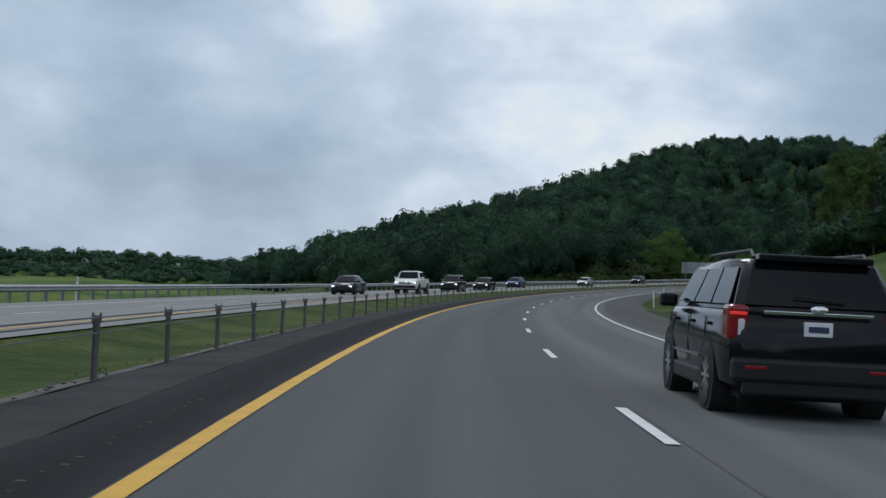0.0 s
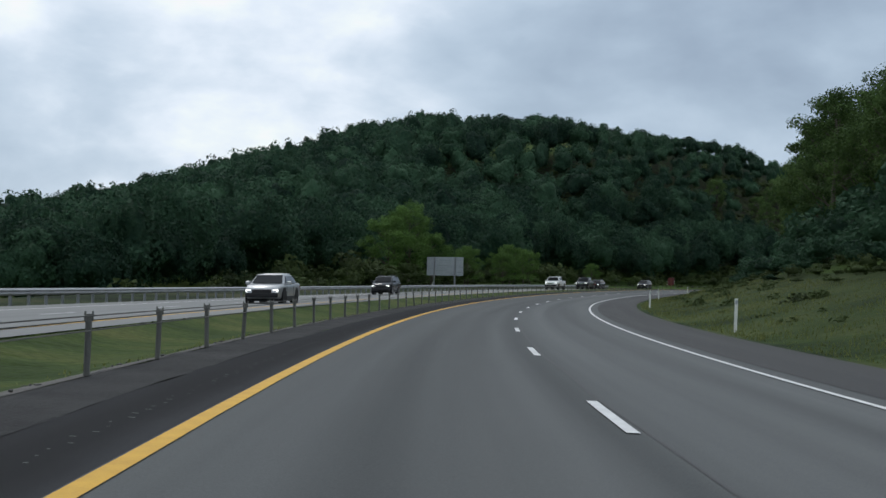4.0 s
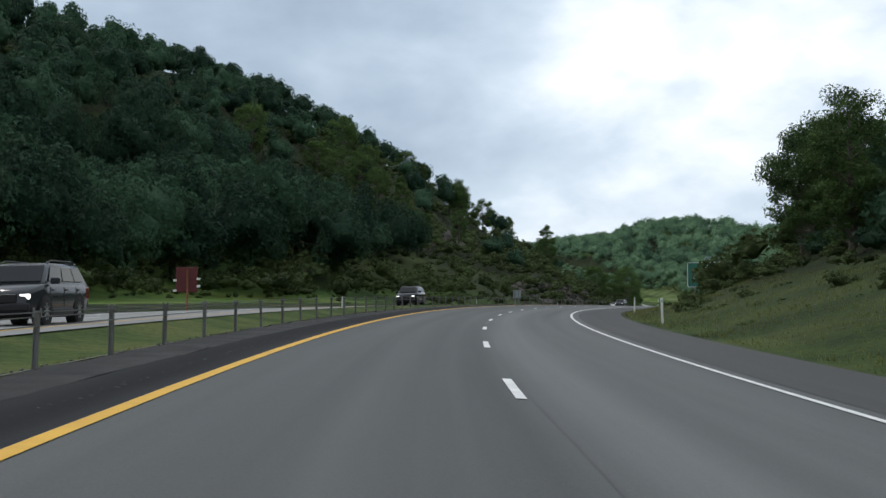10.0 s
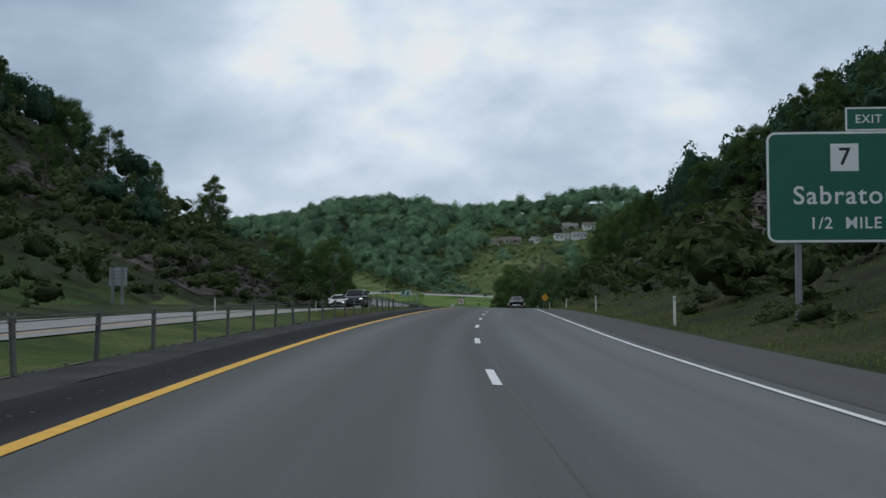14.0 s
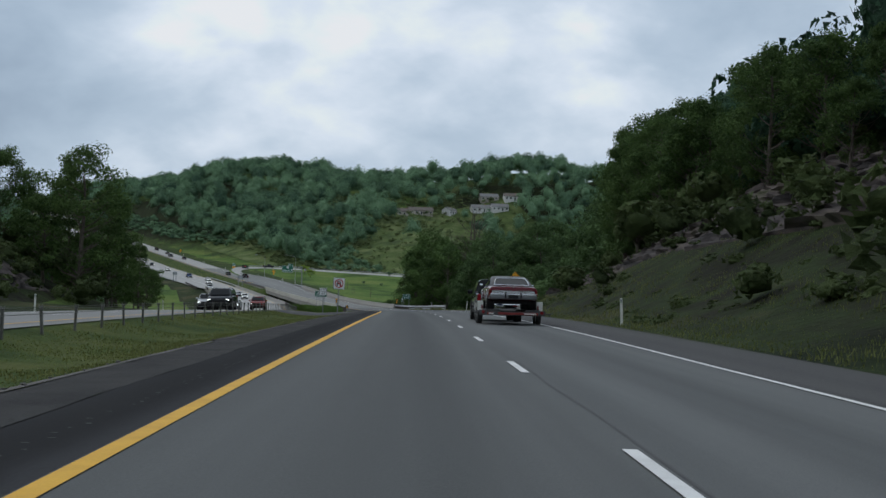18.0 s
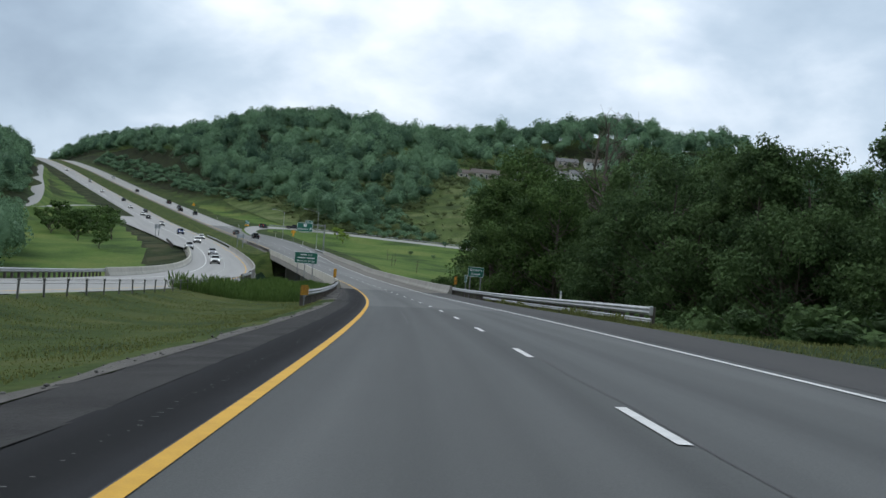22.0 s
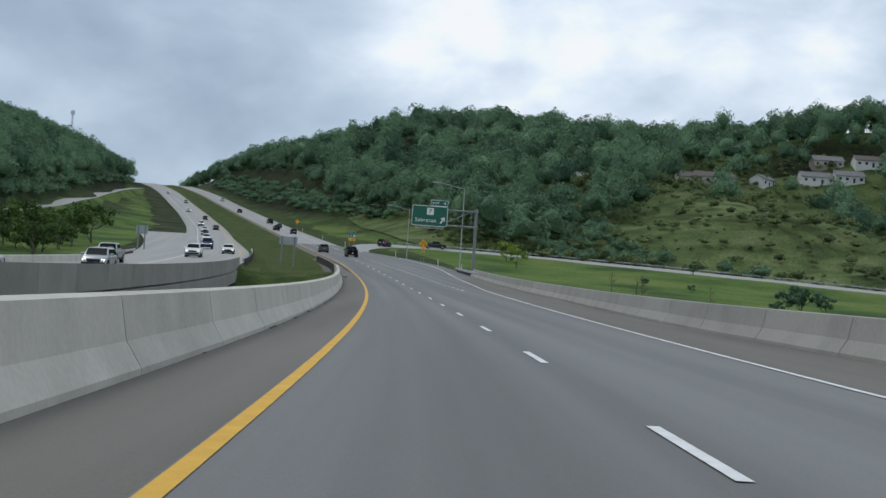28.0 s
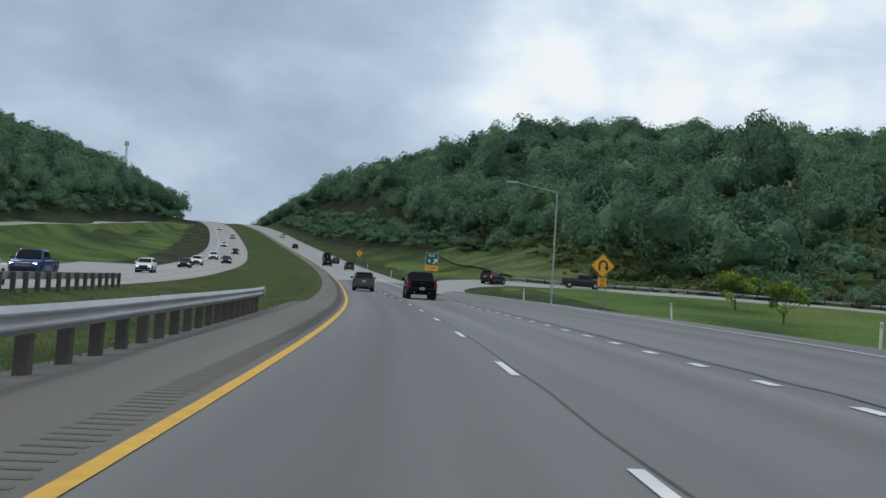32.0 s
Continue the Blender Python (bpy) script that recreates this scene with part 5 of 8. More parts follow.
tufts("rail_weeds", 9000, 824, 914, lambda s, f: 10.35 + f * 1.1, lambda s, u: rz(s, u, 3), 0.42, "long grass growing through the outer guardrail", M["blade"])
tufts("bridge_head_grass", 42000, 858, 934, lambda s, f: np.interp(s, [843, 880, 912, 934], [-3.8, -3.4, -2.9, -2.9]) - f * np.interp(s, [858, 934], [9, 6]), lambda s, u: median_z(s, u, 0), 0.8, "tall lush grass between the guardrail and the bridge", M["blade_lush"])
tufts("far_median_weeds", 20000, 1118, 1330, lambda s, f: -2.7 + f * (inner(s) + 3.0), lambda s, u: median_z(s, u, 0), 0.12, "uncut grass on the far median", M["blade"])
tufts("gutter_weeds", 5000, 0, 640, lambda s, f: -2.55 - f * 0.6, lambda s, u: median_z(s, u, 0), 0.07, "short weeds along the gravel edge of the median", M["blade"])


# ---- loose stones, rumble marks ----
def pebbles(name, n, s0, s1, u0, u1, lift, size, label, material):
    v0, f0 = ball(1)
    s, u = rng.uniform(s0, s1, n), rng.uniform(u0, u1, n)
    p = place(s, u, lift(s, u))
    k = rng.uniform(0.35, 1.0, (n, 1, 1)) ** 2 * size * np.concatenate([rng.uniform(0.7, 1.6, (n, 1, 2)), rng.uniform(0.35, 0.7, (n, 1, 1))], 2)
    v = (v0[None] * rng.uniform(0.7, 1.2, (n, len(v0), 1)) * k + p[:, None]).reshape(-1, 3)
    f = (f0[None] + np.arange(n)[:, None, None] * len(v0)).reshape(-1, 3)
    return tagged(obj(name, v, f, material), label, "rubble", kind="stuff")


M["stone"] = surface("broken_stone", (0.025, 0.024, 0.023), (0.16, 0.152, 0.142), 1.6, 9, 0.9, bump=0.4, vary=0.0)
pebbles("rail_rubble", 2600, 864, 913, -3.7, -2.05, lambda s, u: road_z(s, -2) - np.interp(u, [-4.3, -3.4, -2.6, -1.98], [0.6, 0.22, 0.08, 0.0]) + 0.005, 0.075, "broken asphalt and stones lying below the guardrail", M["stone"])
pebbles("margin_rubble", 1500, 856, 911, -2.05, -1.4, lambda s, u: road_z(s, -2) + 0.01, 0.05, "small stones and broken asphalt on the crumbled margin", M["stone"])
pebbles("edge_stones", 2500, 0, 900, -2.5, -2.0, lambda s, u: median_z(s, u, 0) + 0.03, 0.035, "loose pebbles along the pavement's edge", M["stone"])
pebbles("parapet_debris", 260, 1000, 1122, -1.98, -1.5, lambda s, u: road_z(s, u) + 0.005, 0.06, "grit and debris gathered at the foot of the parapet", M["seal"])
M["fleck"] = surface("scraped_rumble_edge", (0.05, 0.05, 0.05), (0.13, 0.13, 0.128), 6, 40, 0.9, bump=0.2)


def rumble(name, s0, s1):
    s = np.arange(s0, s1, 0.32)
    V = []
    for uu in (-0.56,):
        keep = rng.uniform(size=len(s)) < 0.8
        q = s[keep] + rng.uniform(-.02, .02, keep.sum())
        h, w = rng.uniform(0.006, 0.018, len(q)), rng.uniform(0.01, 0.03, len(q))
        c = uu + rng.uniform(-.05, .05, len(q))
        V.append(np.stack([place(q + a * h, c + b_ * w, road_z(q + a * h, c + b_ * w) + 0.003) for a, b_ in ((-1, -1), (-1, 1), (1, 1), (1, -1))], 1).reshape(-1, 3))
    V = np.concatenate(V)
    return tagged(obj(name, V, np.arange(len(V)).reshape(-1, 4), M["fleck"]), "scuffed edges of the milled rumble strip", "rumble strip", kind="stuff")


rumble("rumble_marks", 0, 912)


def dirt(name, s0, u0, ls, lu, label):
    n = 28
    r = 1 + 0.12 * np.sin(np.arange(n) * .9 + s0) + rng.uniform(-.07, .07, n)
    a = np.linspace(0, 2 * math.pi, n, endpoint=False)
    s, u = s0 + np.cos(a) * ls * r, np.clip(u0 + np.sin(a) * lu * r, -1.95, 20)
    rim = place(s, u, road_z(s, u) + 0.004)
    mid = place(np.array([s0]), np.array([u0]), road_z(s0, u0) + 0.02)
    return tagged(obj(name, np.concatenate([rim, mid]), [(k, (k + 1) % n, n) for k in range(n)], M["dirty_gravel"], smooth=True), label, "dirt", kind="structure")


dirt("dirt_patch", 1101.8, -1.75, 1.7, 0.75, "dark dirt washed up at the foot of the parapet")
dirt("dirt_patch", 1079.0, -1.85, 1.1, 0.35, "dark dirt washed up at the foot of the parapet")
pebbles("patch_grit", 120, 1100, 1104, -1.95, -1.1, lambda s, u: road_z(s, u) + 0.012, 0.05, "grit on the dirt patch", M["stone"])


def grooves(name, s0, s1):
    s = np.arange(s0, s1, 0.33)
    c = -0.44 + rng.uniform(-.03, .03, len(s))
    V = np.stack([place(s + a * 0.055, c + b_ * 0.21, road_z(s + a * 0.055, c + b_ * 0.21) + 0.004) for a, b_ in ((-1, -1), (-1, 1), (1, 1), (1, -1))], 1).reshape(-1, 3)
    return tagged(obj(name, V, np.arange(len(V)).reshape(-1, 4), M["groove"]), "dark milled grooves of the rumble strip", "rumble strip", kind="stuff")


grooves("rumble_grooves", 1126, 1330)


# small things on the pavement
def scar(s0, u0):
    bm = bmesh.new()
    for k in range(3):
        a, w, l = rng.uniform(-.04, .04), rng.uniform(.02, .045), rng.uniform(.05, .12)
        q = [(u0 + a - w + k * .05, s0 + k * .16 - l), (u0 + a + w + k * .05, s0 + k * .16 - l * .7), (u0 + a + w * .8 + k * .05, s0 + k * .16 + l), (u0 + a - w * .6 + k * .05, s0 + k * .16 + l * .8)]
        vs = [bm.verts.new(place(s, u, road_z(s, u) + 0.014 + k * .002)) for u, s in q]
        bm.faces.new(vs)
    me = bpy.data.meshes.new("marker_scar")
    bm.to_mesh(me)
    bm.free()
    me.materials.append(M["scar"])
    tagged(new("marker_scar", me), "chipped pale scar of a lost lane marker", "road marking", kind="structure")


for s0, u0 in ((257.5, 3.5), (330.3, 3.55), (402, 3.5), (473.3, 3.7), (545.2, 3.66), (722.6, 3.4)):
    scar(s0, u0)


def scrap(s0, u0, length, width, turn, lift, label):
    """A bent strip of tyre tread lying flat."""
    n = 9
    f = np.linspace(-.5, .5, n)
    a = math.radians(turn)
    cs, cu = s0 + f * length * math.cos(a), u0 + f * length * math.sin(a) + 0.3 * length * f * f
    V = []
    for du, dz in ((-.5, 0), (-.4, .03), (.4, .035), (.5, 0)):
        us = cu + du * width * (1 + .2 * np.sin(f * 11))
        V.append(place(cs, us, road_z(cs, np.maximum(us, -2.0)) + lift + min(width * .2, dz) + .05 * length * np.abs(f) * (dz > 0)))
    V = np.stack(V, 1).reshape(-1, 3)
    F = [(i * 4 + k, i * 4 + k + 1, i * 4 + 5 + k, i * 4 + 4 + k) for i in range(n - 1) for k in range(3)]
    tagged(obj("tyre_scrap", V, F, M["seal"], smooth=True), label, "debris", "road debris")


scrap(866.5, -2.45, 1.1, .16, 62, -.05, "torn black strip of tyre tread on the gravel")
scrap(1105.2, -1.05, .17, .06, 50, .006, "small black scrap of rubber on the deck shoulder")
scrap(1104.2, -1.0, .12, .05, 20, .006, "small black scrap of rubber on the deck shoulder")

# ---- road furniture ----
M.update(
    sign_green=surface("green_sheeting", (0.004, 0.10, 0.065), (0.006, 0.125, 0.08), 1.2, 8, 0.5, bump=0.03),
    sign_white=surface("white_sheeting", (0.68, 0.7, 0.7), (0.78, 0.8, 0.8), 2, 12, 0.5, bump=0.03),
    sign_black=plain("black_sheeting", (0.012, 0.012, 0.012), 0.5),
    sign_yellow=surface("yellow_sheeting", (0.8, 0.36, 0.01), (0.9, 0.43, 0.015), 2, 12, 0.5, bump=0.03),
    sign_red=plain("red_sheeting", (0.42, 0.012, 0.018), 0.5),
    alu=surface("dull_aluminium", (0.3, 0.33, 0.35), (0.42, 0.45, 0.47), 1.0, 10, 0.55, metal=0.5, bump=0.05),
    red_box=surface("dark_red_board", (0.07, 0.012, 0.012), (0.13, 0.02, 0.02), 2, 12, 0.7, bump=0.1),
    rust=surface("rust_brown_steel", (0.16, 0.06, 0.03), (0.3, 0.12, 0.06), 4, 20, 0.8, bump=0.1),
    white_plastic=surface("white_plastic", (0.66, 0.66, 0.62), (0.8, 0.8, 0.76), 3, 15, 0.6, bump=0.05),
    grey_steel=surface("weathered_grey_steel", (0.16, 0.17, 0.18), (0.3, 0.31, 0.32), 1.2, 9, 0.6, metal=0.4, bump=0.1),
)


def bevel_box(bm, x0, x1, y0, y1, z0, z1, bevel=0.0):
    g = bmesh.ops.create_cube(bm, size=1.0, matrix=Matrix.Translation(((x0 + x1) / 2, (y0 + y1) / 2, (z0 + z1) / 2)) @ Matrix.Diagonal((x1 - x0, y1 - y0, z1 - z0, 1)))
    if bevel:
        edges = list({e for v in g["verts"] for e in v.link_edges})
        bmesh.ops.bevel(bm, geom=edges, offset=bevel, segments=2, affect="EDGES", profile=0.5)
    return g


def rod(bm, a, b, ra, rb=None, n=8):
    a, b = Vector(a), Vector(b)
    rb = ra if rb is None else rb
    m = Matrix.Translation((a + b) / 2) @ (b - a).to_track_quat("Z", "Y").to_matrix().to_4x4()
    bmesh.ops.create_cone(bm, cap_ends=True, segments=n, radius1=ra, radius2=rb, depth=(b - a).length, matrix=m)


def yaw_at(s):
    return math.degrees(float(lerp(s, HEAD)))


def spot(s, u, z):
    p = place(s, u, z)
    return pose(float(p[0]), float(p[1]), float(p[2]), 0, 0, yaw_at(s))


def swept(name, s0, s1, step, profile, base_u, base_z, material, parent, closed=True, label="", smooth=False):
    """A profile of (across, up) points carried along the road."""
    n = max(1, int(round((s1 - s0) / step)))
    s = np.linspace(s0, s1, n + 1)
    v = []
    for ss in s:
        bu, bz = float(base_u(ss)), None
        for a, b in profile:
            v.append(place(ss, bu + a, float(base_z(ss, bu)) + b))
    m = len(profile)
    f = [(i * m + k, i * m + (k + 1) % m, (i + 1) * m + (k + 1) % m, (i + 1) * m + k) for i in range(n) for k in range(m if closed else m - 1)]
    if closed:
        f += [tuple(range(m - 1, -1, -1)), tuple(n * m + k for k in range(m))]
    return obj(name, np.array(v), f, material, parent, label, smooth)


# cable barrier on the median: weak posts and three cables
def cable_post_mesh():
    bm = bmesh.new()
    bevel_box(bm, -0.028, 0.028, -0.008, 0.008, -0.3, 0.68)
    for k in (-0.026, 0.026):
        bevel_box(bm, k - 0.005, k + 0.005, -0.03, 0.03, -0.3, 0.68)
    bevel_box(bm, -0.05, -0.032, -0.02, 0.02, 0.6, 0.71, 0.005)
    bevel_box(bm, 0.032, 0.05, -0.02, 0.02, 0.6, 0.71, 0.005)
    me = bpy.data.meshes.new("post")
    bm.to_mesh(me)
    bm.free()
    me.materials.append(M["post"])
    return me


POST = cable_post_mesh()


def cable_barrier(s0, s1, step, uf, label):
    root = thing("cable_barrier", Matrix(), label, "barrier")
    for s in np.arange(s0, s1, step):
        u = float(uf(s))
        o = new("post", POST)
        o.parent = root
        o.matrix_world = spot(s, u, float(median_z(s, u, 0))) @ pose(0, 0, 0, rng.normal(0, 1.2), rng.normal(0, 1.8), rng.normal(0, 4))
    for hgt, off in ((0.66, 0.045), (0.6, -0.045), (0.5, 0.045)):
        r = 0.007
        swept("cable", s0, s1 - 1, 6.7, [(off - r, hgt - r), (off + r, hgt - r), (off + r, hgt + r), (off - r, hgt + r)], uf, lambda s, u: median_z(s, u, 0), M["post"], root)


cable_barrier(-43.7, 575, 3.35, lambda s: -2.0, "three-cable median barrier on weathered steel posts")
cable_barrier(598, 917, 3.35, lambda s: inner(s) + 0.55, "three-cable barrier along the opposite carriageway")

# W-beam guardrails
BEAM = [(0.0, -0.155), (0.035, -0.12), (0.07, -0.085), (0.07, -0.06), (0.01, -0.012), (0.01, 0.012), (0.07, 0.06), (0.07, 0.085), (0.035, 0.12), (0.0, 0.155), (-0.012, 0.155), (-0.012, -0.155)]


def rail_post_mesh(mat, w, dp):
    bm = bmesh.new()
    bevel_box(bm, -w / 2, w / 2, -dp / 2, dp / 2, -0.5, 0.74, 0.01)
    me = bpy.data.meshes.new("post")
    bm.to_mesh(me)
    bm.free()
    me.materials.append(mat)
    return me


RAIL_POST = {"steel": rail_post_mesh(M["grey_steel"], 0.11, 0.15), "timber": rail_post_mesh(M["timber"], 0.17, 0.2)}


def guardrail(s0, s1, uf, zf, side, kind, label, step=1.9, double=False):
    """side: +1 the beam faces right, -1 left."""
    root = thing("guardrail", Matrix(), label, "guardrail", "guardrails")
    for s in np.arange(s0 + 0.5, s1, step):
        u = float(uf(s))
        o = new("post", RAIL_POST[kind])
        o.parent = root
        o.matrix_world = spot(s, u - side * 0.14, float(zf(s, u)))
    prof = [(a * side, b + 0.6) for a, b in BEAM]
    swept("beam", s0, s1, 1.9, prof if side > 0 else prof[::-1], uf, zf, M["steel"], root)
    if double:
        low = [(a * side * .6, b * .6 + 0.22) for a, b in BEAM]
        swept("rub_rail", s0, s1 - 28, 1.9, low if side > 0 else low[::-1], uf, zf, M["steel"], root)
    for e, s in ((0, s0), (1, s1)):
        bm = bmesh.new()
        bevel_box(bm, -0.02 if side > 0 else -0.11, 0.11 if side > 0 else 0.02, -0.12, 0.12, 0.42, 0.78, 0.03)
        o = part("end_cap", bm, M["steel"], root)
        o.matrix_world = spot(s, float(uf(s)), float(zf(s, float(uf(s)))))
    return root


guardrail(-185, 396, lambda s: inner(s) - WB - 0.35, lambda s, u: west_z(s, inner(s) - WB) - 0.03, 1, "steel", "galvanised guardrail along the opposite carriageway's outer edge", 1.9)
guardrail(843, 916, lambda s: np.interp(s, [843, 880, 912], [-3.3, -2.9, -2.05]), lambda s, u: road_z(s, -2.0) - np.interp(s, [885, 905], [0.14, 0.02]), 1, "timber", "galvanised guardrail leading to the bridge parapet")
guardrail(825, 916, lambda s: np.interp(s, [825, 845, 912], [11.0, 10.75, 10.45]), lambda s, u: road_z(s, 10.2) - 0.03, -1, "timber", "long galvanised guardrail along the outer shoulder", double=True)
guardrail(1122, 1173, lambda s: np.interp(s, [1122, 1140, 1150, 1173], [-2.05, -2.2, -2.5, -2.95]), lambda s, u: road_z(s, -2.0) - 0.02, 1, "timber", "guardrail with dark timber posts past the bridge")
guardrail(1124, 1198, lambda s: inner(s) + 0.45, lambda s, u: west_z(s, inner(s)) - 0.05, -1, "timber", "guardrail with timber posts beside the opposite carriageway")
guardrail(1126, 1150, lambda s: np.interp(s, [1126, 1150], [14.0, 14.4]), lambda s, u: road_z(s, 13.0) - 0.1, -1, "timber", "short guardrail at the foot of the sign gantry")
guardrail(858, 902, lambda s: inner(s) - WB - 0.3, lambda s, u: west_z(s, inner(s) - WB) - 0.05, 1, "timber", "guardrail leading to the opposite bridge")
guardrail(1120, 1160, lambda s: inner(s) - WB - 3.3, lambda s, u: west_z(s, inner(s) - WB) - 0.2, 1, "timber", "guardrail past the opposite bridge")

# concrete parapets of the two bridges, cast in lengths
JERSEY = [(0.0, -0.35), (0.42, -0.35), (0.42, 0.08), (0.24, 0.36), (0.15, 0.84), (-0.09, 0.86), (-0.1, -0.35)]


def parapet(s0, s1, uf, zf, side, label, mat, step=6.1):
    root = thing("concrete_parapet", Matrix(), label, "barrier", "parapets")
    for a in np.arange(s0, s1 - 1, step):
        b = min(a + step - 0.035, s1)
        prof = [(k[0] * side, k[1]) for k in JERSEY]
        swept("parapet_length", a, b, 3.05, prof if side > 0 else prof[::-1], uf, zf, mat, root)
    return root


parapet(914, 1119, lambda s: -2.0, lambda s, u: road_z(s, -1.8), 1, "pale concrete bridge parapet with stained joints", M["concrete"])
parapet(914, 1133, lambda s: edge_right(s) + 0.25, lambda s, u: road_z(s, u), -1, "low concrete bridge parapet along the exit lane", M["old_concrete"])
guardrail(918, 942, lambda s: inner(s) + 0.1, lambda s, u: west_z(s, inner(s)) - 0.05, 1, "timber", "short guardrail leading to the opposite bridge parapet")
parapet(942, 1124, lambda s: inner(s) - 0.05, lambda s, u: west_z(s, u), -1, "grey concrete parapet of the opposite bridge", M["old_concrete"])
parapet(902, 1120, lambda s: inner(s) - WB - 0.2, lambda s, u: west_z(s, u), 1, "pale concrete outer parapet of the opposite bridge", M["concrete"])
# bridge decks: edge beams below the parapets
for nm, uf0, uf1, zf, lab, a, b in (("bridge_deck", lambda s: -2.1, lambda s: edge_right(s) + 0.3, road_z, "concrete deck of the bridge", 914, 1119),
                                    ("bridge_deck", lambda s: inner(s) - WB - 0.3, lambda s: inner(s) + 0.05, west_z, "concrete deck of the opposite bridge", 890, 1122)):
    root = thing(nm, Matrix(), lab, "bridge", kind="structure")
    for e, uf in ((-1, uf0), (1, uf1)):
        swept("edge_beam", a, b, 6, [(-0.15, -0.45), (0.15, -0.45), (0.15, -1.5), (-0.15, -1.5)], uf, lambda s, u, zf=zf: zf(s, u), M["old_concrete"], root)
    strip("soffit", a, b, 6, [uf0, uf1], lambda s, u, i, zf=zf: zf(s, u) - 0.42, M["old_concrete"], root)
    for ss in np.arange(a + 25, b - 10, 42):
        um = float((uf0(ss) + uf1(ss)) / 2)
        bm = bmesh.new()
        bevel_box(bm, -4.5, 4.5, -0.5, 0.5, -12, -1.4, 0.08)
        part("pier", bm, M["old_concrete"], root).matrix_world = spot(ss, um, float(zf(ss, um)))
for ss in (914.3, 1017, 1112, 1119.2):
    c = np.array([[ss, -1.9], [ss, 12.6 if ss > 1000 else 10], [ss + 0.09, -1.9], [ss + 0.09, 12.6 if ss > 1000 else 10]])
    if ss in (1017,):
        continue
    tagged(obj("expansion_joint", place(c[:, 0], c[:, 1], road_z(c[:, 0], c[:, 1]) + 0.011), [(0, 1, 3, 2)], M["seal"]), "dark expansion joint across the bridge deck", "joint", kind="structure")


# ---- signs ----
def rounded(w, h, r, n=5):
    pts = []
    for cx, cz, a0 in ((w / 2 - r, h / 2 - r, 0), (-w / 2 + r, h / 2 - r, 90), (-w / 2 + r, -h / 2 + r, 180), (w / 2 - r, -h / 2 + r, 270)):
        for k in range(n + 1):
            a = radians(a0 + 90 * k / n)
            pts.append((cx + math.cos(a) * r, cz + math.sin(a) * r))
    return pts


def plate(name, pts, y0, y1, mat, parent, label=""):
    """A flat plate in the x-z plane, its face at y0 towards the traffic."""
    n = len(pts)
    v = [(x, y0, z) for x, z in pts] + [(x, y1, z) for x, z in pts]
    f = [tuple(range(n - 1, -1, -1)) if False else tuple(range(n)), tuple(range(2 * n - 1, n - 1, -1))] + [(k, k + n, (k + 1) % n + n, (k + 1) % n) for k in range(n)]
    return obj(name, v, f, mat, parent, label)


def lettering(text, size, x, z, y, mat, parent, align="CENTER", squeeze=1.0):
    cu = bpy.data.curves.new("text", "FONT")
    cu.body, cu.size, cu.align_x, cu.align_y, cu.extrude, cu.offset = text, size, align, "CENTER", 0.002, size * 0.012
    cu.space_character = 1.12
    tmp = new("text", cu)
    me = bpy.data.meshes.new_from_object(tmp.evaluated_get(bpy.context.evaluated_depsgraph_get()))
    bpy.data.objects.remove(tmp)
    me.name = "lettering"
    me.materials.clear()
    me.materials.append(mat)
    o = new("lettering", me)
    o.parent = parent
    o.matrix_basis = pose(x, y, z, 90, 0, 0) @ Matrix.Diagonal((squeeze, 1, 1, 1))
    return o


def bars(rows, parent, mat, y):
    for x, z, w, h in rows:
        plate("text_bar", [(x - w / 2, z - h / 2), (x + w / 2, z - h / 2), (x + w / 2, z + h / 2), (x - w / 2, z + h / 2)], y, y + 0.003, mat, parent)


def post_part(x, y, z0, z1, r, mat, parent, square=True):
    bm = bmesh.new()
    if square:
        bevel_box(bm, x - r, x + r, y - r, y + r, z0, z1, r * 0.15)
    else:
        rod(bm, (x, y, z0), (x, y, z1), r, r, 12)
    return part("post", bm, mat, parent)


def ring(w, h, r, edge, y0, y1, mat, parent, name="border"):
    a, b = rounded(w, h, r), rounded(w - 2 * edge, h - 2 * edge, max(0.01, r - edge))
    n = len(a)
    v = [(x, y0, z) for x, z in a + b] + [(x, y1, z) for x, z in a + b]
    f = [(k, (k + 1) % n, n + (k + 1) % n, n + k) for k in range(n)]
    f += [(k, 2 * n + k, 2 * n + (k + 1) % n, (k + 1) % n) for k in range(n)]
    return obj(name, v, f, mat, parent)


def arrow(parent, x, z, size, ang, mat, y):
    pts = [(-.09, -.5), (.09, -.5), (.09, .08), (.3, -.02), (.3, .16), (0, .5), (-.3, .16), (-.3, -.02), (-.09, .08)]
    c, s_ = math.cos(radians(ang)), math.sin(radians(ang))
    return plate("arrow", [(x + (a * c - b * s_) * size, z + (a * s_ + b * c) * size) for a, b in pts][::-1], y, y + 0.003, mat, parent)


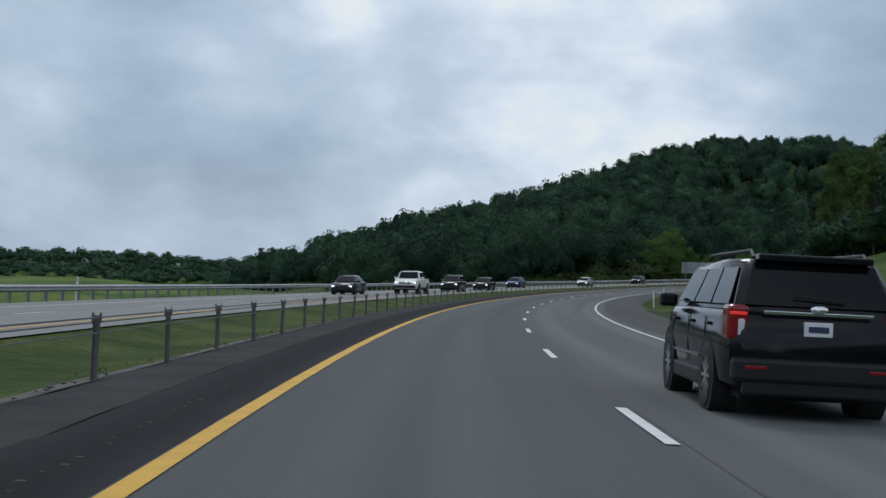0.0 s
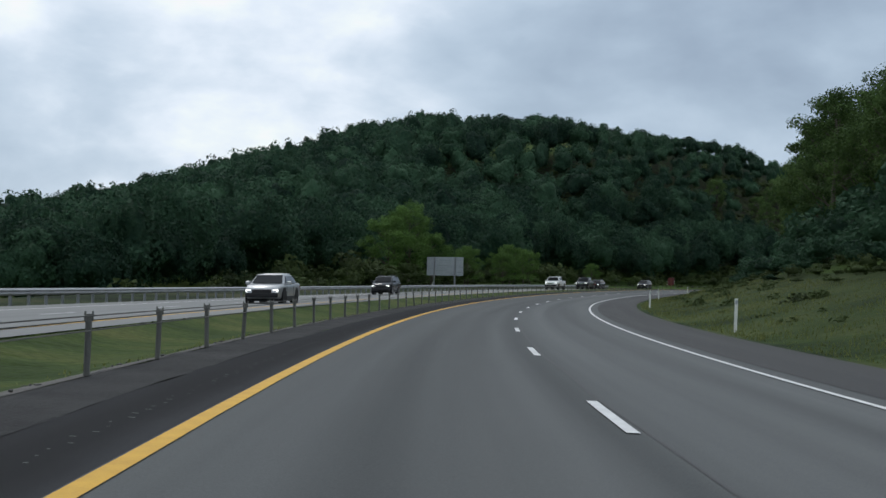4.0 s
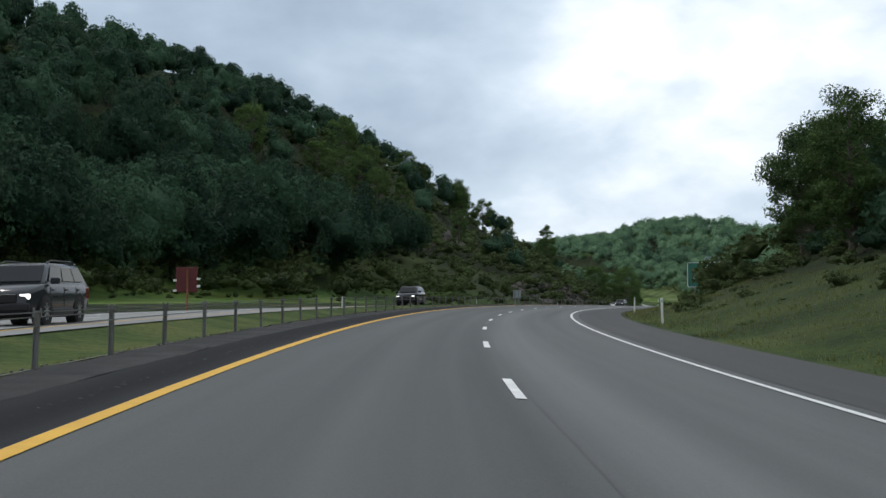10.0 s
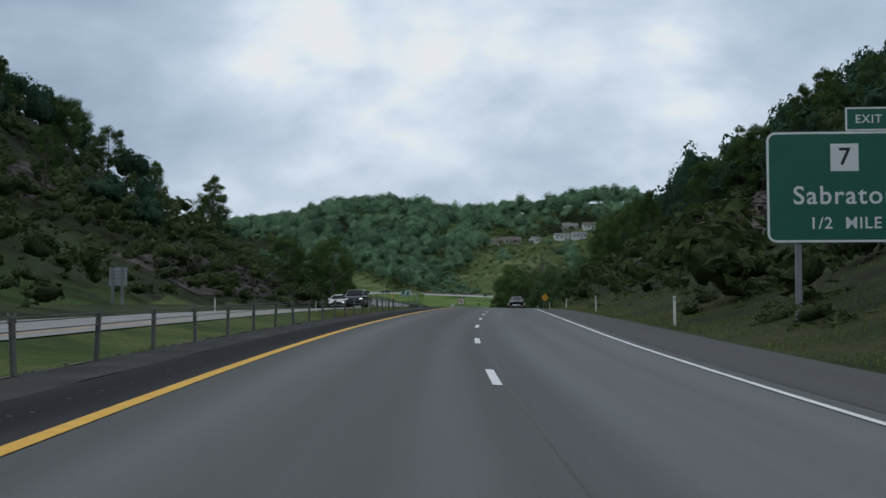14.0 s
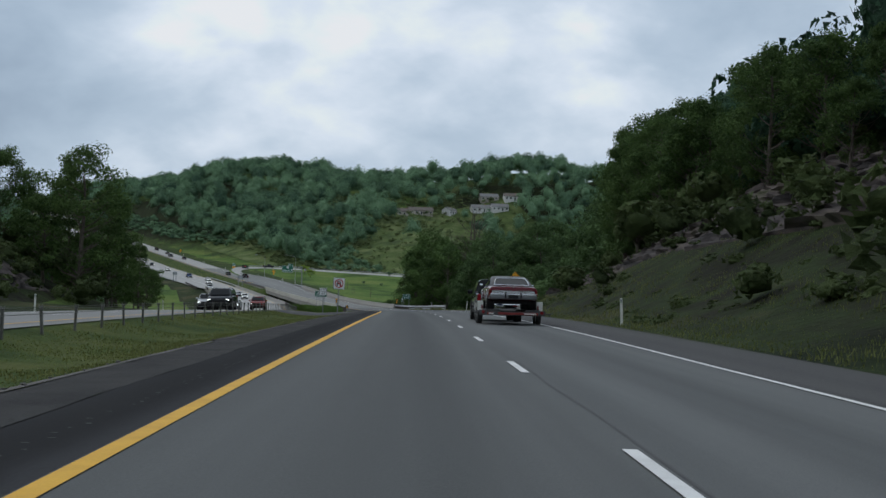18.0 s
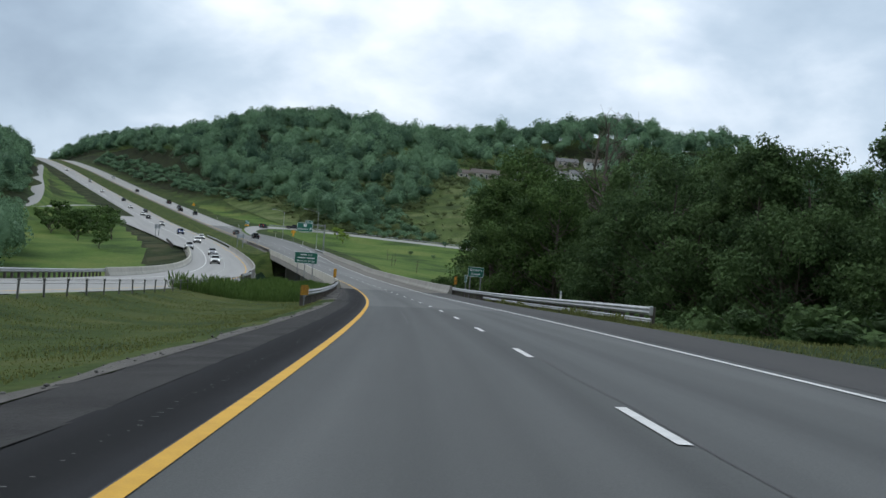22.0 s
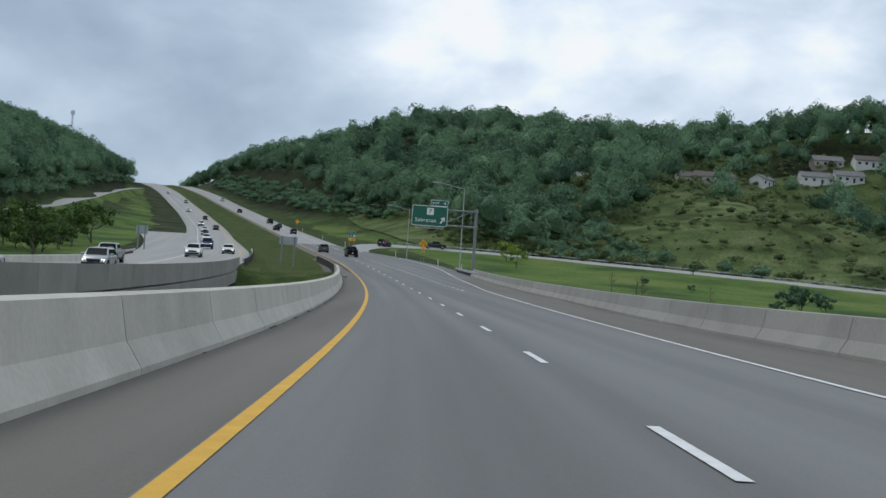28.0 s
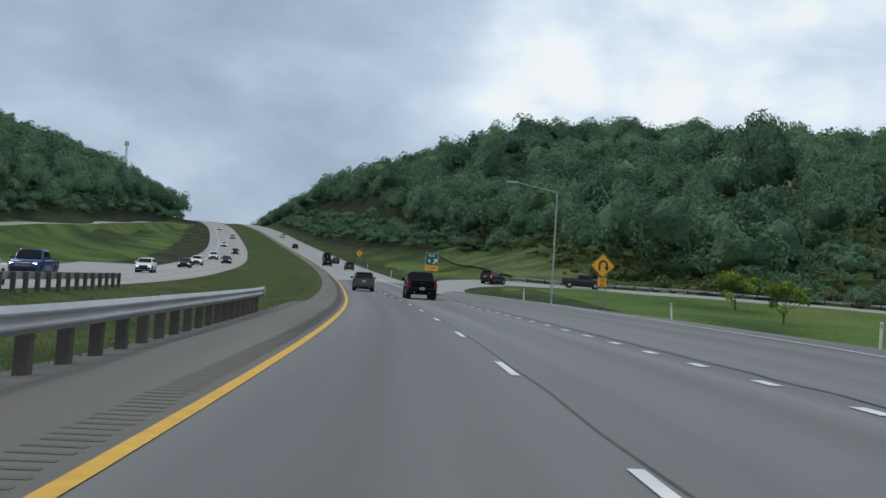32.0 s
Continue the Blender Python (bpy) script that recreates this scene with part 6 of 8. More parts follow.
def exit_panel(root, cx, cz, w, h, lines):
    """A green guide panel with a white border and an exit tab."""
    def sub(o):
        o.matrix_basis = Matrix.Translation((cx, 0, cz)) @ o.matrix_basis
    panel = plate("panel", rounded(w, h, 0.28), -0.02, 0.03, M["sign_green"], root)
    sub(panel)
    sub(ring(w - 0.02, h - 0.02, 0.28, 0.07, -0.026, -0.02, M["sign_white"], root))
    tw = w * 0.49
    tab = plate("exit_tab", [(-tw / 2, 0), (tw / 2, 0), (tw / 2, .72), (-tw / 2, .72)], -0.02, 0.03, M["sign_green"], root)
    tab.matrix_basis = Matrix.Translation((cx + w / 2 - tw / 2, 0, cz + h / 2 + 0.01))
    rg = ring(tw, 0.72, 0.03, 0.05, -0.026, -0.02, M["sign_white"], root, "tab_border")
    rg.matrix_basis = Matrix.Translation((cx + w / 2 - tw / 2, 0, cz + h / 2 + 0.37))
    tx = cx + w / 2 - tw / 2
    lettering("EXIT", 0.36, tx - tw * .2, cz + h / 2 + 0.36, -0.028, M["sign_white"], root)
    lettering("4", 0.5, tx + tw * .3, cz + h / 2 + 0.36, -0.028, M["sign_white"], root)
    for text, size, x, z in lines:
        lettering(text, size, cx + x, cz + z, -0.028, M["sign_white"], root)
    sh = plate("route_shield", [(-.42, -.42), (.42, -.42), (.42, .42), (-.42, .42)], -0.027, -0.02, M["sign_white"], root)
    return sh


def big_sign():
    s, u = 537.2, 14.65
    zb = float(right_z(np.array([s]), np.array([u]))[0])
    z_mid = float(lerp(s, AZ)) + 4.15
    root = thing("exit_sign", spot(s, u, zb) @ pose(0, 0, 0, 0, 0, -2), "large green guide sign for the Sabraton exit on two steel posts", "road sign", "guide signs")
    cz = z_mid - zb
    w, h = 4.7, 3.4
    sh = exit_panel(root, 0, cz, w, h, [("Sabraton", 0.78, 0, -0.28), ("1/2  MILE", 0.5, 0, -1.12)])
    sh.matrix_basis = Matrix.Translation((0, 0, cz + 0.9))
    lettering("7", 0.75, 0, cz + 0.9, -0.03, M["sign_black"], root)
    for x in (-1.4, 1.55):
        post_part(x, 0.13, -1.2 if x < 0 else -0.6, cz + h / 2, 0.09, M["grey_steel"], root)
    return root


def gantry():
    s, u = 1140.0, 15.2
    zb = float(road_z(s, 13.4)) - 0.5
    root = thing("cantilever_sign_gantry", spot(s, u, zb), "grey steel cantilever gantry carrying a green exit sign", "sign gantry")
    H = 8.6
    bm = bmesh.new()
    rod(bm, (0, 0, -1.0), (0, 0, H), 0.2, 0.17, 18)
    part("mast", bm, M["grey_steel"], root)
    bm = bmesh.new()
    rod(bm, (0, 0, -1.0), (0, 0, 0.05), 0.55, 0.55, 18)
    part("footing", bm, M["old_concrete"], root)
    for z in (H - 0.35, H - 2.25):
        bm = bmesh.new()
        rod(bm, (0.1, 0, z), (-7.85, 0, z), 0.11, 0.09, 12)
        part("arm", bm, M["grey_steel"], root)
        bm = bmesh.new()
        bevel_box(bm, -0.28, 0.24, -0.24, 0.24, z - 0.17, z + 0.17, 0.04)
        part("bracket", bm, M["grey_steel"], root)
    for a, b in (((-0.6, 0, H - 0.4), (-4.4, 0, H - 2.25)), ((-0.6, 0, H - 0.4), (-0.6, 0, H - 2.25)), ((-4.4, 0, H - 2.25), (-7.7, 0, H - 0.4)), ((-4.4, 0, H - .4), (-4.4, 0, H - 2.25))):
        bm = bmesh.new()
        rod(bm, a, b, 0.05, 0.05, 8)
        part("brace", bm, M["grey_steel"], root)
    w, h = 4.4, 2.5
    cx, cz = -5.75, H - 1.22
    sh = exit_panel(root, cx, cz, w, h, [("Sabraton", 0.66, -0.45, -0.55)])
    sh.matrix_basis = Matrix.Translation((cx + 0.05, 0, cz + 0.55))
    lettering("7", 0.68, cx + 0.05, cz + 0.55, -0.03, M["sign_black"], root)
    arrow(root, cx + 1.6, cz - 0.45, 0.95, -32, M["sign_white"], -0.028)
    bm = bmesh.new()
    bevel_box(bm, cx - 1.7, cx + 1.7, -0.95, -0.85, cz - h / 2 - 0.32, cz - h / 2 - 0.24)
    part("catwalk_rail", bm, M["steel"], root)
    for x in (-1.6, 0, 1.6):
        bm = bmesh.new()
        rod(bm, (cx + x, 0.05, cz - h / 2), (cx + x, -0.95, cz - h / 2 - 0.28), 0.03)
        part("lamp_bracket", bm, M["steel"], root)
    for x in (-0.8, 0.8):
        bm = bmesh.new()
        bevel_box(bm, cx + x - 0.4, cx + x + 0.4, -1.05, -0.75, cz - h / 2 - 0.24, cz - h / 2 - 0.12, 0.03)
        part("sign_lamp", bm, M["grey_steel"], root)
    # the panel hangs in front of the arms
    for o in root.children:
        if o.name.split(".")[0] in ("panel", "border", "exit_tab", "tab_border", "lettering", "route_shield", "arrow"):
            o.matrix_basis = Matrix.Translation((0, -0.18, 0)) @ o.matrix_basis
    return root


def diamond(s, u, zmid, size, label, symbol, face=0.0, legs=True, sub=None):
    zb = float(right_z(np.array([s]), np.array([max(u, 10.4)]))[0]) if u > 10.4 else float(road_z(s, u))
    cz = zmid - zb
    root = thing("warning_sign", spot(s, u, zb) @ pose(0, 0, 0, 0, 0, face), label, "road sign", "warning signs")
    r = size / math.sqrt(2)
    def turned(o):
        o.matrix_basis = Matrix.Translation((0, 0, cz)) @ pose(0, 0, 0, 0, 45, 0) @ o.matrix_basis
    turned(plate("panel", rounded(size, size, 0.06), -0.02, 0.0, M["sign_yellow"], root))
    turned(ring(size - 0.05, size - 0.05, 0.05, 0.025, -0.024, -0.02, M["sign_black"], root))
    if symbol == "ice":
        for t, sz, x, z in (("WATCH", 0.2, 0, 0.32), ("FOR", 0.15, -.34, 0.06), ("ICE", 0.26, 0.12, 0.06), ("BRIDGE", 0.18, 0, -0.22)):
            lettering(t, sz, x, cz + z, -0.026, M["sign_black"], root)
    elif symbol == "uturn":
        pts = [(-.26, -.34), (-.15, -.34), (-.15, .02)] + [(math.cos(radians(a)) * .17 + .02, .02 + math.sin(radians(a)) * .17) for a in range(165, -1, -15)] + [(.19, -.1), (.08, -.1), (.245, -.34), (.41, -.1), (.3, -.1)] + [(math.cos(radians(a)) * .28 + .02, .02 + math.sin(radians(a)) * .28) for a in range(0, 181, 15)]
        plate("arrow", [(a * size * 0.95, cz + b * size * 0.95 + 0.04) for a, b in pts], -0.026, -0.023, M["sign_black"], root)
    elif symbol == "merge":
        plate("arrow", [(-.05, cz - .3), (.05, cz - .3), (.05, cz + .08), (.14, cz + .08), (0, cz + .34), (-.14, cz + .08), (-.05, cz + .08)], -0.026, -0.023, M["sign_black"], root)
    if sub:
        pl = plate("plaque", rounded(0.62, 0.62, 0.05), -0.02, 0.0, M["sign_yellow"], root)
        pl.matrix_basis = Matrix.Translation((0, 0, cz - r - 0.3))
        lettering("15", 0.34, 0, cz - r - 0.22, -0.026, M["sign_black"], root)
        lettering("MPH", 0.15, 0, cz - r - 0.48, -0.026, M["sign_black"], root)
    for x in ((-0.28, 0.28) if legs else (0,)):
        post_part(x, 0.05, -0.7, cz - r * 0.45, 0.035, M["grey_steel"], root)
    return root


def small_panel(name, s, u, zmid, w, h, label, zb, build, legs, mat, border=None, face=0.0, tilt=0.0):
    cz = zmid - zb
    root = thing(name, spot(s, u, zb) @ pose(0, 0, 0, 0, tilt, face), label, "road sign", "small signs")
    pl = plate("panel", rounded(w, h, min(w, h) * 0.07), -0.02, 0.0, mat, root)
    pl.matrix_basis = Matrix.Translation((0, 0, cz))
    if border:
        b = ring(w - 0.02, h - 0.02, min(w, h) * 0.06, 0.03, -0.024, -0.02, border, root)
        b.matrix_basis = Matrix.Translation((0, 0, cz))
    build(root, cz)
    for x in legs:
        post_part(x, 0.05, -0.8, cz + h * 0.4, 0.045, M["grey_steel"], root)
    return root


big_sign()
gantry()
diamond(765.9, 13.6, float(lerp(765.9, AZ)) + 3.5, 1.15, "yellow diamond sign warning of ice on the bridge", "ice", 0)
diamond(1215.1, 18.2, float(lerp(1215.1, AZ)) + 3.3, 1.25, "yellow diamond sign with a U-turn arrow and a 15 mph plaque", "uturn", 0, sub=True)
diamond(1418, 9.6, float(lerp(1418, AZ)) + 3.2, 1.2, "yellow diamond merge sign beside the climb", "merge", 0)


def no_u_turn(root, cz):
    red, black = M["sign_red"], M["sign_black"]
    n = 32
    a = [(math.cos(2 * math.pi * k / n) * .42, cz + math.sin(2 * math.pi * k / n) * .42) for k in range(n)]
    b = [(math.cos(2 * math.pi * k / n) * .335, cz + math.sin(2 * math.pi * k / n) * .335) for k in range(n)]
    pts = [(.16, -.3), (.06, -.3), (.06, .1)] + [(math.cos(radians(q)) * .08 - .02, .1 + math.sin(radians(q)) * .08) for q in range(15, 181, 15)] + [(-.1, -.02), (-.02, -.02), (-.15, -.28), (-.28, -.02), (-.2, -.02), (-.2, .1)] + [(math.cos(radians(q)) * .18 - .02, .1 + math.sin(radians(q)) * .18) for q in range(180, -1, -15)]
    plate("u_turn_arrow", [(x, cz + z) for x, z in pts][::-1], -0.024, -0.021, black, root)
    obj("red_ring", [(x, -0.028, z) for x, z in a + b], [(k, (k + 1) % n, n + (k + 1) % n, n + k) for k in range(n)], red, root)
    c = .30
    plate("red_slash", [(-c - .03, cz + c - .03), (-c + .03, cz + c + .03), (c + .03, cz - c + .03), (c - .03, cz - c - .03)], -0.03, -0.026, red, root)


zz = float(median_z(760.7, -4.6, 0))
small_panel("no_u_turn_sign", 760.7, -4.15, float(lerp(760.7, AZ)) + 2.6, 1.12, 1.12, "white no-U-turn sign with a red ring on a leaning post", zz, no_u_turn, (0,), M["sign_white"], M["sign_black"], 0, 2)
zz = float(median_z(767, -6.6, 0))
small_panel("authorized_vehicles_sign", 770, -5.9, float(lerp(770, AZ)) + 1.9, 0.78, 0.78, "small white sign for authorized vehicles only", zz,
            lambda r, cz: [lettering(t, 0.15, 0, cz + z, -0.026, M["sign_black"], r, squeeze=q) for t, z, q in (("AUTHORIZED", .22, .74), ("VEHICLES", .0, .85), ("ONLY", -.22, .9))], (0,), M["sign_white"], M["sign_black"])
zz = float(right_z(np.array([908.6]), np.array([12.6]))[0])
small_panel("creek_sign", 908.5, 12.15, float(lerp(908.6, AZ)) + 2.75, 1.65, 1.02, "green sign naming Deckers Creek on two posts", max(zz, float(lerp(908, AZ)) - 1.5),
            lambda r, cz: [lettering("Deckers", 0.34, 0, cz + .2, -0.026, M["sign_white"], r), lettering("Creek", 0.34, 0, cz - .22, -0.026, M["sign_white"], r)], (-.55, .55), M["sign_green"], M["sign_white"])
zz = float(lerp(921, AZ)) - 1.6
small_panel("bridge_name_sign", 919.5, -5.6, float(lerp(920, AZ)) + 2.95, 2.55, 1.25, "green memorial bridge sign on three steel posts", zz,
            lambda r, cz: [bars([(-.3, cz + .34, .72, .12), (-.52, cz, .86, .12), (.52, cz, .9, .12)], r, M["sign_white"], -0.026), lettering("and", 0.26, .42, cz + .34, -0.026, M["sign_white"], r), lettering("Memorial Bridge", 0.26, 0, cz - .35, -0.026, M["sign_white"], r)], (-.9, -.1, .8), M["sign_green"], M["sign_white"])
def exit_gore(r, cz):
    lettering("EXIT", 0.34, 0, cz + .38, -0.026, M["sign_white"], r)
    lettering("4", 0.6, -.3, cz - .25, -0.026, M["sign_white"], r)
    arrow(r, .38, cz - .25, 0.8, -35, M["sign_white"], -0.026)
    pl = plate("plaque", [(-.75, -.28), (.75, -.28), (.75, .28), (-.75, .28)], -0.02, 0.0, M["sign_yellow"], r)
    pl.matrix_basis = Matrix.Translation((0, 0, cz - 1.05))
    lettering("15 MPH", 0.3, 0, cz - 1.05, -0.026, M["sign_black"], r)


small_panel("gore_sign", 1270.4, 10.3, float(lerp(1270, AZ)) + 3.6, 1.5, 1.45, "green exit 4 gore sign with a yellow speed plaque", float(road_z(1270.4, 10.3)) - .3, exit_gore, (-.5, .5), M["sign_green"], M["sign_white"])


def object_marker(s, u, zb, w, h, cz, slope, label, turn=0):
    root = thing("object_marker", spot(s, u, zb) @ pose(0, 0, 0, 0, 0, turn), label, "road sign", "object markers")
    pl = plate("panel", rounded(w, h, 0.03), -0.02, 0.0, M["sign_yellow"], root)
    pl.matrix_basis = Matrix.Translation((0, 0, cz))
    k = -h / 2 - w
    while k < h / 2 + w:
        a = [(-w / 2, k), (w / 2, k + slope * w), (w / 2, k + slope * w + h * 0.12), (-w / 2, k + h * 0.12)]
        a = [(x, min(max(z, -h / 2), h / 2)) for x, z in a]
        if abs(a[0][1] - a[3][1]) + abs(a[1][1] - a[2][1]) > 0.01:
            pl = plate("stripe", a, -0.025, -0.021, M["sign_black"], root)
            pl.matrix_basis = Matrix.Translation((0, 0, cz))
        k += h * 0.24
    post_part(0, 0.04, -0.6, cz, 0.03, M["grey_steel"], root)


object_marker(915.5, -2.35, float(road_z(914, -2)), 0.33, 0.95, 1.55, -1, "black and yellow striped marker at the parapet's end")
object_marker(914.5, 10.75, float(road_z(914, 10)), 0.33, 0.95, 1.5, 1, "black and yellow striped marker on the outer parapet")
object_marker(842.6, -3.25, float(road_z(843, -2)), 0.4, 0.5, 0.62, -1, "black and yellow striped end marker of the guardrail")
small_panel("mile_marker", 916.5, 12.1, float(road_z(914, 10)) + 1.75, 0.28, 0.85, "narrow green mile marker plate", float(road_z(914, 10)) - .5,
            lambda r, cz: [lettering("4", .24, 0, cz + .1, -0.026, M["sign_white"], r), lettering("2", .24, 0, cz - .22, -0.026, M["sign_white"], r)], (0,), M["sign_green"], M["sign_white"])


def sign_back(name, s, u, zmid, w, h, label, zb, legs, ribs):
    """The rear of a sign meant for the opposite traffic: ribbed panel on posts."""
    root = thing(name, spot(s, u, zb), label, "road sign", "sign backs")
    cz = zmid - zb
    n = max(2, ribs)
    for k in range(n):
        bm = bmesh.new()
        z0 = cz - h / 2 + h * k / n
        bevel_box(bm, -w / 2, w / 2, 0.0, 0.04, z0 + 0.012, z0 + h / n - 0.012, 0.008)
        part("panel_strip", bm, M["alu"], root)
    for x in legs:
        bm = bmesh.new()
        bevel_box(bm, x - 0.1, x + 0.1, -0.22, -0.02, -0.8, cz + h / 2 + 0.02, 0.01)
        part("post", bm, M["grey_steel"], root)


sign_back("sign_back", 339, -28.9, float(lerp(339, AZ)) + 3.3, 6.1, 2.95, "ribbed aluminium back of a large road sign on two posts", float(left_z(np.array([339.]), np.array([11.]))[0]), (-1.75, 1.7), 11)
sign_back("sign_back", 600, -27, float(lerp(600, AZ)) + 2.6, 1.5, 1.5, "grey back of a small road sign", float(left_z(np.array([600.]), np.array([8.]))[0]), (-.4, .4), 5)
sign_back("sign_back", 1150, -7.5, float(road_z(1150, -2.6)) + 2.85, 2.3, 1.05, "grey back of a sign standing on the median", float(median_z(1150, -7.5, 0)), (-.8, .8), 4)
sign_back("sign_back", 1185, -29.5, float(lerp(1185, AZ)) + 2.6, 1.8, 1.3, "grey back of a sign on the island", float(west_z(1185, -24)) - .5, (-.5, .5), 4)

# dark red board on a rust-brown post beyond the opposite carriageway
s, u = 441, -19.2
root = thing("red_roadside_board", spot(s, u, float(west_z(s, -18)) - 0.2), "dark red board on a rust-brown post beside the opposite road", "road sign")
bm = bmesh.new()
bevel_box(bm, -0.75, 0.75, 0.0, 0.12, 1.4, 3.1, 0.03)
part("board", bm, M["red_box"], root)
post_part(0.1, -0.08, -0.5, 2.9, 0.06, M["rust"], root)
for x, z in ((-.8, 2.2), (.85, 2.3), (.85, 1.8), (-.8, 1.5)):
    bm = bmesh.new()
    bevel_box(bm, x - .12, x + .12, -.06, 0.06, z - .08, z + .08, .02)
    part("clip", bm, M["white_plastic"], root)


# delineators
def delineator_mesh():
    bm = bmesh.new()
    bevel_box(bm, -0.055, 0.055, -0.012, 0.012, -0.3, 1.22, 0.01)
    me = bpy.data.meshes.new("delineator_post")
    bm.to_mesh(me)
    bm.free()
    me.materials.append(M["white_plastic"])
    return me


def reflector_mesh():
    bm = bmesh.new()
    bevel_box(bm, -0.04, 0.04, -0.02, -0.012, 1.02, 1.16, 0.004)
    me = bpy.data.meshes.new("reflector")
    bm.to_mesh(me)
    bm.free()
    me.materials.append(M["alu"])
    return me


DEL, REF = delineator_mesh(), reflector_mesh()


def delineator(s, u, z):
    root = thing("delineator", spot(s, u, z) @ pose(0, 0, 0, rng.normal(0, 1.5), rng.normal(0, 2.0), 0), "slim white delineator post beside the road", "delineator", "delineators")
    for nm, me in (("stake", DEL), ("reflector", REF)):
        o = new(nm, me)
        o.parent = root


for s in (50, 97, 142.6, 187.5, 235, 282.6, 326, 369.6, 415, 460, 507.6, 548, 589.7, 640, 692, 745, 793.4, 849.3, 1165, 1195, 1240, 1300, 1360, 1420):
    u = 11.0 if s < 1000 else float(edge_right(s)) + 1.4
    delineator(s, u, float(rz(np.array([s]), np.array([u]), 2)[0]) if s > 1000 else float(road_z(s, 10.2)) - .05)
for s in np.arange(60, 830, 60.0):
    delineator(s, float(inner(s)) - WB - 1.1, float(west_z(s, inner(s) - WB)) - 0.15)


# ---- ramps, lamp posts, houses and the mast ----
def ramp(name, pts, width, material, label, lift=0.06, bank=0.0):
    p = np.array(pts, float)
    t = np.linspace(0, len(p) - 1, 90)
    s, u = np.interp(t, np.arange(len(p)), p[:, 0]), np.interp(t, np.arange(len(p)), p[:, 1])
    k = np.ones(9) / 9
    s[4:-4], u[4:-4] = np.convolve(s, k, "valid"), np.convolve(u, k, "valid")
    dz = np.interp(t, np.arange(len(p)), p[:, 2])
    c = place(s, u, 0)
    tan = np.gradient(c[:, :2], axis=0)
    tan /= np.linalg.norm(tan, axis=1)[:, None]
    nrm = np.stack([tan[:, 1], -tan[:, 0]], 1)
    gz = ground_z(c[:, 0], c[:, 1])
    kk = np.ones(13) / 13
    gz[6:-6] = np.convolve(gz, kk, "valid")
    v = []
    for o, drop in ((-width / 2 - 5, -2.0), (-width / 2, 0), (width / 2, 0), (width / 2 + 5, -2.0)):
        vx, vy = c[:, 0] + nrm[:, 0] * o, c[:, 1] + nrm[:, 1] * o
        v.append(np.column_stack([vx, vy, ground_z(vx, vy) - 0.5 if drop else gz + dz + lift - o * bank]))
    v = np.stack(v, 1).reshape(-1, 3)
    n = len(t)
    mid = [(i * 4 + 1, i * 4 + 2, i * 4 + 6, i * 4 + 5) for i in range(n - 1)]
    side = [(i * 4 + k, i * 4 + k + 1, i * 4 + 5 + k, i * 4 + 4 + k) for i in range(n - 1) for k in (0, 2)]
    me_ob = obj(name, v, mid + side, [material, M["bank"]], smooth=False)
    me_ob.data.polygons.foreach_set("material_index", np.array([0] * len(mid) + [1] * len(side), dtype=np.int32))
    tagged(me_ob, label, "road", kind="structure")
    return c, gz + dz + lift


exit_line, exit_z = ramp("exit_ramp", [(1236, 11.0, .5), (1262, 12.6, .5), (1284, 15.5, .5), (1298, 22, .5), (1305, 33, .5), (1297, 48, .5), (1288, 61, .5), (1271, 87, .5), (1254, 114, .5), (1237, 140, .5), (1220, 167, .5), (1204, 193, .5), (1189, 220, .5), (1165, 262, .5)], 8.6, M["opposite"], "pale concrete exit ramp curling back round a grass island", bank=0.1)
root = thing("guardrail", pose(float(exit_line[30][0]), float(exit_line[30][1]), float(exit_z[30])), "weathered steel guardrail along the outer edge of the exit ramp", "guardrail", "guardrails")
tan = np.gradient(exit_line[:, :2], axis=0)
tan /= np.linalg.norm(tan, axis=1)[:, None]
out = exit_line[:, :2] + np.stack([-tan[:, 1], tan[:, 0]], 1) * 5.2 - exit_line[30, :2]
up = exit_z - exit_z[30] + 0.35
span = np.arange(24, 72)
sec = ((-.05, .45), (.03, .52), (-.05, .6), (.03, .68), (-.05, .75), (-.09, .75), (-.02, .68), (-.09, .6), (-.02, .52), (-.09, .45))
nn = np.stack([-tan[:, 1], tan[:, 0]], 1)
obj("rail", np.concatenate([[(out[i, 0] - nn[i, 0] * a, out[i, 1] - nn[i, 1] * a, up[i] + b) for a, b in sec] for i in span]),
    [(r * 10 + k, r * 10 + (k + 1) % 10, r * 10 + 10 + (k + 1) % 10, r * 10 + 10 + k) for r in range(len(span) - 1) for k in range(10)], M["steel"], root)
for i in span[::1]:
    bm = bmesh.new()
    bevel_box(bm, out[i, 0] - .07, out[i, 0] + .07, out[i, 1] - .07, out[i, 1] + .07, up[i] - 1.4, up[i] + .72)
    part("post", bm, M["timber"], root)
ramp("entry_ramp_west", [(1830, -29, .3), (1778, -33, .35), (1650, -47, .2), (1536, -58, .15), (1384, -66, .15), (1291, -70, .2), (1200, -80, .3), (1100, -100, 1)], 6.0, M["opposite"], "pale entry ramp of the opposite carriageway")
ramp("island_road", [(1200, -27.5, .3), (1260, -29, .35), (1330, -31, .35), (1385, -33.5, .35), (1404, -37, .4), (1398, -42, .4), (1352, -55, .5), (1285, -67, .5), (1230, -82, .6)], 5.0, M["opposite"], "narrow ramp curling round the grass island")
tagged(strip("west_merge_lane", 1112, 1330, 4, [lambda s: inner(s) - WB - np.interp(s, [1112, 1140, 1260, 1330], [0.3, 3.5, 8.0, 12.0]), lambda s: inner(s) - WB + 0.2], on_west(-0.006), M["opposite"]), "pale merging lane of the opposite carriageway", "road", kind="structure")
